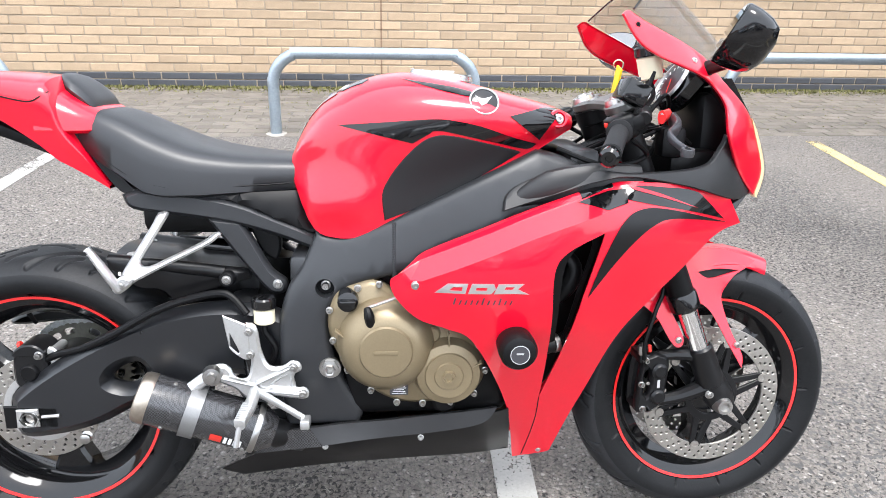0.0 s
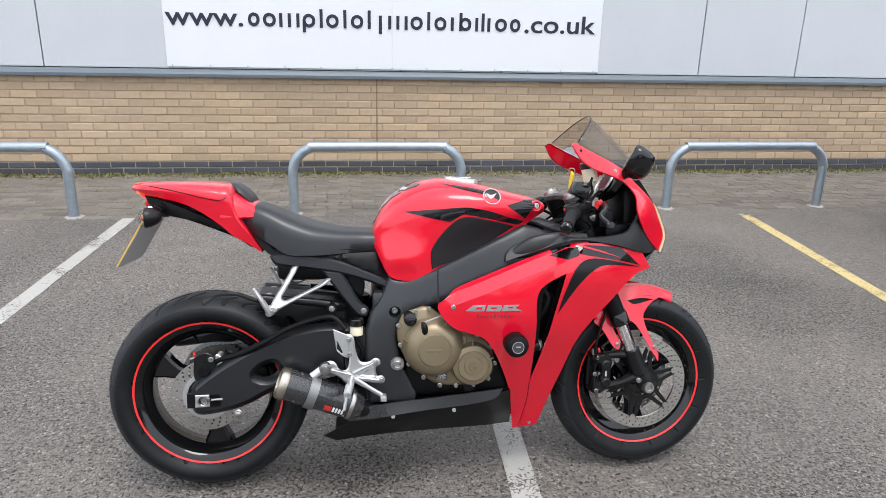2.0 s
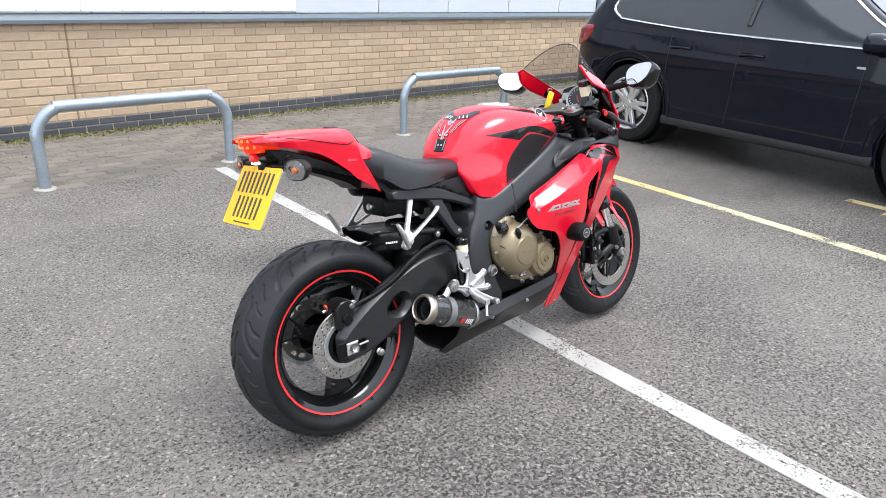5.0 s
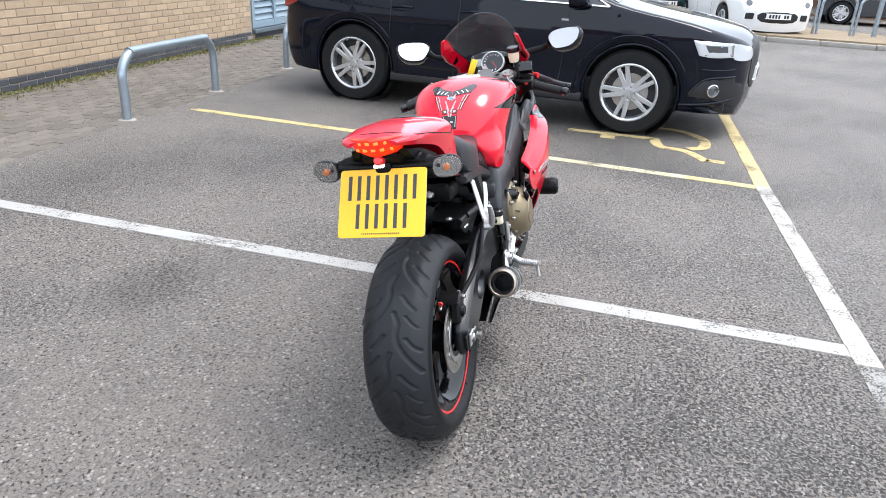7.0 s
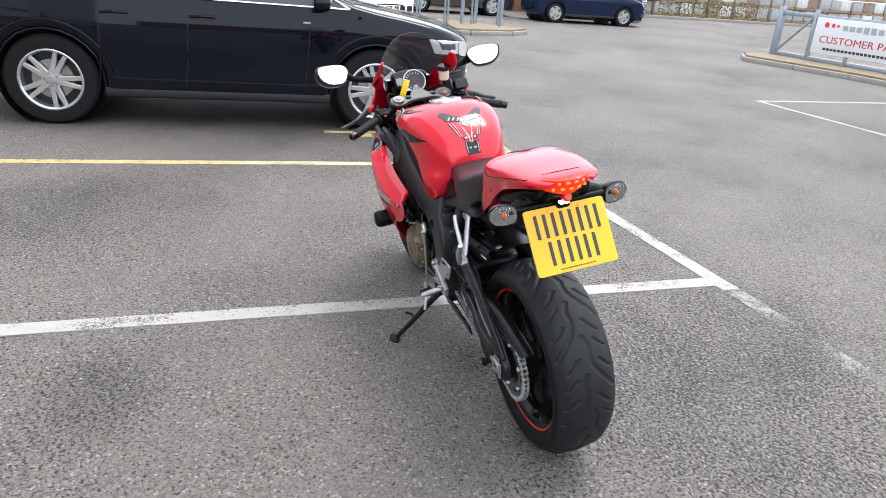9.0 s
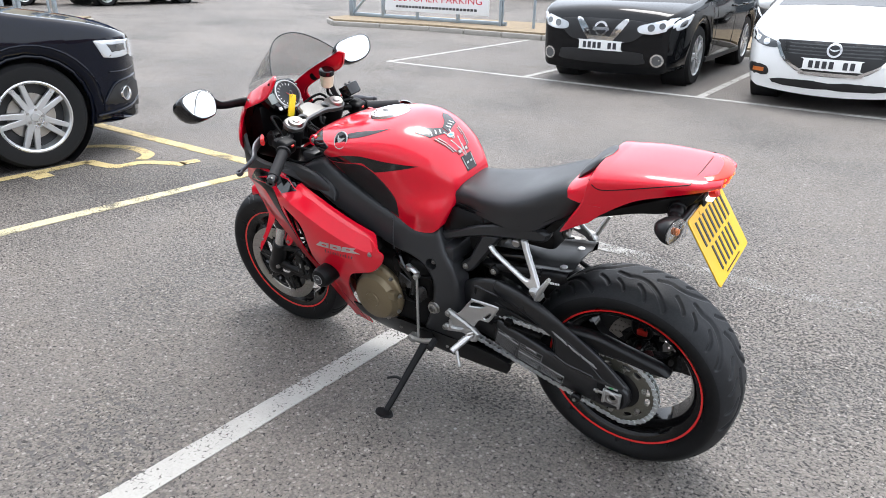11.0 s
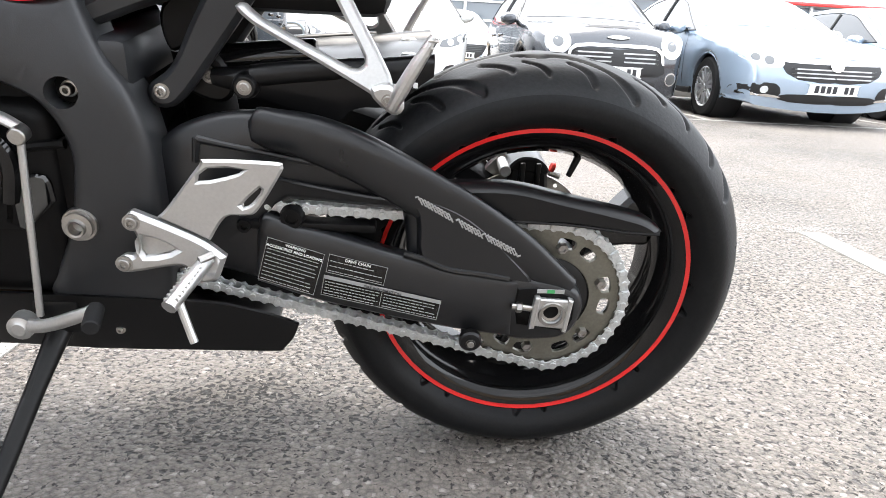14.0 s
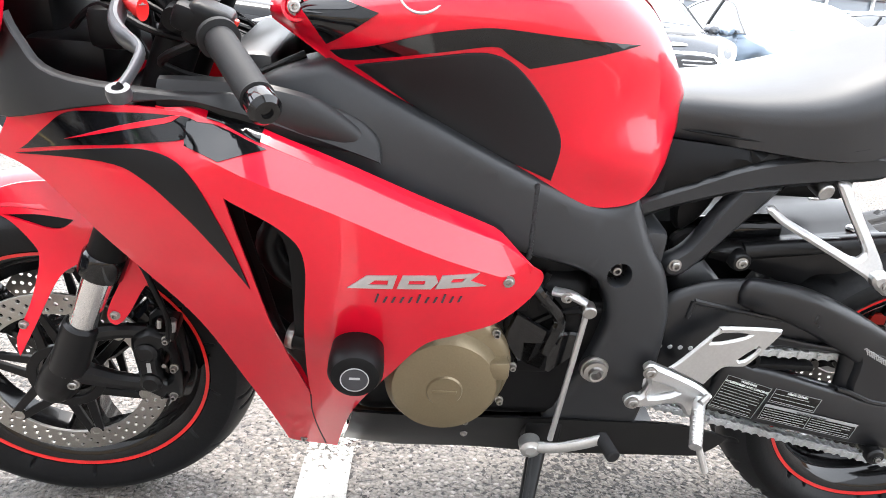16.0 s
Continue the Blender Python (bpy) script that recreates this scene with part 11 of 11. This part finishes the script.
# ---------------------------------------------------------------- bricks and paving blocks
def brick_mesh(name, lx, ly, lz, mtl, chip):
    bm = box(0, 0, 0, lx, ly, lz, 0.004, seg=1)
    rr = random.Random(chip)
    for v in bm.verts:
        v.co += Vector((rr.uniform(-1, 1), rr.uniform(-1, 1), rr.uniform(-1, 1))) * 0.0012
    o = part(name, bm, mtl, smooth=False)
    d = o.data
    bpy.data.objects.remove(o)
    return d


def joined(name, places, mesh, parent, mtl):
    co = np.array([v.co for v in mesh.vertices])
    polys = [tuple(p.vertices) for p in mesh.polygons]
    verts, faces = [], []
    for x, y, z in places:
        s = len(verts)
        verts += (co + [x, y, z]).tolist()
        faces += [tuple(i + s for i in p) for p in polys]
    me = bpy.data.meshes.new(name)
    me.from_pydata(verts, [], faces)
    me.materials.append(mtl)
    o = new(name, me)
    o.parent = parent
    o.matrix_parent_inverse = Matrix()
    return tagged(o, kind="stuff")


BR = [brick_mesh("brick", 0.215, 0.03, 0.064, BRICK, k) for k in range(4)]
BB = [brick_mesh("brick", 0.215, 0.03, 0.052, BLUEBRICK, k + 9) for k in range(3)]
rng6 = random.Random(4)
rest, rest_b, count = [], [], 0
for row in range(13):
    dark = row < 2
    z = 0.030 + 0.060 * row if dark else 0.120 + 0.0365 + 0.0735 * (row - 2)
    u = -4.45 + (0.1125 if row % 2 else 0)
    while u < 8.30:
        p = (u, V0 + 0.022 + rng6.uniform(-0.0015, 0.0015), z)
        if -1.45 < u < 3.45 and count < 300:
            o = new("brick", (BB if dark else BR)[rng6.randrange(3)])
            o.parent = wall
            o.location = p
            count += 1
        else:
            (rest_b if dark else rest).append(p)
        u += 0.225
joined("brickwork", rest, BR[0], wall, BRICK)
joined("plinth_brickwork", rest_b, BB[0], wall, BLUEBRICK)
PV = [brick_mesh("paving_block", 0.189, 0.090, 0.05, BLOCK, k + 20) for k in range(4)]
rest, count = [], 0
for row in range(16):
    v = 3.315 + 0.1005 * row
    u = -5.8 + (0.10 if row % 2 else 0)
    while u < 12.8:
        p = (u, v + rng6.uniform(-0.002, 0.002), -0.0225 + rng6.uniform(-0.002, 0.003))
        if -1.0 < u < 3.9 and row < 12 and count < 296:
            o = new("paving_block", PV[rng6.randrange(4)])
            o.parent = paving
            o.location = p
            count += 1
        else:
            rest.append(p)
        u += 0.2
joined("paving_blocks", rest, PV[0], paving, BLOCK)
